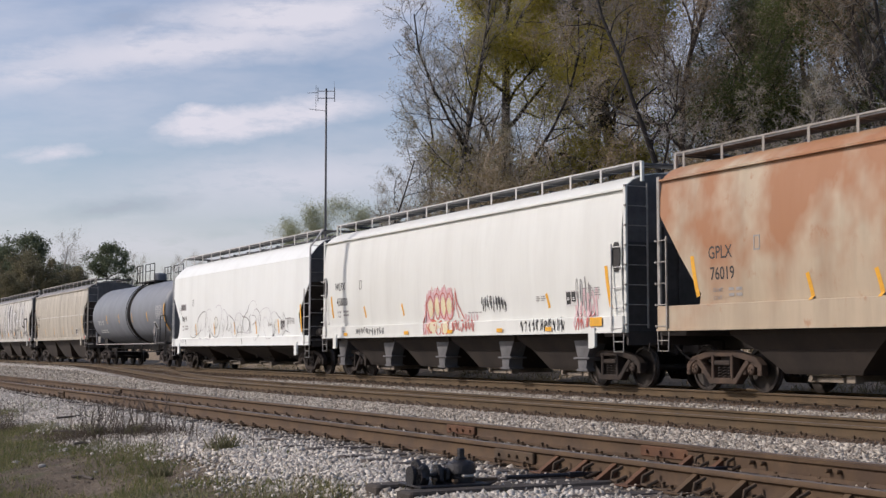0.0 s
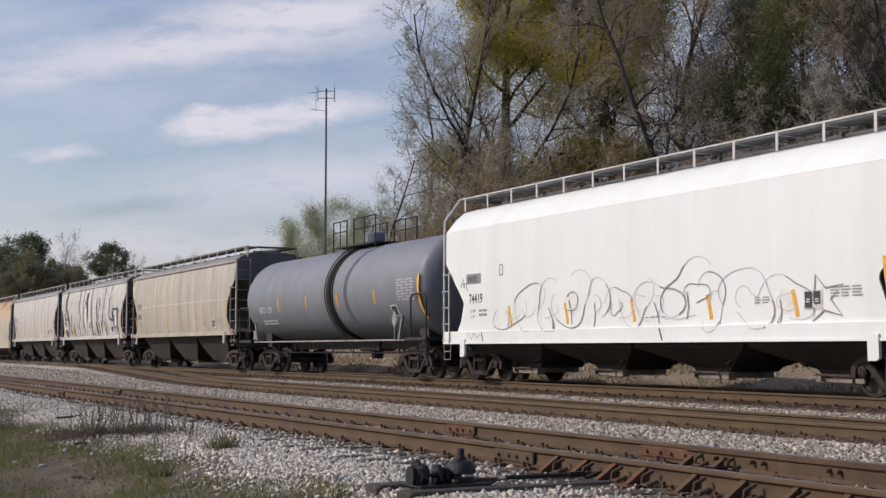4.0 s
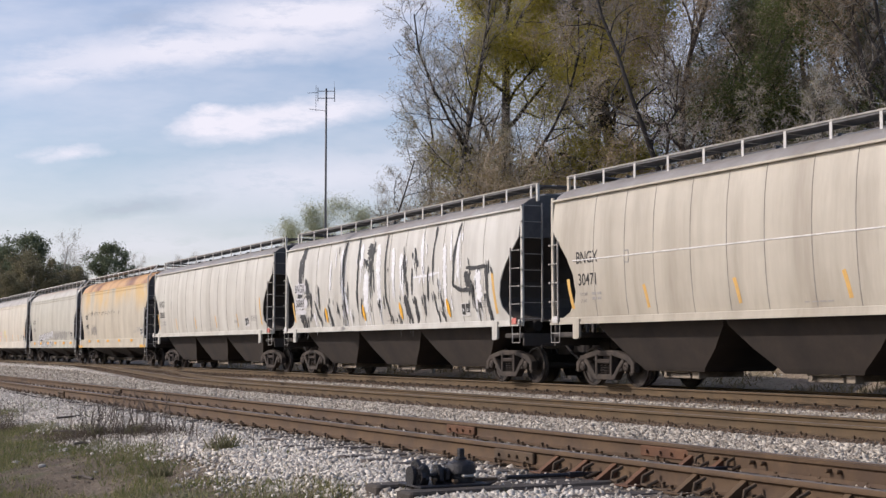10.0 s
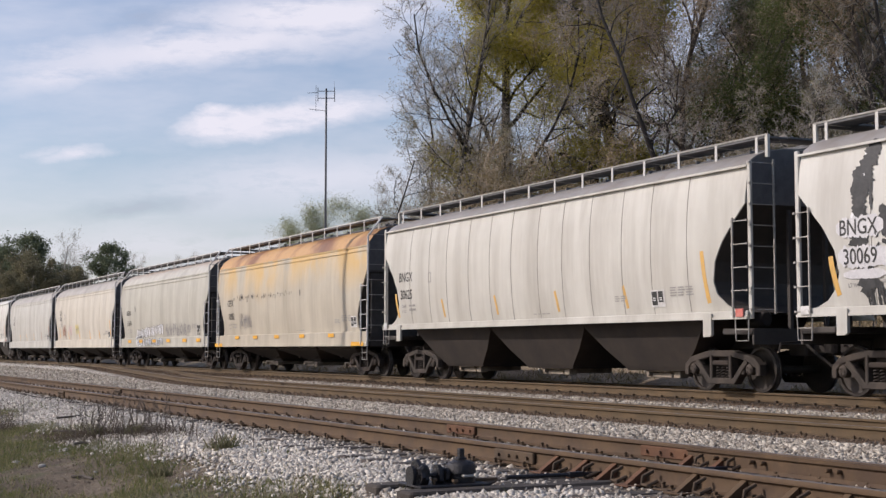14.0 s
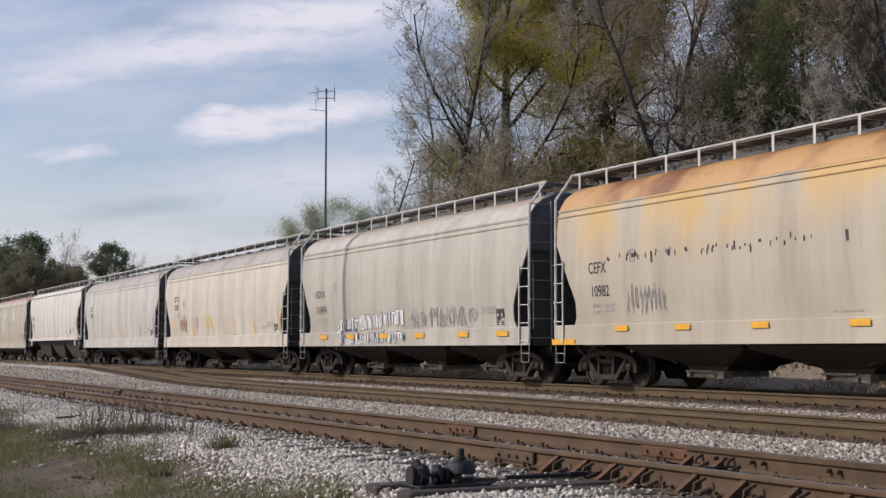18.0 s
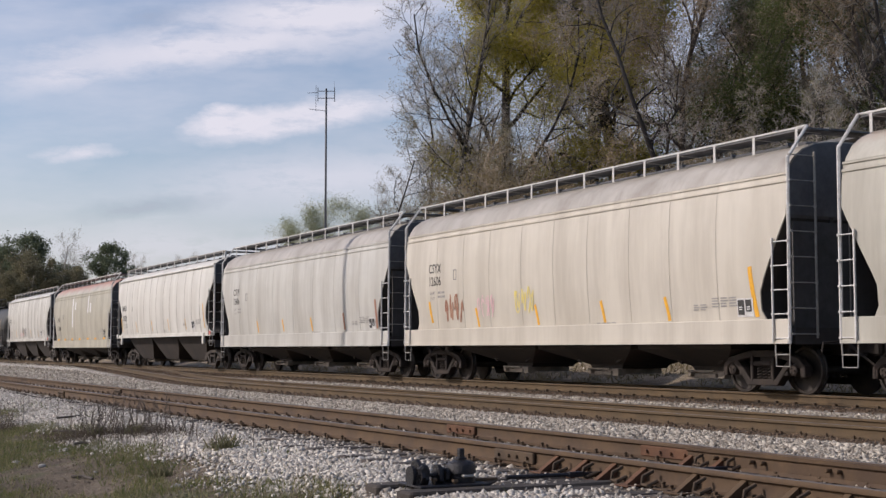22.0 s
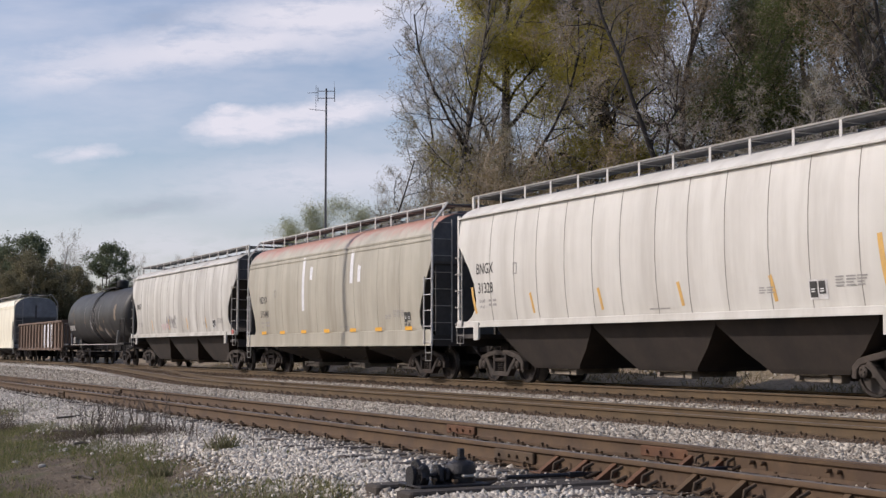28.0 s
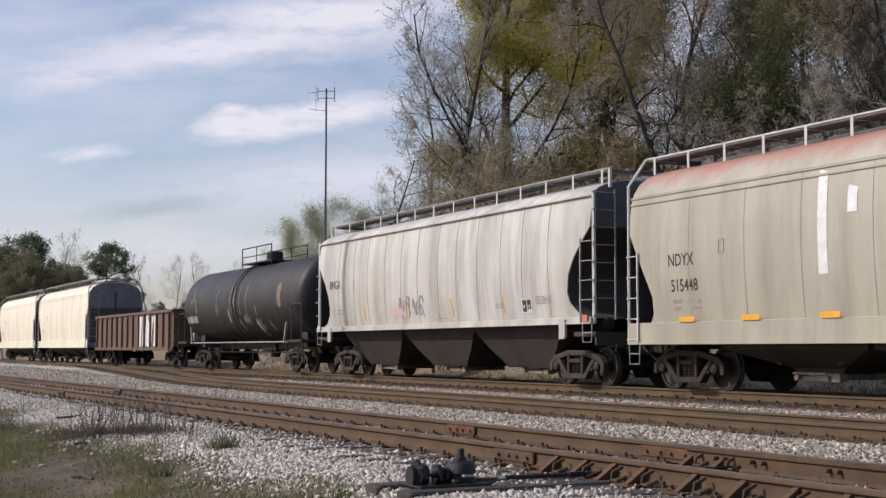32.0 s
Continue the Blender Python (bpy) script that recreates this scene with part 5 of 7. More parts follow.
def faint_letters(car, s):
    """Overlapping bubble letters in thin grey and black line, a pale wash inside, a spiked star at their end."""
    rnd = random.Random(52)
    def blob(cx, cz, rx, rz, turn, n=30):
        f, g = rnd.uniform(0, tau), rnd.uniform(0, tau)
        out = []
        for i in range(n + 1):
            a = tau * i / n + turn
            k = 1 + 0.20 * sin(2 * a + f) + 0.13 * sin(3 * a + g)
            out.append((cx + rx * k * cos(a), max(1.08, cz + rz * k * sin(a))))
        return out
    grey, black = [], []
    x = -5.9
    while x < 4.9:
        w, h = rnd.uniform(0.45, 0.85), rnd.uniform(0.42, 0.62)
        c, z = x + w, 1.42 + h * rnd.uniform(0.75, 1.05)
        ring = blob(c, z, w, h, rnd.uniform(0, tau))
        a = rnd.randint(2, 9)
        b = rnd.randint(17, 28)
        grey.append((ring[:b], 0.024))
        black.append((ring[a:a + rnd.randint(5, 12)], rnd.choice((0.028, 0.038))))
        inner = blob(c + rnd.uniform(-0.1, 0.2), z - 0.05, w * 0.42, h * 0.4, rnd.uniform(0, tau), 18)
        (grey if rnd.random() < 0.6 else black).append((inner[:rnd.randint(8, 15)], 0.022))
        if rnd.random() < 0.6:
            d = rnd.uniform(-0.2, 0.3)
            black.append(([(c - 0.1, z), (c + d * 0.4, z - h * 0.5), (c + d, z - h * 0.95)], 0.03))
        if rnd.random() < 0.4:
            part("graffiti", daub([(c, z + h * 0.4), (c + 0.05, z - h * 0.6)], w * 0.7, s, x, 0.004, 0.5).mesh("graffiti"), SPRAY_WASH, car, "pale washed fill")
        x += w * rnd.uniform(1.0, 1.75)
    spray(car, grey, s, SPRAY_PALE)
    spray(car, black, s, SPRAY_GREY, "graffiti", 0.012)
    for x in (-6.5, 1.35):
        spray(car, [([(x, 1.3), (x + 0.12, 1.02)], 0.04)], s, SPRAY_BLACK)
    star = [(5.75, 1.62), (6.0, 1.75), (6.05, 2.2), (6.3, 1.95), (6.75, 2.0), (6.42, 1.75), (6.7, 1.45), (6.25, 1.55), (5.95, 1.36), (6.0, 1.6), (5.75, 1.62)]
    spray(car, [(star, 0.035)], s, SPRAY_GREY, "graffiti", 0.016)
    spray(car, [([(-7.72, 2.52), (-7.6, 2.75), (-7.5, 2.5), (-7.62, 2.6), (-7.42, 2.62), (-7.35, 2.42)], 0.03), ([(-7.3, 1.16), (-7.2, 1.3), (-7.05, 1.12), (-6.9, 1.3), (-6.75, 1.15), (-6.55, 1.28)], 0.015)], s, SPRAY_BLACK)


def build_train():
    # rust-orange leader
    car, s, h, r = hopper("slope", 103.3, 86.05, RUSTY, GREY_TRIM, "rust-orange covered hopper with worn patchy paint", 3, mark="GPLX", number="76019", mark_at=(1.72, 2.66), number_at=(1.76, 2.24), ticks=(-4.0, -2.3, 1.0, 4.0), long_ticks=((-7.4, 1.92, 2.75),), metal=TRUCK_RED)
    # smooth white car with red scrawls
    car, s, h, r = hopper("boxy", 84.85, 67.0, WHITE_A, WHITE_TRIM, "smooth white covered hopper with red and black scrawls", 5, mark="WLPX", number="458020", mark_at=(1.1, 2.78), number_at=(1.22, 2.28), ticks=(-5.4, -2.6, 5.65), tick_z=(1.85, 2.2), long_ticks=((8.22, 1.76, 2.73), (-8.15, 1.9, 2.6)), box=(6.73, 2.05))
    throw_up(car, s)
    spray(car, tag_scrawl(random.Random(6), 2.3, 3.65, 1.8, 2.3, 9, 0.026), s, SPRAY_BLACK)
    spray(car, tag_scrawl(random.Random(7), 4.4, 6.5, 1.26, 1.64, 11, 0.026), s, SPRAY_BLACK)
    spray(car, tag_scrawl(random.Random(61), 6.9, 7.6, 1.75, 2.6, 4, 0.022), s, SPRAY_GREY)
    spray(car, tag_scrawl(random.Random(62), 6.95, 7.8, 1.28, 1.75, 4, 0.03), s, SPRAY_RED, "graffiti", 0.012)
    spray(car, tag_scrawl(random.Random(8), 6.85, 7.9, 1.3, 2.3, 6, 0.04), s, SPRAY_PINK)
    spray(car, tag_scrawl(random.Random(9), -6.0, -3.8, 1.3, 1.56, 11, 0.022), s, SPRAY_BLACK)
    stripe_marks(car, s, h, (7.86,), YELLOW, 1.48, 0.5, 0.2)
    stripe_marks(car, s, h, (-6.8, -2.2, 0.6, 3.4, 5.8), YELLOW, 1.34, 0.3, 0.1)
    # bright white car with long black scrawl
    car, s, h, r = hopper("flat", 65.8, 48.35, WHITE_B, WHITE_TRIM, "bright white flat-sided covered hopper with black scrawls", 8, number="74419", number_at=(1.44, 2.08), ticks=(-5.06, -2.4, 0.32, 2.97, 5.48), tick_z=(1.45, 1.95), long_ticks=((7.74, 1.47, 2.44),), box=(5.97, 1.75))
    part("owner_mark", ribbon([(0, 2.73), (0.8, 2.73)], 0.27, s).mesh("owner_mark"), SPRAY_GREY, car, "faded grey plate", at=pose(-7.4, 0, 0))
    part("owner_mark", words("WLPX", 0.24), SPRAY_BLACK, car, at=on_side(s, -7.33, 2.64, 0.014))
    faint_letters(car, s)
    # grey tank car
    tank_car(47.3, 30.6, TANK_GREY, "grey cylindrical tank car with a mid-band and top platform", 39.85, 21, marks=True)
    # round-sided cars
    tk, lt, bx = (-4.55, -1.53, 1.45, 4.31), ((7.1, 1.78, 2.83), (-7.6, 1.8, 2.5)), (5.53, 1.93)
    car, s, h, r = hopper("round", 29.75, 12.95, TAN, WHITE_TRIM, "dusty tan curved-side covered hopper", 10, mark="BNGX", number="30471", ticks=tk, long_ticks=lt, box=bx, seams=12, roof=ROOF_GREY, metal=TRUCK_GREY)
    car, s, h, r = hopper("round", 11.5, -5.55, PINKISH, WHITE_TRIM, "whitish curved-side covered hopper smeared with black paint", 12, mark="BNGX", number="30069", long_ticks=lt, seams=12, roof=ROOF_GREY, metal=TRUCK_GREY, box=bx)
    smears(car, s, h)
    car, s, h, r = hopper("round", -6.9, -23.85, GREY_WHITE, WHITE_TRIM, "greyed white curved-side covered hopper", 14, mark="BNGX", number="30625", ticks=tk, long_ticks=lt, box=bx, seams=12, roof=ROOF_GREY, metal=TRUCK_GREY)
    # deep-sill cars
    low = dict(mark_at=(1.45, 2.58), number_at=(1.52, 2.05))
    car, s, h, r = hopper("deep", -25.1, -40.75, YELLOWED, WHITE_TRIM, "yellowed covered hopper with a rust-brown roof edge", 16, mark="CEFX", number="10982", box=(6.65, 1.74), roof=RUST_ROOF, **low)
    stripe_marks(car, s, h, (-5.0, -2.8, -0.4, 2.2, 4.9), YELLOW, 1.32, 0.5, 0.12)
    stripe_marks(car, s, h, (-7.4, 7.1), YELLOW, 1.03, 1.0, 0.13)
    spray(car, tag_scrawl(random.Random(19), -4.9, -3.4, 1.6, 2.3, 9, 0.022), s, SPRAY_GREY)
    spray(car, [([(x, 2.95), (x + 0.02, 2.95 - d)], 0.07) for x, d in ((-4.6, 0.1), (-3.9, 0.25), (-3.3, 0.12), (-2.7, 0.08), (1.9, 0.2), (-0.4, 0.06))], s, SPRAY_BLACK, "paint_run")
    dots = random.Random(71)
    spray(car, [([(x, z), (x + dots.uniform(-0.02, 0.02), z - dots.uniform(0.04, 0.12))], dots.uniform(0.02, 0.05)) for x, z in [(dots.choice((-5.2, -4.5, -3.2, -2.0, -0.9, 0.6)) + dots.gauss(0, 0.3), 2.92 + dots.gauss(0, 0.05)) for q in range(44)]], s, SPRAY_BLACK, "paint_fleck")
    car, s, h, r = hopper("deep", -41.95, -57.8, OLD_GREY, WHITE_TRIM, "old grey covered hopper with pale scrawls along its sill", 18, mark="NDYX", number="515474", box=(6.4, 1.75), **low)
    spray(car, [([(x, 1.5), (x + 0.14, 2.02), (x + 0.26, 1.52)], 0.05) for x in (1.3, 1.75, 2.9, 3.3, 3.75, 4.2)] + [([(x, 1.5), (x + 0.03, 2.05)], 0.06) for x in (2.4, 2.75)], s, SPRAY_GREY, "graffiti", 0.012)
    stripe_marks(car, s, h, (-5.6, -3.3, -0.75, 1.75, 4.45, 6.6), YELLOW, 1.26, 0.62, 0.14)
    block_marks(car, s, -4.5, 0.6, 1.42, 1.78, 0.22, 25, 21, (SPRAY_WHITE, SPRAY_WHITE, SPRAY_PALE))
    block_marks(car, s, -4.2, 0.9, 1.04, 1.30, 0.06, 27, 24, (SPRAY_WHITE, SPRAY_PALE, SPRAY_BLUE, SPRAY_WHITE))
    spray(car, tag_scrawl(random.Random(23), 1.0, 5.2, 1.45, 2.1, 7, 0.05), s, SPRAY_GREY)
    high = dict(mark_at=(1.6, 3.0), number_at=(1.6, 2.64))
    car, s, h, r = hopper("deep", -59.15, -75.65, CREAM, WHITE_TRIM, "cream covered hopper with small brown scrawls", 20, mark="CSYX", number="12606", ticks=(-3.9, -0.84, 2.06, 4.48), tick_z=(1.45, 1.95), long_ticks=((7.2, 1.47, 2.44), (-6.7, 1.6, 2.2)), box=(7.0, 1.66), seams=9, roof=ROOF_DUST, **high)
    spray(car, tag_scrawl(random.Random(31), -5.8, -4.6, 1.55, 2.45, 4, 0.07), s, SPRAY_BROWN)
    spray(car, tag_scrawl(random.Random(32), -3.9, -2.9, 1.65, 2.3, 4, 0.045), s, SPRAY_PINK)
    spray(car, tag_scrawl(random.Random(33), -1.9, -0.9, 1.7, 2.5, 3, 0.055), s, SPRAY_YELLOW)
    car, s, h, r = hopper("deep", -76.9, -93.5, DULL_WHITE, WHITE_TRIM, "dull white covered hopper with amber reflector marks", 22, mark="CSYX", number="12486", ticks=(-3.85, -1.05, 1.8), tick_z=(1.5, 1.95), box=(7.0, 1.66), seams=7, roof=ROOF_DUST, **high)
    for x, z1, z2 in ((4.7, 1.5, 2.05), (7.3, 1.5, 2.4)):
        part("reflector", ribbon([(x + 0.08, z1), (x, z2)], 0.13, s, 0.012).mesh("reflector"), SPRAY_BROWN, car, "faded brown reflector strip")
    car, s, h, r = hopper("round", -94.75, -111.75, PALE, WHITE_TRIM, "clean whitish curved-side covered hopper", 24, mark="BNGX", number="31328", ticks=tk, long_ticks=((-7.6, 1.8, 2.5), (7.1, 1.78, 2.83)), box=bx, seams=12, metal=TRUCK_GREY)
    car, s, h, r = hopper("deep", -113.3, -129.5, RED_TOP, WHITE_TRIM, "grey covered hopper with a reddened roof and white bars", 26, mark="NDYX", number="515448", box=(6.45, 1.8), seams=8, **low)
    stripe_marks(car, s, h, (-6.0, -4.0, -1.86, 0.29, 2.52, 4.53, 6.68), YELLOW, 1.47, 0.5, 0.11)
    for x, z0, z1 in ((-2.05, 2.2, 4.05), (-1.3, 3.25, 3.7), (2.28, 2.98, 4.02), (2.9, 3.0, 3.52)):
        part("white_bar", ribbon(rise(z0, z1 - 0.1, 6, x) + [(x + 0.03, z1)], 0.24, s).mesh("white_bar"), SPRAY_WHITE, car)
    car, s, h, r = hopper("round", -130.95, -148.0, SOOTY, WHITE_TRIM, "weathered whitish curved-side covered hopper", 28, mark="BNGX", ticks=tk, box=bx, seams=12, metal=TRUCK_GREY)
    spray(car, tag_scrawl(random.Random(41), -2.9, -1.5, 1.75, 2.1, 4, 0.06), s, SPRAY_PINK)
    spray(car, tag_scrawl(random.Random(42), -2.0, -0.2, 1.75, 2.5, 4, 0.07), s, SPRAY_GREY)
    tank_car(-149.4, -165.0, TANK_BLACK, "black cylindrical tank car with a top platform", -157.0, 43, marks=False)
    gondola(-166.4, -182.6)
    hopper("deep", -184.4, -200.2, IVORY, GREY_TRIM, "sunlit cream covered hopper with a grey end", 30, end=END_GREY, upper=END_GREY, seams=6)
    hopper("deep", -201.4, -217.4, IVORY, GREY_TRIM, "sunlit cream covered hopper", 32, seams=6)


def smears(car, s, half):
    """Black and white paint daubed over old scrawls, with long runs."""
    rnd = random.Random(77)
    def runs(name, mat, swaths, lift):
        for i, (w, *pts) in enumerate(swaths):
            part(name, daub(pts, w * (0.6 if w > 0.4 else 0.5), s, i * 1.7, lift + 0.0006 * (i % 5), 0.6).mesh(name), mat, car)
            x, z = pts[-1]
            for k in range(3 if w > 0.2 else 1):
                xx = x + rnd.uniform(-0.4, 0.4) * w
                part(name, daub([(xx, z + 0.15), (xx + 0.03, z - rnd.uniform(0.1, 0.55))], rnd.uniform(0.03, 0.07), s, k + i, lift, 0.5).mesh(name), mat, car)
            for k in range(2):
                (xa, za), (xb, zb) = pts[0], pts[-1]
                u = rnd.random()
                xx, zz = xa + (xb - xa) * u + rnd.uniform(-0.9, 0.9) * w, za + (zb - za) * u
                part(name, daub([(xx, zz), (xx + rnd.uniform(-0.1, 0.1), zz - rnd.uniform(0.1, 0.3))], rnd.uniform(0.05, 0.12), s, k + i * 3, lift + 0.003, 0.9).mesh(name), mat, car)
    runs("whitewash", SPRAY_WHITE, [(0.1, (-6.75, 4.3), (-6.95, 3.6), (-7.0, 3.0)), (0.35, (-5.6, 2.1), (-5.5, 1.8)), (0.5, (-3.1, 4.1), (-3.0, 3.0), (-2.6, 2.0)), (0.45, (-1.45, 4.2), (-1.5, 3.4)), (0.6, (-1.0, 3.3), (-1.15, 2.6), (-1.1, 2.0)), (0.45, (-0.2, 4.1), (-0.15, 3.0), (0.0, 2.0)),
                                    (0.5, (1.5, 3.7), (1.6, 2.6)), (0.35, (2.9, 4.2), (2.95, 3.2)), (0.4, (4.35, 3.8), (4.4, 2.3)), (0.55, (6.3, 3.0), (6.35, 2.1)), (0.3, (5.2, 4.1), (5.15, 2.8)), (0.18, (2.3, 2.95), (3.2, 2.95), (4.0, 3.0)), (0.4, (0.9, 3.9), (1.0, 2.8))], 0.010)
    runs("black_smear", SPRAY_BLACK, [(0.62, (-6.5, 4.45), (-6.85, 3.7), (-6.85, 2.9), (-6.8, 2.2), (-6.75, 1.75)), (0.3, (-6.55, 2.12), (-6.4, 1.72)), (0.5, (-6.35, 3.3), (-6.1, 2.7)), (0.3, (-6.35, 2.68), (-5.9, 2.66)), (0.16, (-2.77, 4.45), (-2.93, 3.66), (-2.86, 2.5), (-2.72, 1.8)),
                                      (0.24, (-1.75, 4.45), (-1.72, 3.5), (-1.79, 2.6)), (0.75, (-0.75, 4.15), (-0.85, 3.65)), (0.3, (-0.5, 4.2), (-0.7, 3.4), (-0.73, 2.8)), (0.2, (-1.3, 3.7), (-0.8, 3.42)), (0.17, (0.42, 4.4), (0.36, 3.56), (0.4, 2.46), (0.72, 1.75)),
                                      (0.28, (1.74, 3.65), (1.66, 3.2)), (0.3, (2.45, 3.8), (2.55, 3.35)), (0.16, (3.81, 4.35), (3.65, 3.56), (3.64, 2.94)), (0.13, (3.66, 2.5), (3.87, 1.8)), (0.22, (5.25, 4.3), (4.94, 3.46), (4.88, 2.62), (5.31, 2.45), (5.98, 2.45)),
                                      (0.22, (5.65, 3.05), (6.3, 3.0), (6.85, 3.03)), (0.26, (6.81, 3.05), (6.79, 2.3), (6.88, 1.72)), (0.5, (5.6, 2.95), (5.95, 2.5)), (0.3, (-5.41, 2.41), (-5.07, 1.8)), (0.3, (-4.3, 2.36), (-4.06, 1.78)), (0.45, (1.75, 2.45), (2.05, 1.75)),
                                      (0.35, (2.42, 2.4), (2.57, 1.72)), (0.28, (-0.05, 2.42), (-0.03, 2.22)), (0.26, (3.01, 2.45), (3.1, 2.25)), (0.3, (6.3, 2.15), (6.35, 1.95)), (0.2, (1.23, 1.95), (1.28, 1.72)), (0.22, (1.9, 2.85), (1.96, 2.7)), (0.16, (-3.5, 2.4), (-3.4, 2.0)), (0.2, (-5.9, 2.2), (-5.85, 1.95)), (0.1, (4.1, 2.5), (4.2, 1.8))], 0.015)
    for i in range(46):
        x, z = rnd.uniform(-7.0, 7.2), rnd.choice((rnd.uniform(1.9, 2.6), rnd.uniform(2.4, 4.3)))
        dark = rnd.random() < 0.85
        d = rnd.uniform(0.15, 0.6) if z < 2.7 else rnd.uniform(0.3, 1.1)
        part("black_smear" if dark else "whitewash", daub([(x, z), (x + rnd.uniform(-0.06, 0.1), max(1.62, z - d))], rnd.uniform(0.03, 0.11), s, i * 0.9, 0.0145 + 0.0004 * (i % 8), 0.8).mesh("smear"), SPRAY_BLACK if dark else SPRAY_WHITE, car)
    for x0, x1, z in ((-7.42, -6.3, 2.97), (-7.4, -6.15, 2.46), (-7.3, -6.3, 2.15)):
        part("whitewash", daub([(x0, z), (x1, z)], 0.36 if z > 2.3 else 0.16, s, z, 0.0195, 0.3).mesh("whitewash"), SPRAY_PALE, car, "pale ground left round the lettering")
    for x in (-4.55, -1.4, 1.35, 4.45):
        part("reflector", daub([(x, 2.25), (x + 0.15, 1.75)], 0.17, s, x, 0.02, 0.1).mesh("reflector"), YELLOW, car)


def tank_car(right, left, coat, label, band, seed, marks):
    half, mid = (right - left) / 2, (right + left) / 2
    car = thing("tank_car", None, None, label, "freight car", group="train of freight cars")
    CARS.append((car, mid))
    R, zc, L = 1.58, 2.74, half - 0.1
    prof = [(-L, 0.0)] + [(-L + 0.62 * (1 - cos(a)), R * sin(a)) for a in [pi / 2 * i / 8 for i in range(1, 9)]]
    prof += [(x, r) for x, r in [(-p, q) for p, q in reversed(prof[1:])]] + [(L, 0.0)]
    part("tank", Shape().lathe(prof, (0, 0, zc), "X", 48).mesh("tank", True), coat, car)
    b = band - mid
    for dx, w, gr in ((-0.25, 0.02, 0.03), (-0.08, 0.03, 0.035), (0.08, 0.03, 0.035), (0.25, 0.02, 0.03)):
        if marks:
            part("band", Shape().lathe([(b + dx - w, R - 0.02), (b + dx - w, R + gr), (b + dx + w, R + gr), (b + dx + w, R - 0.02)], (0, 0, zc), "X", 48).mesh("band"), UNDER, car)
    if marks:
        part("band", Shape().lathe([(b - 0.22, R - 0.02), (b - 0.20, R + 0.009), (b + 0.20, R + 0.009), (b + 0.22, R - 0.02)], (0, 0, zc), "X", 48).mesh("band", True), DARK_END, car, "dark grimy middle band")
    # top platform with rails
    g = Shape().box(b - 1.7, b + 1.9, -0.75, 0.75, zc + R + 0.02, zc + R + 0.07)
    part("platform", g.mesh("platform"), BLACK, car)
    rail_z = 5.25 if marks else 5.0
    for y in (-0.75, 0.75):
        for x0, x1 in ((-1.7, -0.5), (0.1, 1.9)) if marks else ((-1.7, 1.9),):
            g = Shape().pipe([(b + x0, y, zc + R - 0.1), (b + x0, y, rail_z), (b + x1, y, rail_z), (b + x1, y, zc + R - 0.1)], 0.025)
            g.tube((b + x0, y, rail_z - 0.36), (b + x1, y, rail_z - 0.36), 0.02)
            g.tube((b + (x0 + x1) / 2, y, 4.3), (b + (x0 + x1) / 2, y, rail_z), 0.02)
            part("handrail", g.mesh("handrail"), BLACK, car)
    part("manway", Shape().lathe([(4.2, 0.0), (4.2, 0.34), (4.75, 0.34), (4.82, 0.28), (4.86, 0.0)], (b + 0.2, 0, 0), "Z", 16).mesh("manway", True), coat, car)
    # straps and bent ladder over the tank's shoulder
    for side in (-1, 1):
        def arc(x, grow_by, a0=-60, a1=80):
            return [(x, side * (R + grow_by) * cos(radians(a)), zc + (R + grow_by) * sin(radians(a))) for a in range(a0, a1 + 1, 7)]
        for dx in (-0.2, 0.2):
            part("ladder_rail", Shape().pipe(arc(b + dx, 0.1), 0.022, 5).mesh("ladder_rail"), BLACK, car)
        for k in range(10):
            a = radians(-56 + 13 * k)
            y, z = side * (R + 0.1) * cos(a), zc + (R + 0.1) * sin(a)
            part("rung", Shape().tube((b - 0.2, y, z), (b + 0.2, y, z), 0.014, n=5).mesh("rung"), BLACK, car)
    for e in (-1, 1):
        x = e * (half - 1.5)
        part("end_platform", Shape().box(min(e * (half - 1.4), e * half), max(e * (half - 1.4), e * half), -1.68, 1.68, 1.1, 1.2, 0.02).mesh("end_platform"), BLACK, car)
        part("saddle", Shape().prism([(x - 0.35, 0.95), (x + 0.35, 0.95), (x + 0.25, 1.75), (x - 0.25, 1.75)], -0.95, 0.95).mesh("saddle"), BLACK, car)
        g = Shape().pipe([(e * (half - 1.0), -1.64, 1.15), (e * (half - 1.0), -1.64, 2.32), (e * (half - 0.94), -1.64, 2.42), (e * (half - 0.86), -1.64, 2.46), (e * (half - 0.1), -1.64, 2.46), (e * (half - 0.02), -1.64, 2.40), (e * (half + 0.02), -1.64, 2.3), (e * (half + 0.02), -1.64, 0.6)], 0.028)
        part("handrail", g.mesh("handrail"), BLACK, car)
        part("handrail", g.mesh("handrail"), BLACK, car, at=pose(0, 3.28, 0))
        part("side_ladder", ladder_mesh(e * (half - 0.25) - 0.22, e * (half - 0.25) + 0.2, -1.56, -1.56, 0.5, 1.25, 3), BLACK, car)
        part("saddle_brace", Shape().beam((e * (half - 1.95), 1.15), (e * (half - 1.7), 1.85), -1.60, -1.52, 0.07).mesh("saddle_brace"), SPRAY_GREY, car)
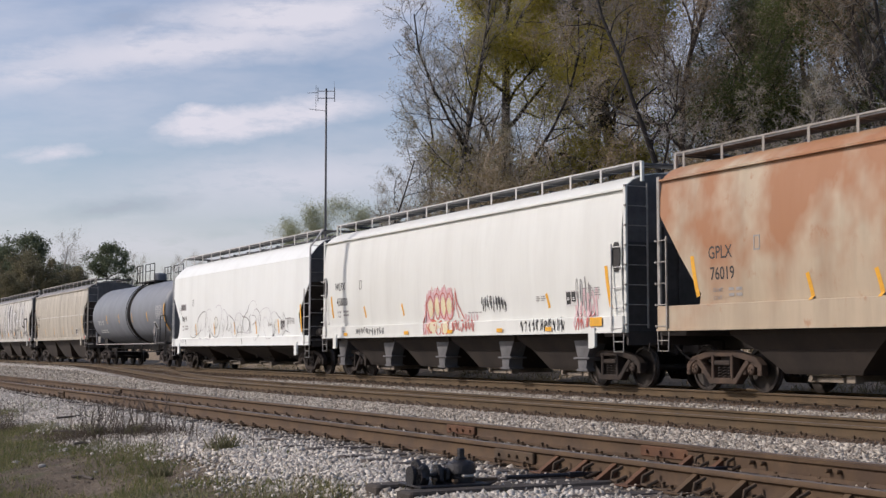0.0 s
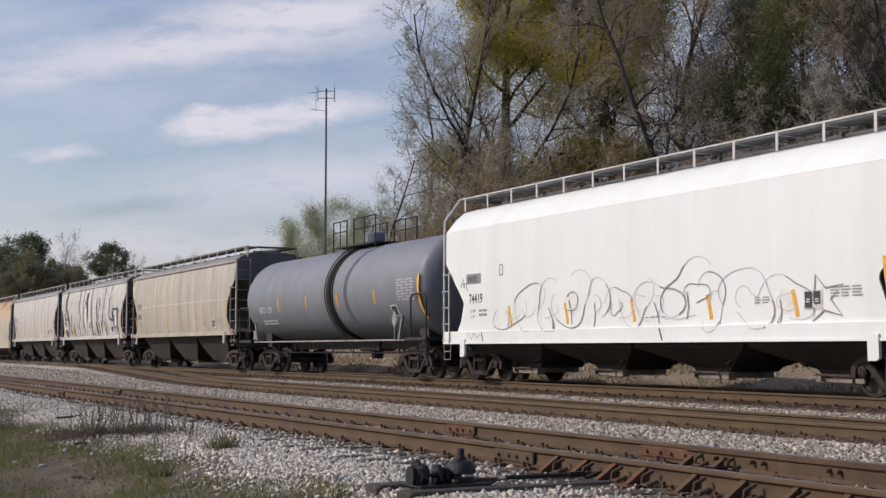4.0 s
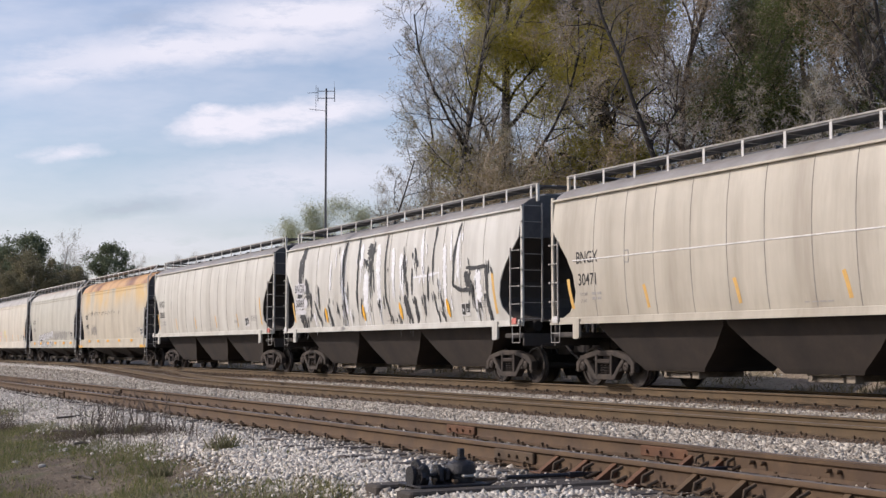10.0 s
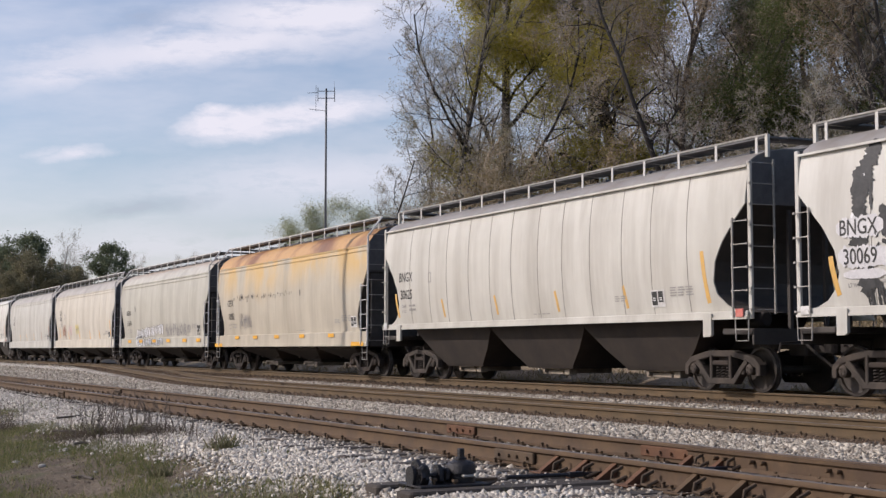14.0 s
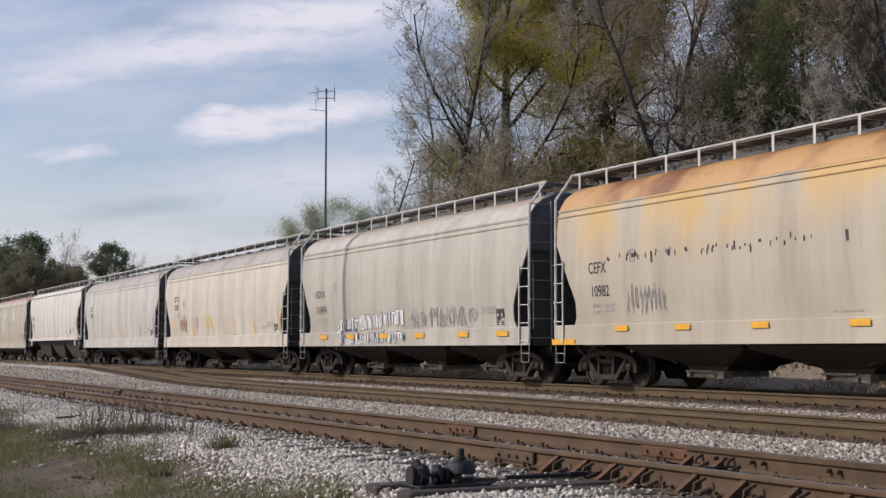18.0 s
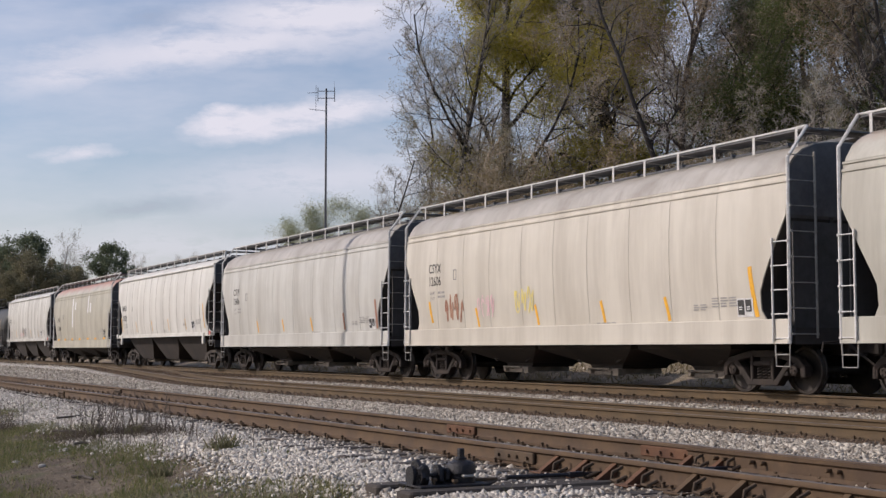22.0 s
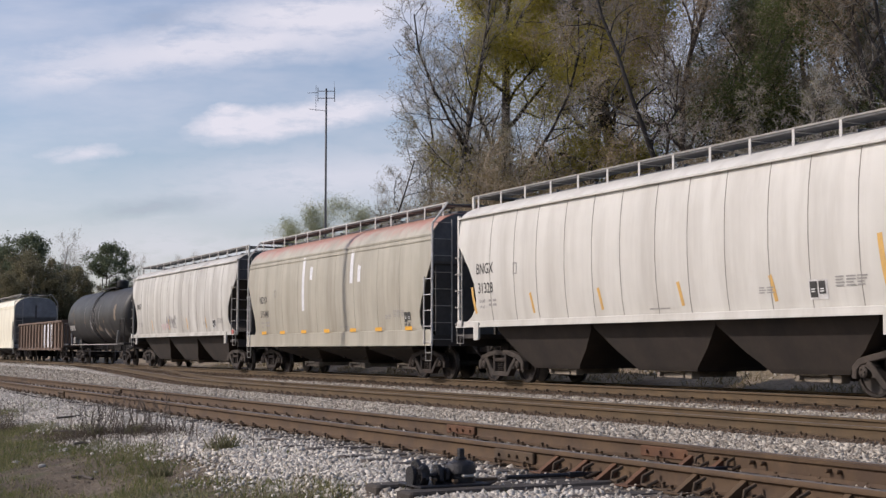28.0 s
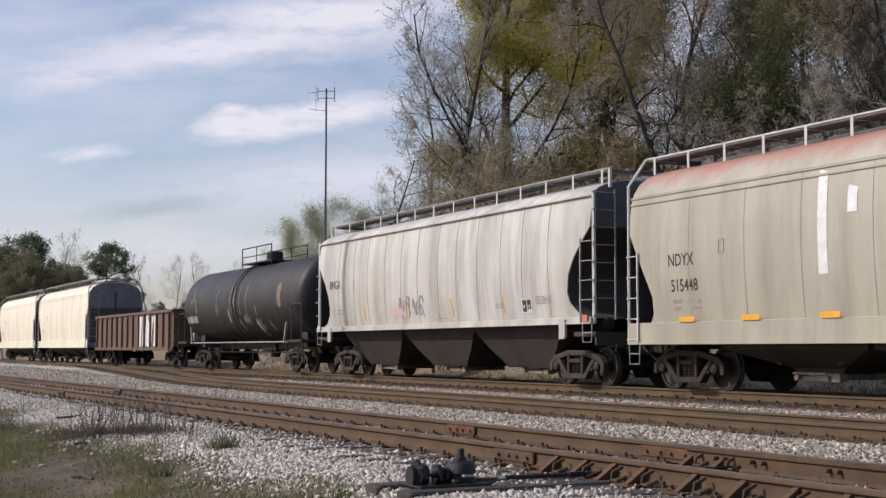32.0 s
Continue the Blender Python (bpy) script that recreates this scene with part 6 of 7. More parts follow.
    for y in (-1.5, 1.5):
        part("side_rail", Shape().box(-half + 0.2, half - 0.2, y - 0.025, y + 0.025, 1.11, 1.16, 0.008).mesh("side_rail"), GREY_TRIM, car)
        part("under_rail", Shape().tube((-half + 2.2, y * 0.7, 0.75), (half - 2.2, y * 0.7, 0.75), 0.025).mesh("under_rail"), BLACK, car)
        for i in range(7):
            x = -half + 3.0 + (2 * half - 6.0) * i / 6
            part("hanger", Shape().box(x - 0.018, x + 0.018, y * 0.72 - 0.018, y * 0.72 + 0.018, 0.74, 1.12).mesh("hanger"), BLACK, car)
    part("outlet_valve", Shape().lathe([(0.55, 0.18), (0.7, 0.22), (1.2, 0.22)], (b + 0.4, 0, 0), "Z", 12).box(b - 0.4, b + 1.2, -0.3, 0.3, 0.8, 1.15, 0.03).mesh("outlet_valve"), UNDER, car)
    wheel = Shape()
    for i in range(16):
        a, c = tau * i / 16, tau * (i + 1) / 16
        wheel.tube((-half + 0.12, -0.75 + 0.27 * cos(a), 2.15 + 0.27 * sin(a)), (-half + 0.12, -0.75 + 0.27 * cos(c), 2.15 + 0.27 * sin(c)), 0.018, n=5)
    for i in range(4):
        a = tau * i / 4
        wheel.tube((-half + 0.12, -0.75, 2.15), (-half + 0.12, -0.75 + 0.27 * cos(a), 2.15 + 0.27 * sin(a)), 0.014, n=4)
    part("brake_wheel", wheel.mesh("brake_wheel"), GREY_TRIM, car)
    part("brake_stand", Shape().box(-half + 0.1, -half + 0.2, -0.83, -0.67, 1.2, 2.2, 0.01).box(-half + 0.05, -half + 0.55, -1.1, -0.6, 1.22, 1.6, 0.03).mesh("brake_stand"), GREY_TRIM, car)
    running_gear(car, half, 1.9 if marks else 2.0, TRUCK, 0.68)
    skin = [(zc + R * sin(a), R * cos(a)) for a in [radians(-80 + 5 * i) for i in range(33)]]
    st = dict(skin=skin)
    if marks:
        part("reporting_mark", words("BRCX 1193", 0.34), LETTER_WHITE, car, at=on_side(st, -6.35, 2.22))
        part("small_print", bars(2, 5, 1.6, 0.06, 3), LETTER_WHITE, car, at=on_side(st, -6.3, 1.95))
        for row in range(8):
            part("notice", merge([ribbon([(-0.6 + 0.3 * q, 2.93 - 0.085 * row), (-0.6 + 0.3 * q + (0.27, 0.2, 0.27, 0.16)[(q + row) % 4], 2.93 - 0.085 * row)], 0.05, st, 0.006) for q in range(4)], "notice"), LETTER_FADED, car, "faded white notice line", at=pose(6.8, 0, 0))
        part("data_panel", ribbon(rise(1.86, 2.2), 0.45, st, 0.008).mesh("data_panel"), LETTER_WHITE, car, at=pose(5.8, 0, 0))
        part("data_panel", ribbon(rise(1.9, 2.16), 0.34, st, 0.014).mesh("data_panel"), LETTER, car, at=pose(5.8, 0, 0))
        for x in (-4.19, -1.37, 1.51, 4.52):
            part("reflector", ribbon(rise(2.25, 2.7), 0.1, st, 0.008).mesh("reflector"), YELLOW, car, at=pose(x, 0, 0))
        part("reflector", ribbon(rise(1.75, 3.05, 14), 0.13, st, 0.01).mesh("reflector"), YELLOW, car, at=pose(7.7, 0, 0))
        part("placard", Shape().prism([(0, -0.28), (0.2, 0), (0, 0.28), (-0.2, 0)], -0.012, 0.012).box(-0.015, 0.015, -0.01, 0.01, -0.62, -0.2).mesh("placard"), SPRAY_GREY, car, "grey diamond placard holder", at=pose(6.1, -1.58, 1.75))
    else:
        rnd = random.Random(seed)
        for i in range(16):
            x, z, d = rnd.uniform(-half + 1.2, half - 1.2), rnd.uniform(1.9, 3.6), rnd.uniform(0.15, 0.7)
            part("stain", daub([(x, z), (x + 0.05, z - d)], rnd.uniform(0.06, 0.3), st, i * 1.3, 0.005 + 0.0005 * (i % 6), 0.9).mesh("stain"), rnd.choice((DUST_STAIN, SPRAY_GREY, DUST_STAIN)), car)
        part("reporting_mark", bars(1, 5, 1.6, 0.3, 8), LETTER_GREY, car, "faded pale lettering", at=on_side(st, -half + 1.0, 2.3))
        part("stain", daub([(half - 2.6, 3.3), (half - 2.5, 2.4)], 0.4, st, 4.0, 0.009, 0.8).mesh("stain"), DUST_STAIN, car)
        part("stain", daub([(half - 6.9, 2.05), (half - 6.2, 2.0)], 0.3, st, 6.0, 0.009, 0.8).mesh("stain"), DUST_STAIN, car)
        part("paint_run", merge([ribbon(rise(2.2, 3.4, 12, x), 0.05, st) for x in (-0.6, -0.3, 0.1, 0.6, 1.4, -2.4)], "paint_run"), SPRAY_GREY, car)
    return car


def gondola(right, left):
    half, mid = (right - left) / 2, (right + left) / 2
    car = thing("gondola_car", None, None, "low rust-brown ribbed gondola with pale scrawl", "freight car", group="train of freight cars")
    CARS.append((car, mid))
    top = 2.72
    part("floor_pan", Shape().box(-half + 0.1, half - 0.1, -1.45, 1.45, 1.05, 1.2).mesh("floor_pan"), GONDOLA, car)
    for m in (Matrix.Identity(4), TURN):
        part("side_wall", Shape().box(-half, half, -1.5, -1.46, 0.85, top - 0.1).mesh("side_wall"), GONDOLA, car, at=m)
        part("top_chord", Shape().box(-half, half, -1.58, -1.42, top - 0.14, top, 0.02).mesh("top_chord"), GONDOLA, car, at=m)
        part("side_sill", Shape().box(-half, half, -1.56, -1.46, 0.8, 0.98, 0.02).mesh("side_sill"), GONDOLA, car, at=m)
        part("end_wall", Shape().box(half - 0.06, half, -1.46, 1.46, 1.05, top + 0.02).mesh("end_wall"), GONDOLA, car, at=m)
        for k in range(3):
            part("end_rib", once(("grib", k), lambda: Shape().box(half, half + 0.09, -1.44, 1.44, 1.2 + 0.55 * k, 1.32 + 0.55 * k, 0.02).mesh("end_rib")), GONDOLA, car, at=m)
        for i in range(14):
            x = -half + 0.5 + (2 * half - 1.0) * i / 13
            part("stake", once("stake", lambda: Shape().prism([(-0.06, 0.9), (0.06, 0.9), (0.06, top - 0.14), (-0.06, top - 0.14)], -1.6, -1.5).mesh("stake")), GONDOLA, car, at=m @ pose(x, 0, 0))
        part("side_ladder", ladder_mesh(half - 0.42, half - 0.02, -1.62, -1.62, 0.7, top - 0.1, 5), GONDOLA, car, at=m)
    st = dict(skin=[(0, 1.505), (5, 1.505)])
    part("graffiti", merge([ribbon([(x, 1.0), (x + 0.1, 1.8), (x + dx, 2.5)], w, st) for x, dx, w in ((1.9, 0.2, 0.5), (2.7, 0.1, 0.7), (3.4, -0.2, 0.6), (4.0, 0.3, 0.4), (4.9, 0.0, 0.65))], "graffiti"), SPRAY_WHITE, car)
    running_gear(car, half, 1.7, TRUCK, 0.68)


build_train()


# ---------------------------------------------------------------- woods, mast, sky
BARK = plain("grey_brown_bark", (0.060, 0.048, 0.040), (0.115, 0.095, 0.080), 3.0, 0.9, 0.0, 0.6, 0.02)
BARK_DARK = plain("dark_bark", (0.030, 0.026, 0.024), (0.068, 0.058, 0.050), 3.0, 0.9, 0.0, 0.6, 0.02)
TWIG_GREY = plain("grey_twigs", (0.32, 0.287, 0.248), (0.46, 0.417, 0.365), 1.0, 0.9)
BARK_PALE = plain("pale_twig_bark", (0.36, 0.32, 0.285), (0.50, 0.45, 0.40), 2.0, 0.9)
TWIG_BROWN = plain("brown_twigs", (0.335, 0.27, 0.20), (0.47, 0.385, 0.29), 1.0, 0.9)


def leaf_material(name, a, b):
    k = Nodes(name)
    c = k.mix(k.island(), a, b)
    c = k.mix(k.math("MULTIPLY", k.ramp(k.noise(0.35, 3, 0.6), 0.4, 0.7), 0.5), c, tuple(0.6 * v for v in a))
    mat = k.done(c, 0.7, 0.0, 0.3)
    thin = k.n.new("ShaderNodeBsdfTranslucent")
    k.l.new(c, thin.inputs["Color"])
    both = k.n.new("ShaderNodeMixShader")
    both.inputs["Fac"].default_value = 0.5
    k.l.new(k.bsdf.outputs[0], both.inputs[1])
    k.l.new(thin.outputs[0], both.inputs[2])
    k.l.new(both.outputs[0], k.out.inputs["Surface"])
    return mat


LEAF_YELLOW = leaf_material("young_olive_leaves", (0.34, 0.30, 0.055), (0.54, 0.475, 0.12))
LEAF_GREEN = leaf_material("dark_spring_green_leaves", (0.10, 0.125, 0.045), (0.20, 0.225, 0.085))
LEAF_PALE = leaf_material("pale_green_leaves", (0.36, 0.38, 0.24), (0.50, 0.52, 0.35))
LEAF_BROWN = leaf_material("dry_brown_leaves", (0.26, 0.195, 0.12), (0.42, 0.325, 0.21))
# needle green lifted and greyed, the haze of distance put into it
LEAF_PINE = leaf_material("hazed_pine_needles", (0.10, 0.125, 0.075), (0.20, 0.225, 0.14))
LEAF_DUN = leaf_material("dun_brush_leaves", (0.26, 0.205, 0.115), (0.40, 0.325, 0.20))
# far undergrowth greyed in colour for the same haze
LEAF_FAR = leaf_material("hazed_olive_brown_undergrowth", (0.16, 0.145, 0.085), (0.27, 0.245, 0.15))
LEAF_BUD = leaf_material("grey_green_buds", (0.27, 0.255, 0.14), (0.42, 0.40, 0.25))


def grow(rng, height, spread, levels, kids, lean=0.0, fork=0.28, droop=0.0, reach=0.75, girth=0.02, up=0.06, wild=0.10, least=0.0065):
    """Branch segments (start, end, radius at each end, level) of a bare tree, grown outwards from its trunk."""
    segs, tips = [], []
    def limb(p, d, length, r, level):
        n = (9, 7, 5, 4, 3)[level]
        q = np.array(p, float)
        pts = [(q.copy(), r)]
        for i in range(n):
            d = d + rng.normal(0, wild + 0.05 * level, 3)
            d[2] += up * (1.0 if level < 3 else 0.4) - droop * 0.05 * level
            d /= np.linalg.norm(d)
            e = q + d * length / n
            re = max(least, r * (1 - (0.72 if level == 0 else 0.8) * (i + 1) / n))
            segs.append((q.copy(), e.copy(), pts[-1][1], re, level))
            q = e
            pts.append((q.copy(), re))
        if level + 1 < levels:
            m = kids[level]
            first = fork if level == 0 else 0.22
            for k in range(m):
                s = first + (1 - first) * (k + rng.uniform(0.1, 0.9)) / m
                i = min(n - 1, int(s * n))
                a, b = pts[i], pts[i + 1]
                u = s * n - i
                o = a[0] * (1 - u) + b[0] * u
                rr = a[1] * (1 - u) + b[1] * u
                axis = (b[0] - a[0]) / np.linalg.norm(b[0] - a[0])
                side = rng.normal(0, 1, 3)
                side -= axis * side.dot(axis)
                side /= np.linalg.norm(side) + 1e-9
                dd = axis * rng.uniform(0.45, 0.95) + side * rng.uniform(0.6, 1.15) * spread
                dd /= np.linalg.norm(dd)
                limb(o, dd, length * rng.uniform(0.36, 0.66) * (1.2 - 0.6 * s) * (reach if level == 0 else 1.0), max(rr * rng.uniform(0.42, 0.66), least), level + 1)
        else:
            tips.append(pts[-1][0])
            tips.append(pts[-3][0])
    d0 = np.array([lean, rng.normal(0, 0.05), 1.0])
    limb((0, 0, -0.3), d0 / np.linalg.norm(d0), height * 0.85, height * girth, 0)
    return segs, np.array(tips)


def limbs(segs, levels, name, sides, thick=1.0):
    """The tubes of the chosen levels as one mesh."""
    pick = [s for s in segs if s[4] in levels]
    p, q = np.array([s[0] for s in pick]), np.array([s[1] for s in pick])
    r0, r1 = np.array([s[2] for s in pick]) * thick, np.array([s[3] for s in pick]) * thick
    d = q - p
    d /= np.linalg.norm(d, axis=1)[:, None]
    h = np.where(np.abs(d[:, 2:3]) < 0.9, np.array([[0, 0, 1.0]]), np.array([[1.0, 0, 0]]))
    a = np.cross(d, h)
    a /= np.linalg.norm(a, axis=1)[:, None]
    b = np.cross(d, a)
    rings = []
    for o, r in ((p, r0), (q, r1)):
        for i in range(sides):
            t = tau * i / sides
            rings.append(o + (a * cos(t) + b * sin(t)) * r[:, None])
    v = np.stack(rings, 1)
    tri = []
    for i in range(sides):
        j = (i + 1) % sides
        tri += [(i, j, sides + j), (i, sides + j, sides + i)]
    f = np.array(tri)[None] + (np.arange(len(pick)) * 2 * sides)[:, None, None]
    return bulk(name, v.reshape(-1, 3), f.reshape(-1, 3))


def leaves(rng, tips, per, scatter, size, name):
    """Small leaves in loose clumps round the twig ends."""
    c = np.repeat(tips, per, 0) + rng.normal(0, scatter, (len(tips) * per, 3))
    n = len(c)
    u = rng.normal(0, 1, (n, 3))
    u /= np.linalg.norm(u, axis=1)[:, None]
    w = np.cross(u, rng.normal(0, 1, (n, 3)))
    w /= np.linalg.norm(w, axis=1)[:, None] + 1e-9
    s = size * rng.uniform(0.5, 1.4, (n, 1))
    v = np.stack([c - u * s, c + w * s * 0.55, c + u * s, c - w * s * 0.55], 1)
    f = np.array([(0, 1, 2), (0, 2, 3)])[None] + (np.arange(n) * 4)[:, None, None]
    return bulk(name, v.reshape(-1, 3), f.reshape(-1, 3))


def tree(seed, height, spread, kids, bark, twig, leaf=None, per=0, size=0.1, scatter=0.35, label="", lean=0.0, fork=0.28, thick=1.0, droop=0.0, keep=1.0, reach=0.75, girth=0.011, up=0.12, wild=0.10):
    rng = np.random.default_rng(seed)
    levels = len(kids) + 1
    segs, tips = grow(rng, height, spread, levels, kids, lean, fork, droop, reach, girth, up, wild)
    t = thing("tree", None, None, label, "tree")
    part("trunk", limbs(segs, {0}, "trunk", 8), bark, t)
    tagged(part("branchwork", limbs(segs, {1, 2}, "branchwork", 5), bark, t), kind="stuff")
    if levels > 3:
        tagged(part("twig_mass", limbs(segs, set(range(3, levels)), "twig_mass", 3, thick), twig, t), kind="stuff")
    if leaf:
        if keep < 1:
            # leaves sit in loose masses, with bare limbs between them
            mass = np.array([noise.noise((p[0] * 0.30, p[1] * 0.30, p[2] * 0.38 + seed)) for p in tips])
            tips = tips[mass >= np.quantile(mass, 1 - keep)]
        part("crown", leaves(rng, tips, per, scatter, size, "crown"), leaf, t)
    return t


def shrub(seed, height, stems, twig, leaf, per, label, size=0.09):
    rng = np.random.default_rng(seed)
    allseg, alltip = [], []
    for i in range(stems):
        segs, tips = grow(rng, height * rng.uniform(0.6, 1.1), 0.9, 4, (5, 5, 4), rng.uniform(-0.35, 0.35), 0.12)
        o = np.array([rng.normal(0, 0.9), rng.normal(0, 0.9), 0])
        allseg += [(a + o, b + o, max(0.010, r * 0.5), max(0.010, s * 0.5), l) for a, b, r, s, l in segs]
        alltip.append(tips + o)
    t = thing("bush", None, None, label, "bush")
    tagged(part("stem_mass", limbs(allseg, {0, 1}, "stem_mass", 4), twig, t), kind="stuff")
    tagged(part("twig_mass", limbs(allseg, {2, 3}, "twig_mass", 3, 1.2), twig, t), kind="stuff")
    part("foliage", leaves(rng, np.concatenate(alltip), per, 0.2, size, "foliage"), leaf, t)
    return t


def plant(ob, spots):
    """The first spot takes the thing itself, the others copies of it: x, y, turn, size."""
    for i, (x, y, turn, k) in enumerate(spots):
        m = pose(x, y, lie(x, y), 0, 0, turn)
        o = ob if i == 0 else copy_thing(ob, m)
        o.matrix_basis = m @ Matrix.Diagonal((k, k, k, 1))


def spot(px_angle, depth):
    """A place on the ground by its bearing (degrees right of the view's middle) and distance."""
    a = YAW + radians(px_angle)
    return EYE.x - cos(a) * depth, EYE.y + sin(a) * depth


def pine(seed, height, label):
    """A pine with needle clumps at the ends of crooked limbs, high on a bare trunk."""
    rng = np.random.default_rng(seed)
    t = thing("tree", None, None, label, "tree")
    segs, cl = [], []
    top = np.array([0.3, 0.2, height])
    for i in range(6):
        segs.append((top * i / 6, top * (i + 1) / 6, 0.2 - 0.025 * i, 0.2 - 0.025 * (i + 1), 0))
    for i in range(34):
        u = rng.uniform(0.5, 1.0)
        w = height * 0.33 * (1 - ((u - 0.68) / 0.34) ** 2 if u > 0.68 else 0.75 + 0.25 * (u - 0.5) / 0.18) * rng.uniform(0.35, 1.05)
        a = rng.uniform(0, tau)
        o = top * (u - 0.05)
        e = np.array([cos(a) * w, sin(a) * w, top[2] * u + rng.uniform(-0.2, 0.5)])
        mid = (o + e) / 2 + rng.normal(0, 0.2, 3)
        segs += [(o, mid, 0.07, 0.05, 1), (mid, e, 0.05, 0.02, 1)]
        for k in range(4):
            cl.append(e + rng.normal(0, 0.6, 3) * np.array([1, 1, 0.55]))
    cl.append(top)
    part("trunk", limbs(segs, {0}, "trunk", 7), BARK, t)
    part("branchwork", limbs(segs, {1}, "branchwork", 4), BARK, t)
    part("crown", leaves(rng, np.array(cl), 110, 0.36, 0.13, "crown"), LEAF_PINE, t)
    return t


def build_woods():
    edge = tree(11, 21, 0.95, (18, 9, 6, 3), BARK_DARK, TWIG_GREY, LEAF_BUD, 2, 0.026, 0.10, "tall bare hardwood with dark limbs and fine grey twigs", fork=0.26, keep=0.6, reach=0.42, girth=0.0075, up=0.09, wild=0.11)
    edge_b = tree(31, 19, 0.9, (16, 9, 6, 3), BARK_DARK, TWIG_GREY, LEAF_BUD, 2, 0.026, 0.10, "slender leaning bare hardwood with grey twigs", lean=-0.12, fork=0.22, keep=0.5, reach=0.42, girth=0.0068, up=0.10, wild=0.14)
    low = tree(21, 12, 1.1, (14, 9, 6, 4), BARK_DARK, TWIG_GREY, LEAF_BUD, 2, 0.026, 0.10, "spreading bare understorey tree with grey twigs", fork=0.15, keep=0.6, reach=0.55, girth=0.0075, up=0.05, wild=0.14)
    bare_b = tree(12, 22, 0.95, (17, 9, 6, 4), BARK, TWIG_BROWN, LEAF_BROWN, 3, 0.045, 0.35, "tall bare brown hardwood with tangled limbs", fork=0.2, keep=0.5, girth=0.0095, up=0.08, reach=0.45, wild=0.16)
    bare_c = tree(32, 19, 1.0, (15, 9, 6, 4), BARK_DARK, TWIG_GREY, LEAF_BROWN, 3, 0.045, 0.35, "crooked bare hardwood with greyish twigs", lean=0.06, fork=0.2, keep=0.35, girth=0.0095, up=0.07, reach=0.5, wild=0.19)
    olive = tree(13, 23, 0.95, (16, 8, 6, 4), BARK_DARK, TWIG_BROWN, LEAF_YELLOW, 34, 0.050, 0.42, "dark-trunked hardwood with masses of young olive-yellow leaves", fork=0.24, keep=0.45, reach=0.46, girth=0.0155, up=0.07, wild=0.14)
    green = tree(14, 20, 0.95, (14, 8, 6, 4), BARK_DARK, TWIG_BROWN, LEAF_GREEN, 22, 0.052, 0.42, "hardwood with dark green leaf masses", fork=0.25, keep=0.4, girth=0.010, up=0.07, reach=0.48, wild=0.17)
    brush = shrub(15, 6.5, 8, TWIG_BROWN, LEAF_DUN, 14, "tangled brown brush at the wood's edge", 0.033)
    brush_g = shrub(16, 7.5, 7, TWIG_GREY, LEAF_BUD, 4, "grey-green budding thicket under the trees", 0.030)
    rnd = random.Random(9)
    plant(edge, [(*spot(-0.7, 62), 10, 1.0), (*spot(1.4, 66), 130, 1.0), (*spot(10.4, 66), 40, 1.05), (*spot(18.6, 64), 190, 1.0)])
    plant(edge_b, [(*spot(1.3, 60), 0, 1.0), (*spot(3.0, 64), 220, 1.02), (*spot(-1.4, 68), 300, 0.85), (*spot(15.8, 54), 80, 0.9)])
    plant(low, [(*spot(-1.6, 63), 0, 0.95), (*spot(1.6, 58), 110, 0.85), (*spot(3.6, 60), 200, 0.85), (*spot(12.0, 53), 40, 0.8), (*spot(17.0, 51), 280, 0.8)])
    plant(olive, [(*spot(6.3, 61), 0, 1.0), (*spot(8.4, 65), 140, 1.0), (*spot(4.2, 63), 70, 1.0), (*spot(5.4, 70), 230, 1.0)])
    plant(green, [(*spot(12.9, 60), 30, 0.98), (*spot(18.2, 57), 170, 0.9), (*spot(15.2, 68), 250, 1.0)])
    plant(bare_b, [(*spot(9.4, 58), 0, 0.95), (*spot(11.6, 62), 120, 0.95), (*spot(16.2, 66), 300, 1.0), (*spot(19.6, 56), 260, 0.9)]
          + [(*spot(b, 74 + 5 * (i % 3)), 67 * i, 1.0) for i, b in enumerate((12.2, 17.4))])
    plant(bare_c, [(*spot(10.6, 56), 0, 0.95), (*spot(14.4, 58), 150, 1.0), (*spot(17.0, 58), 60, 1.0), (*spot(13.2, 72), 250, 1.1)])
    spots, spots_g = [], []
    a = 1.0
    while a < 21:
        d = 60 - a * 0.45 + rnd.uniform(-2, 5)
        (spots if rnd.random() < 0.68 else spots_g).append((*spot(a, d), rnd.uniform(0, 360), rnd.uniform(0.85, 1.15)))
        if a > 3 and rnd.random() < 0.6:
            spots.append((*spot(a + 0.4, d + 9), rnd.uniform(0, 360), rnd.uniform(1.0, 1.4)))
        a += 0.85
    spots += [(*spot(b, 56 + (i % 3)), 77 * i, 1.25 + 0.08 * (i % 2)) for i, b in enumerate((1.0, 2.1, 3.2, 4.2, 5.1, 6.2))]
    plant(brush, spots)
    plant(brush_g, [(*spot(-2.3, 65), 20, 0.85), (*spot(-1.4, 66), 0, 0.95), (*spot(-0.2, 62), 60, 0.95), (*spot(0.9, 63), 190, 1.0), (*spot(2.2, 60), 290, 1.1), (*spot(-0.5, 66), 40, 1.0), (*spot(0.6, 68), 250, 1.25), (*spot(1.7, 64), 310, 1.3)] + spots_g)
    # trees far down the line
    pale = tree(17, 12, 0.9, (9, 7, 5), BARK_PALE, BARK_PALE, LEAF_PALE, 40, 0.05, 0.38, "distant tree in pale green leaf", fork=0.15, girth=0.012)
    plant(pale, [(*spot(-5.1, 150), 0, 1.32), (*spot(-5.7, 156), 90, 1.15), (*spot(-4.2, 162), 200, 1.35), (*spot(-3.4, 150), 300, 1.05)])
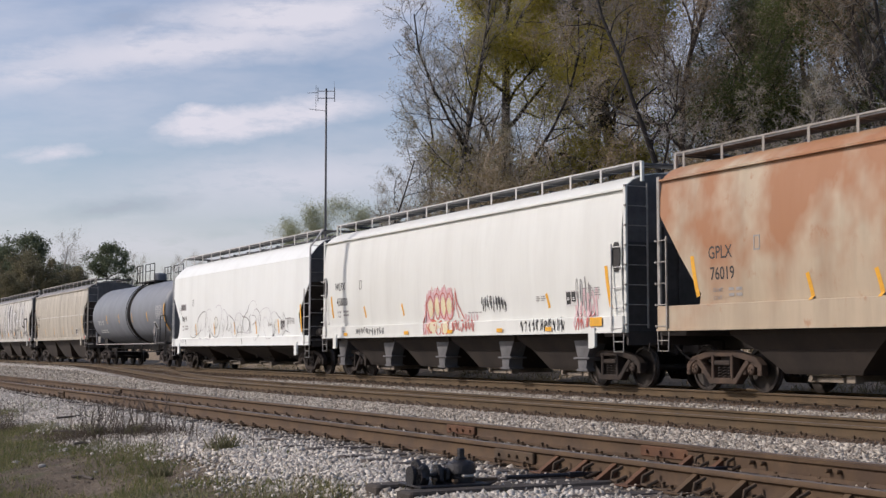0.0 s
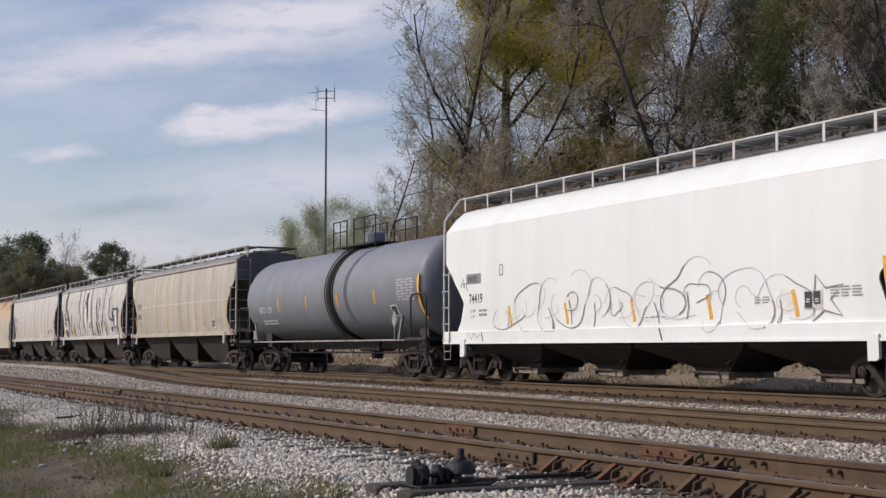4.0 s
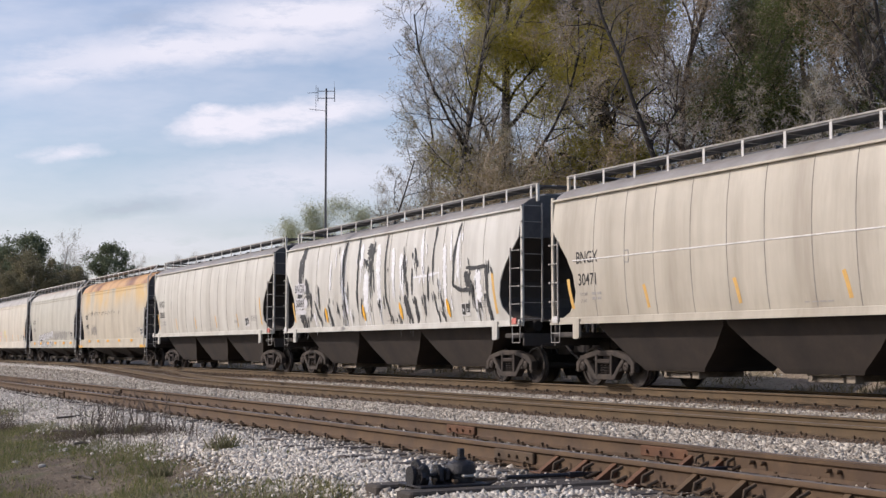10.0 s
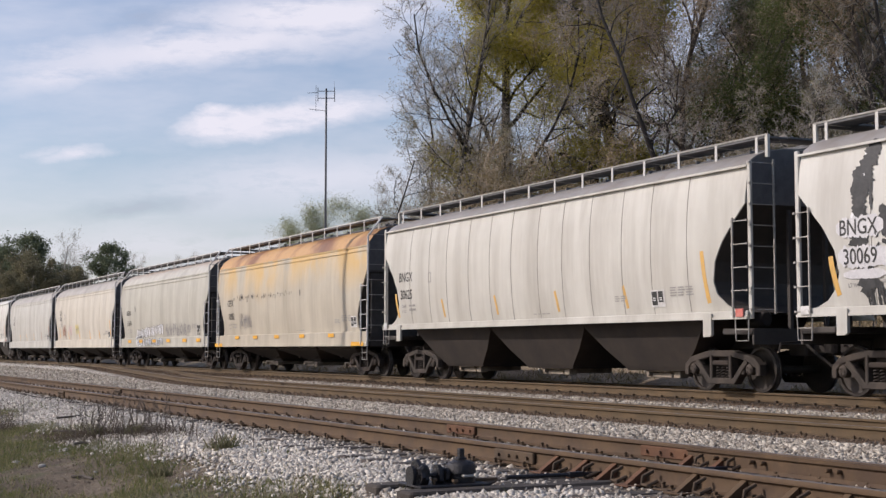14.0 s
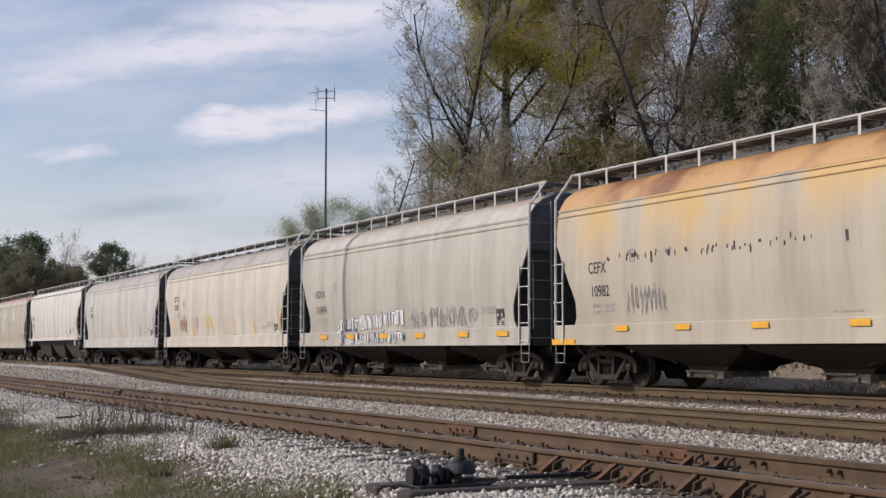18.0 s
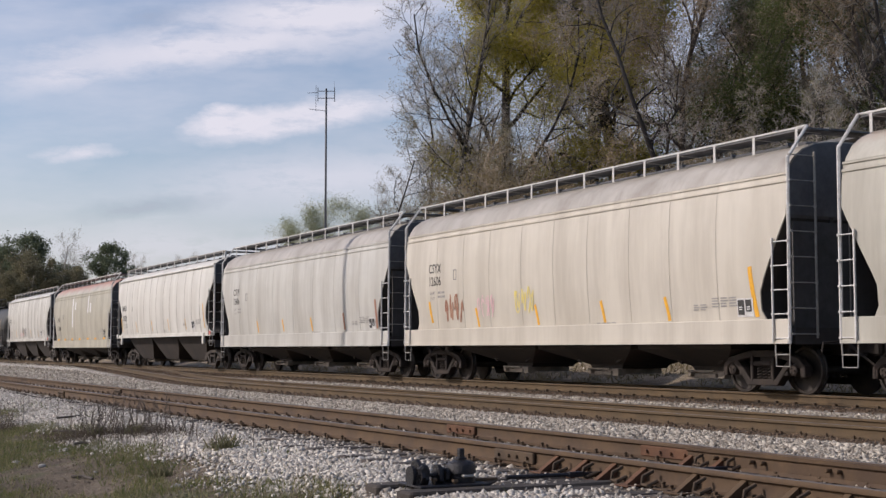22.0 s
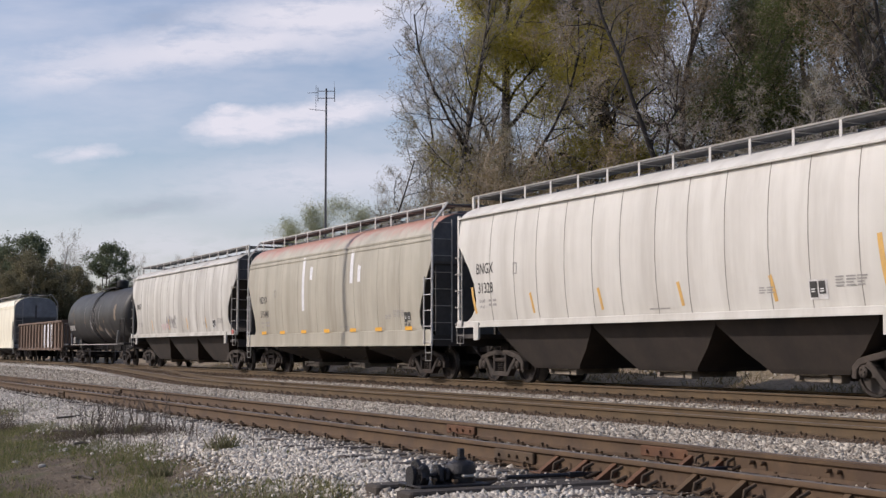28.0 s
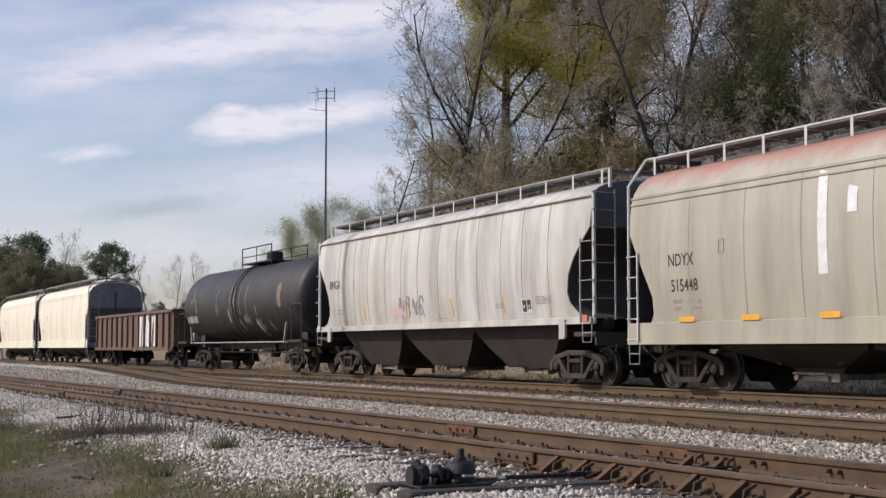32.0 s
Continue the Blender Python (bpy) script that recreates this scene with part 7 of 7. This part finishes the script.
    far_bare = tree(18, 12, 0.8, (9, 7, 6), BARK_PALE, BARK_PALE, LEAF_BUD, 4, 0.03, 0.3, "distant bare grey tree beyond the line", fork=0.2, thick=1.4, girth=0.011)
    plant(far_bare, [(*spot(-3.1, 135), 0, 1.2), (*spot(-11.3, 190), 60, 1.0), (*spot(-12.3, 185), 150, 1.0), (*spot(-10.2, 200), 220, 1.05), (*spot(-9.0, 200), 20, 1.0), (*spot(-16.2, 170), 310, 1.2), (*spot(-15.4, 172), 110, 1.0), (*spot(-8.0, 205), 80, 0.95)])
    dark = pine(19, 15, "distant dark pine with a ragged rounded crown")
    plant(dark, [(*spot(-17.3, 175), 0, 0.90), (*spot(-14.15, 180), 70, 0.80), (*spot(-18.4, 180), 140, 0.88), (*spot(-15.7, 185), 200, 0.66)])
    hedge = shrub(20, 7.5, 9, TWIG_BROWN, LEAF_FAR, 26, "distant brown undergrowth by the line", 0.07)
    plant(hedge, [(*spot(-18.2, 160), 0, 1.50), (*spot(-17.3, 163), 90, 1.55), (*spot(-16.5, 166), 180, 1.40), (*spot(-15.8, 170), 30, 1.15), (*spot(-14.2, 178), 10, 0.94), (*spot(-13.6, 182), 50, 0.94), (*spot(-12.0, 195), 70, 0.65), (*spot(-10.6, 200), 200, 0.65), (*spot(-9.0, 200), 250, 0.65), (*spot(-7.4, 190), 300, 0.65)])


def build_mast():
    x, y = -96.2, 20.0
    z = lie(x, y)
    m = thing("radio_mast", None, None, "slim grey steel radio mast with dipole aerials", "radio mast", at=pose(x, y, z))
    steel = plain("mast_steel", (0.10, 0.10, 0.11), (0.16, 0.16, 0.17), 2.0, 0.5, 0.6)
    h = 21.1 - z
    part("pole", Shape().tube((0, 0, -0.3), (0, 0, h), 0.11, 0.075, 8).mesh("pole"), steel, m)
    ax = Vector((sin(YAW), cos(YAW), 0))
    def p(a, dz):
        return tuple(ax * a + Vector((0, 0, h + dz)))
    part("crossarm", Shape().tube(p(-0.65, -0.2), p(0.65, -0.2), 0.03).mesh("crossarm"), steel, m)
    part("crossarm", Shape().tube(p(-0.65, -0.75), p(0.65, -0.75), 0.03).mesh("crossarm"), steel, m)
    for a in (-0.65, 0.65):
        part("aerial", Shape().tube(p(a, -1.05), p(a, 0.1), 0.03).mesh("aerial"), steel, m)
    part("crossarm", Shape().tube(p(-1.5, -0.35), p(-0.65, -0.3), 0.02).tube(p(-1.35, -1.6), p(0.0, -1.75), 0.02).mesh("crossarm"), steel, m)
    part("aerial", Shape().tube(p(-0.8, -1.8), p(-0.8, 0.25), 0.02).tube(p(0.62, -0.7), p(0.62, 0.55), 0.012).mesh("aerial"), steel, m)


def build_pole():
    """The line-side pole whose shadow lies on the passing cars."""
    foot = Vector((-40.45, -1.6)) + Vector((TO_SUN.x, TO_SUN.y)).normalized() * 12.5
    x, y = foot
    z = lie(x, y)
    pl = thing("utility_pole", None, None, "weathered wooden line-side pole", "utility pole", at=pose(x, y, z))
    part("pole", Shape().tube((0, 0, -0.5), (0, 0, 15.5), 0.17, 0.13, 10).mesh("pole"), BARK, pl)


def build_clouds():
    far = 2600.0
    k = far / 2373.8
    nd = Nodes("cloud_layer")
    for n in list(nd.n):
        if n.type == "BSDF_PRINCIPLED":
            nd.n.remove(n)
    uv = nd.scaled((1 / k, 1 / k, 1 / k))
    warp = nd.n.new("ShaderNodeTexNoise")
    warp.inputs["Scale"].default_value, warp.inputs["Detail"].default_value, warp.inputs["Roughness"].default_value = 0.012, 6, 0.62
    nd.l.new(nd.scaled((0.55, 1, 1), source=uv), warp.inputs["Vector"])
    def vec(op, a, b):
        v = nd.n.new("ShaderNodeVectorMath")
        v.operation = op
        nd.put(v.inputs[0], a)
        nd.put(v.inputs[1], b)
        return v
    bent = vec("ADD", uv, vec("MULTIPLY", vec("SUBTRACT", warp.outputs["Color"], (0.5, 0.5, 0.5)).outputs[0], (150, 60, 0)).outputs[0]).outputs[0]
    def puff(cx, cy, rx, ry, turn, soft):
        m = nd.n.new("ShaderNodeMapping")
        m.vector_type = "TEXTURE"
        m.inputs["Location"].default_value = (cx - 784, 441 - cy, 0)
        m.inputs["Rotation"].default_value = (0, 0, radians(turn))
        m.inputs["Scale"].default_value = (rx, ry, 1)
        nd.l.new(bent, m.inputs["Vector"])
        flat = vec("MULTIPLY", m.outputs["Vector"], (1, 1, 0)).outputs[0]
        ln = vec("LENGTH", flat, (0, 0, 0)).outputs["Value"]
        return nd.ramp(ln, 1.0 + soft * 0.3, 1.0 - soft)
    white = 0.0
    for args, gain in (((330, 80, 540, 52, 6, 0.8), 0.9), ((80, 125, 200, 42, 10, 0.8), 0.75), ((520, 25, 320, 48, 5, 0.7), 0.95), ((480, 205, 225, 38, 8, 0.5), 0.95), ((370, 215, 105, 28, 6, 0.45), 1.0), ((105, 268, 75, 18, 4, 0.7), 0.8), ((40, 265, 40, 14, 0, 0.8), 0.5), ((540, 320, 460, 80, 5, 0.9), 0.7), ((200, 440, 800, 80, 0, 0.9), 0.6), ((1100, 120, 420, 200, 0, 0.9), 0.6), ((-300, 60, 300, 60, 6, 0.9), 0.6)):
        p = nd.math("MULTIPLY", puff(*args), gain)
        white = p if isinstance(white, float) else nd.math("MAXIMUM", white, p)
    fine = nd.noise(0.02, 7, 0.65, nd.scaled((0.35, 1.2, 1), source=uv))
    white = nd.math("MULTIPLY", white, nd.ramp(fine, 0.12, 0.50))
    veil = nd.math("MULTIPLY", nd.ramp(nd.noise(0.006, 5, 0.6, nd.scaled((0.4, 1.5, 1), (50, 9, 0), source=uv)), 0.32, 0.70), 0.42)
    white = nd.math("MAXIMUM", white, veil)
    grey = nd.math("MAXIMUM", nd.math("MULTIPLY", puff(215, 365, 120, 20, 6, 0.9), 0.5), nd.math("MULTIPLY", puff(225, 38, 60, 20, 8, 0.9), 0.35))
    cover = nd.math("MAXIMUM", white, grey)
    tint = nd.mix(nd.ramp(grey, 0.0, 0.4), (0.835, 0.84, 0.885), (0.50, 0.53, 0.60))
    em = nd.n.new("ShaderNodeEmission")
    nd.l.new(tint, em.inputs["Color"])
    em.inputs["Strength"].default_value = 1.0
    tr = nd.n.new("ShaderNodeBsdfTransparent")
    mx = nd.n.new("ShaderNodeMixShader")
    nd.l.new(cover, mx.inputs["Fac"])
    nd.l.new(tr.outputs[0], mx.inputs[1])
    nd.l.new(em.outputs[0], mx.inputs[2])
    nd.l.new(mx.outputs[0], nd.out.inputs["Surface"])
    w, up, dn = 1500 * k, 700 * k, 260 * k
    me = bpy.data.meshes.new("cloud_backdrop")
    me.from_pydata([(-w, -dn, 0), (w, -dn, 0), (w, up, 0), (-w, up, 0)], [], [(0, 1, 2, 3)])
    return thing("cloud_backdrop", me, nd.mat, "thin white cloud streaks drifting over pale blue", "clouds", kind="structure")


def build_verge():
    """Grass, dead stalks and litter on the near verge."""
    rng = np.random.default_rng(8)
    grass = leaf_material("verge_grass", (0.105, 0.135, 0.040), (0.31, 0.27, 0.145))
    v, n = [], 0
    while n < 70000:
        x, y = rng.uniform(-29, -9), rng.uniform(-17.6, -13.2)
        if not in_view(x, y):
            n += 0.2
            continue
        patch = noise.noise((x * 0.55, y * 0.8, 7.0)) + 0.45 * noise.noise((x * 1.9, y * 1.9, 3.0))
        if y > -14.1 + 0.55 * noise.noise((x * 0.5, 3.0, 1.0)) + 0.32 * max(0.0, 1 - abs(x + 14.8) / 2.4) and rng.random() > 0.06:
            n += 0.3
            continue
        n += 1
        bald = math.exp(-((x + 15.4) / 1.8) ** 2 - ((y + 15.35) / 0.35) ** 2)
        if patch < rng.uniform(-0.38, 0.42) + 0.55 * bald:
            continue
        h, a = rng.uniform(0.02, 0.075) * (1.3 + patch), rng.uniform(0, tau)
        w = rng.uniform(0.004, 0.009)
        p = np.array([x, y, lie(x, y) - 0.01])
        side = np.array([cos(a), sin(a), 0]) * w
        tip = np.array([rng.normal(0, 0.5), rng.normal(0, 0.5), 1.0]) * h
        v += [p - side, p + side, p + tip]
    v = np.array(v)
    thing("grass", bulk("grass", v, np.arange(len(v)).reshape(-1, 3)), grass, "short patchy green and dry grass on the verge", "grass", kind="stuff")
    # dead leaves and chips lying on the soil
    n = 9000
    x, y = rng.uniform(-27, -9.5, n), rng.uniform(-17.4, -13.9, n)
    p = np.array([(a, b, lie(a, b) + 0.012) for a, b in zip(x, y) if in_view(a, b)])
    n = len(p)
    u = rng.normal(0, 1, (n, 3)) * np.array([1, 1, 0.35])
    w = np.cross(u, rng.normal(0, 1, (n, 3)) * np.array([0.4, 0.4, 1]))
    size = rng.uniform(0.008, 0.022, (n, 1))
    u, w = [q / (np.linalg.norm(q, axis=1)[:, None] + 1e-9) * size for q in (u, w)]
    v = np.stack([p - u, p + w * 0.6, p + u, p - w * 0.6], 1).reshape(-1, 3)
    f = np.array([(0, 1, 2), (0, 2, 3)])[None] + (np.arange(n) * 4)[:, None, None]
    chips = leaf_material("dead_leaf", (0.085, 0.060, 0.042), (0.40, 0.34, 0.26))
    thing("leaf_litter", bulk("leaf_litter", v, f.reshape(-1, 3)), chips, "scattered dead leaves and chips on the verge", "leaves", kind="stuff")
    dead = plain("dead_stalk", (0.11, 0.085, 0.07), (0.20, 0.165, 0.135), 4.0, 0.9)
    for i in range(150):
        u = rng.random()
        v = rng.random()
        if u < 0.72:
            # the thick stand of stalks along the gravel's edge
            x, y = -20.1 + 1.7 * v + rng.normal(0, 0.45), -14.3 + 0.95 * v + rng.normal(0, 0.14)
        elif u < 0.87:
            x, y = rng.normal(-24.2, 0.7), rng.normal(-14.75, 0.15)
        else:
            x, y = rng.uniform(-18.2, -14.5), rng.uniform(-14.2, -13.3)
        h = rng.uniform(0.10, 0.55) if u < 0.87 else rng.uniform(0.12, 0.3)
        weed = thing("dead_weed", None, None, "dry branching dead weed stalk on the verge", "weed", at=pose(x, y, lie(x, y)), group="dead weeds on the verge")
        lean = Vector((rng.normal(0, 0.16), rng.normal(0, 0.16), 1.0))
        q = Vector((0, 0, -0.04))
        line = [q]
        for s in range(4):
            q = q + (lean + Vector((rng.normal(0, 0.1), rng.normal(0, 0.1), 0))) * h / 4
            line.append(q)
            for b in range(2 if s else 0):
                part("branch", Shape().tube(q, q + Vector((rng.normal(0, 0.5), rng.normal(0, 0.5), 0.9)) * h * rng.uniform(0.12, 0.3), 0.0032, 0.0016, n=3).mesh("branch"), dead, weed)
        part("stem", Shape().pipe(line, 0.0045, 4).mesh("stem"), dead, weed)
    # the dark tangle of fallen stems at the stalks' feet
    n = 5200
    u = rng.random(n)
    far = rng.random(n) < 0.25
    x = np.where(far, rng.normal(-24.2, 0.9, n), -20.6 + 2.6 * u + rng.normal(0, 0.5, n))
    y = np.where(far, rng.normal(-14.75, 0.16, n), -14.45 + 1.05 * u + rng.normal(0, 0.16, n))
    p = np.array([(a, b, lie(a, b) - 0.01) for a, b in zip(x, y)])
    a = rng.uniform(0, tau, n)
    side = np.stack([np.cos(a), np.sin(a), np.zeros(n)], 1) * rng.uniform(0.002, 0.005, (n, 1))
    tip = rng.normal(0, 0.8, (n, 3)) * np.array([1, 1, 0]) + np.array([0, 0, 1.0])
    v = np.stack([p - side, p + side, p + tip * rng.uniform(0.03, 0.17, (n, 1))], 1).reshape(-1, 3)
    tangle = leaf_material("weed_tangle", (0.075, 0.058, 0.045), (0.19, 0.155, 0.115))
    thing("weed_tangle", bulk("weed_tangle", v, np.arange(len(v)).reshape(-1, 3)), tangle, "dark tangle of fallen weed stems on the verge", "weeds", kind="stuff")
    tuft_mat = leaf_material("weed_tuft", (0.12, 0.125, 0.06), (0.26, 0.23, 0.14))
    for x, y, k in ((-15.2, -13.6, 0.20), (-19.6, -14.1, 0.16), (-18.8, -13.75, 0.14), (-14.2, -14.6, 0.12)):
        c = rng.normal(0, 0.4, (160, 3)) * k * np.array([1, 1, 0.1])
        t = c + np.concatenate([rng.normal(0, 0.35, (160, 2)), rng.uniform(0.4, 1.2, (160, 1))], 1) * k
        s = rng.normal(0, 0.007, (160, 3))
        v = np.stack([c - s, c + s, t], 1).reshape(-1, 3)
        thing("weed_tuft", bulk("weed_tuft", v, np.arange(len(v)).reshape(-1, 3)), tuft_mat, "small dry green weed tuft in the gravel", "weed", at=pose(x, y, lie(x, y)))
    bark = plain("dead_stick", (0.06, 0.05, 0.042), (0.11, 0.09, 0.075), 6.0, 0.9)
    for x, y, a, n in ((-15.3, -15.2, 25, 0.4), (-20.6, -14.2, 20, 1.3), (-23.2, -13.7, -60, 0.7), (-19.0, -14.4, 60, 0.3), (-15.5, -12.9, 15, 0.5)):
        g = Shape().pipe([(-n / 2, 0, 0.02), (-n * 0.1, 0.03, 0.035), (n / 2, -0.02, 0.02)], 0.018, 6)
        thing("stick", g.mesh("stick"), bark, "dark fallen stick lying on the verge", "stick", at=pose(x, y, lie(x, y), 0, 0, a))
    pale = plain("pale_rock", (0.36, 0.34, 0.31), (0.25, 0.235, 0.21), 8.0, 0.9)
    for i in range(16):
        x, y = rng.uniform(-19, -11.5), rng.uniform(-16.6, -14.3)
        r = rng.uniform(0.025, 0.06)
        g = Shape().lathe([(-r * 0.5, 0.0), (-r * 0.35, r * 0.8), (0.0, r), (r * 0.4, r * 0.7), (r * 0.55, 0.0)], (0, 0, 0), "Z", 7)
        g.v = [(a * rng.uniform(0.75, 1.2), b * rng.uniform(0.75, 1.2), c) for a, b, c in g.v]
        thing("rock", g.mesh("rock"), pale, "pale stray stone lying in the grass", "stone", at=pose(x, y, lie(x, y) + 0.01, 0, 0, rng.uniform(0, 360)), group="stray stones on the verge")


def build_bank():
    """Dry grass and leaf litter on the bank beyond the line."""
    rng = np.random.default_rng(21)
    mat = leaf_material("bank_grass", (0.17, 0.135, 0.07), (0.36, 0.29, 0.17))
    x, y = rng.uniform(-80, -12, 26000), rng.uniform(5.6, 13.0, 26000)
    p = np.array([(a, b, lie(a, b) - 0.02) for a, b in zip(x, y) if in_view(a, b) and noise.noise((a * 0.4, b * 0.6, 2.0)) > -0.15])
    n = len(p)
    a = rng.uniform(0, tau, n)
    side = np.stack([np.cos(a), np.sin(a), np.zeros(n)], 1) * rng.uniform(0.012, 0.035, (n, 1))
    tip = rng.normal(0, 0.6, (n, 3)) * np.array([1, 1, 0]) + np.array([0, 0, 1.0])
    v = np.stack([p - side, p + side, p + tip * rng.uniform(0.06, 0.30, (n, 1))], 1).reshape(-1, 3)
    thing("dry_grass", bulk("dry_grass", v, np.arange(len(v)).reshape(-1, 3)), mat, "tufts of dry grass and litter on the far bank", "grass", kind="stuff")


build_verge()
build_bank()
build_woods()
build_mast()
build_pole()
CLOUDS = build_clouds()



def motions():
    """The cars roll by, their wheels turn, the clouds creep to the right."""
    steps = 32
    for car, mid in CARS:
        walk(car, [(float(t), pose(mid + travel(t), 0, 0)) for t in range(steps + 1)])
    turns = 480
    for wheel, x in WHEELS:
        walk(wheel, [(CLIP * i / turns, pose(x, 0, RADIUS, 0, math.degrees(travel(CLIP * i / turns) / RADIUS), 0)) for i in range(turns + 1)])
    rows = []
    for i in range(9):
        m = POSE.copy()
        m.translation = EYE + AHEAD * 2600 + Vector((sin(YAW), cos(YAW), 0)) * (68 * (i / 8) ** 0.8)
        rows.append((CLIP * i / 8, m))
    walk(CLOUDS, rows)


motions()
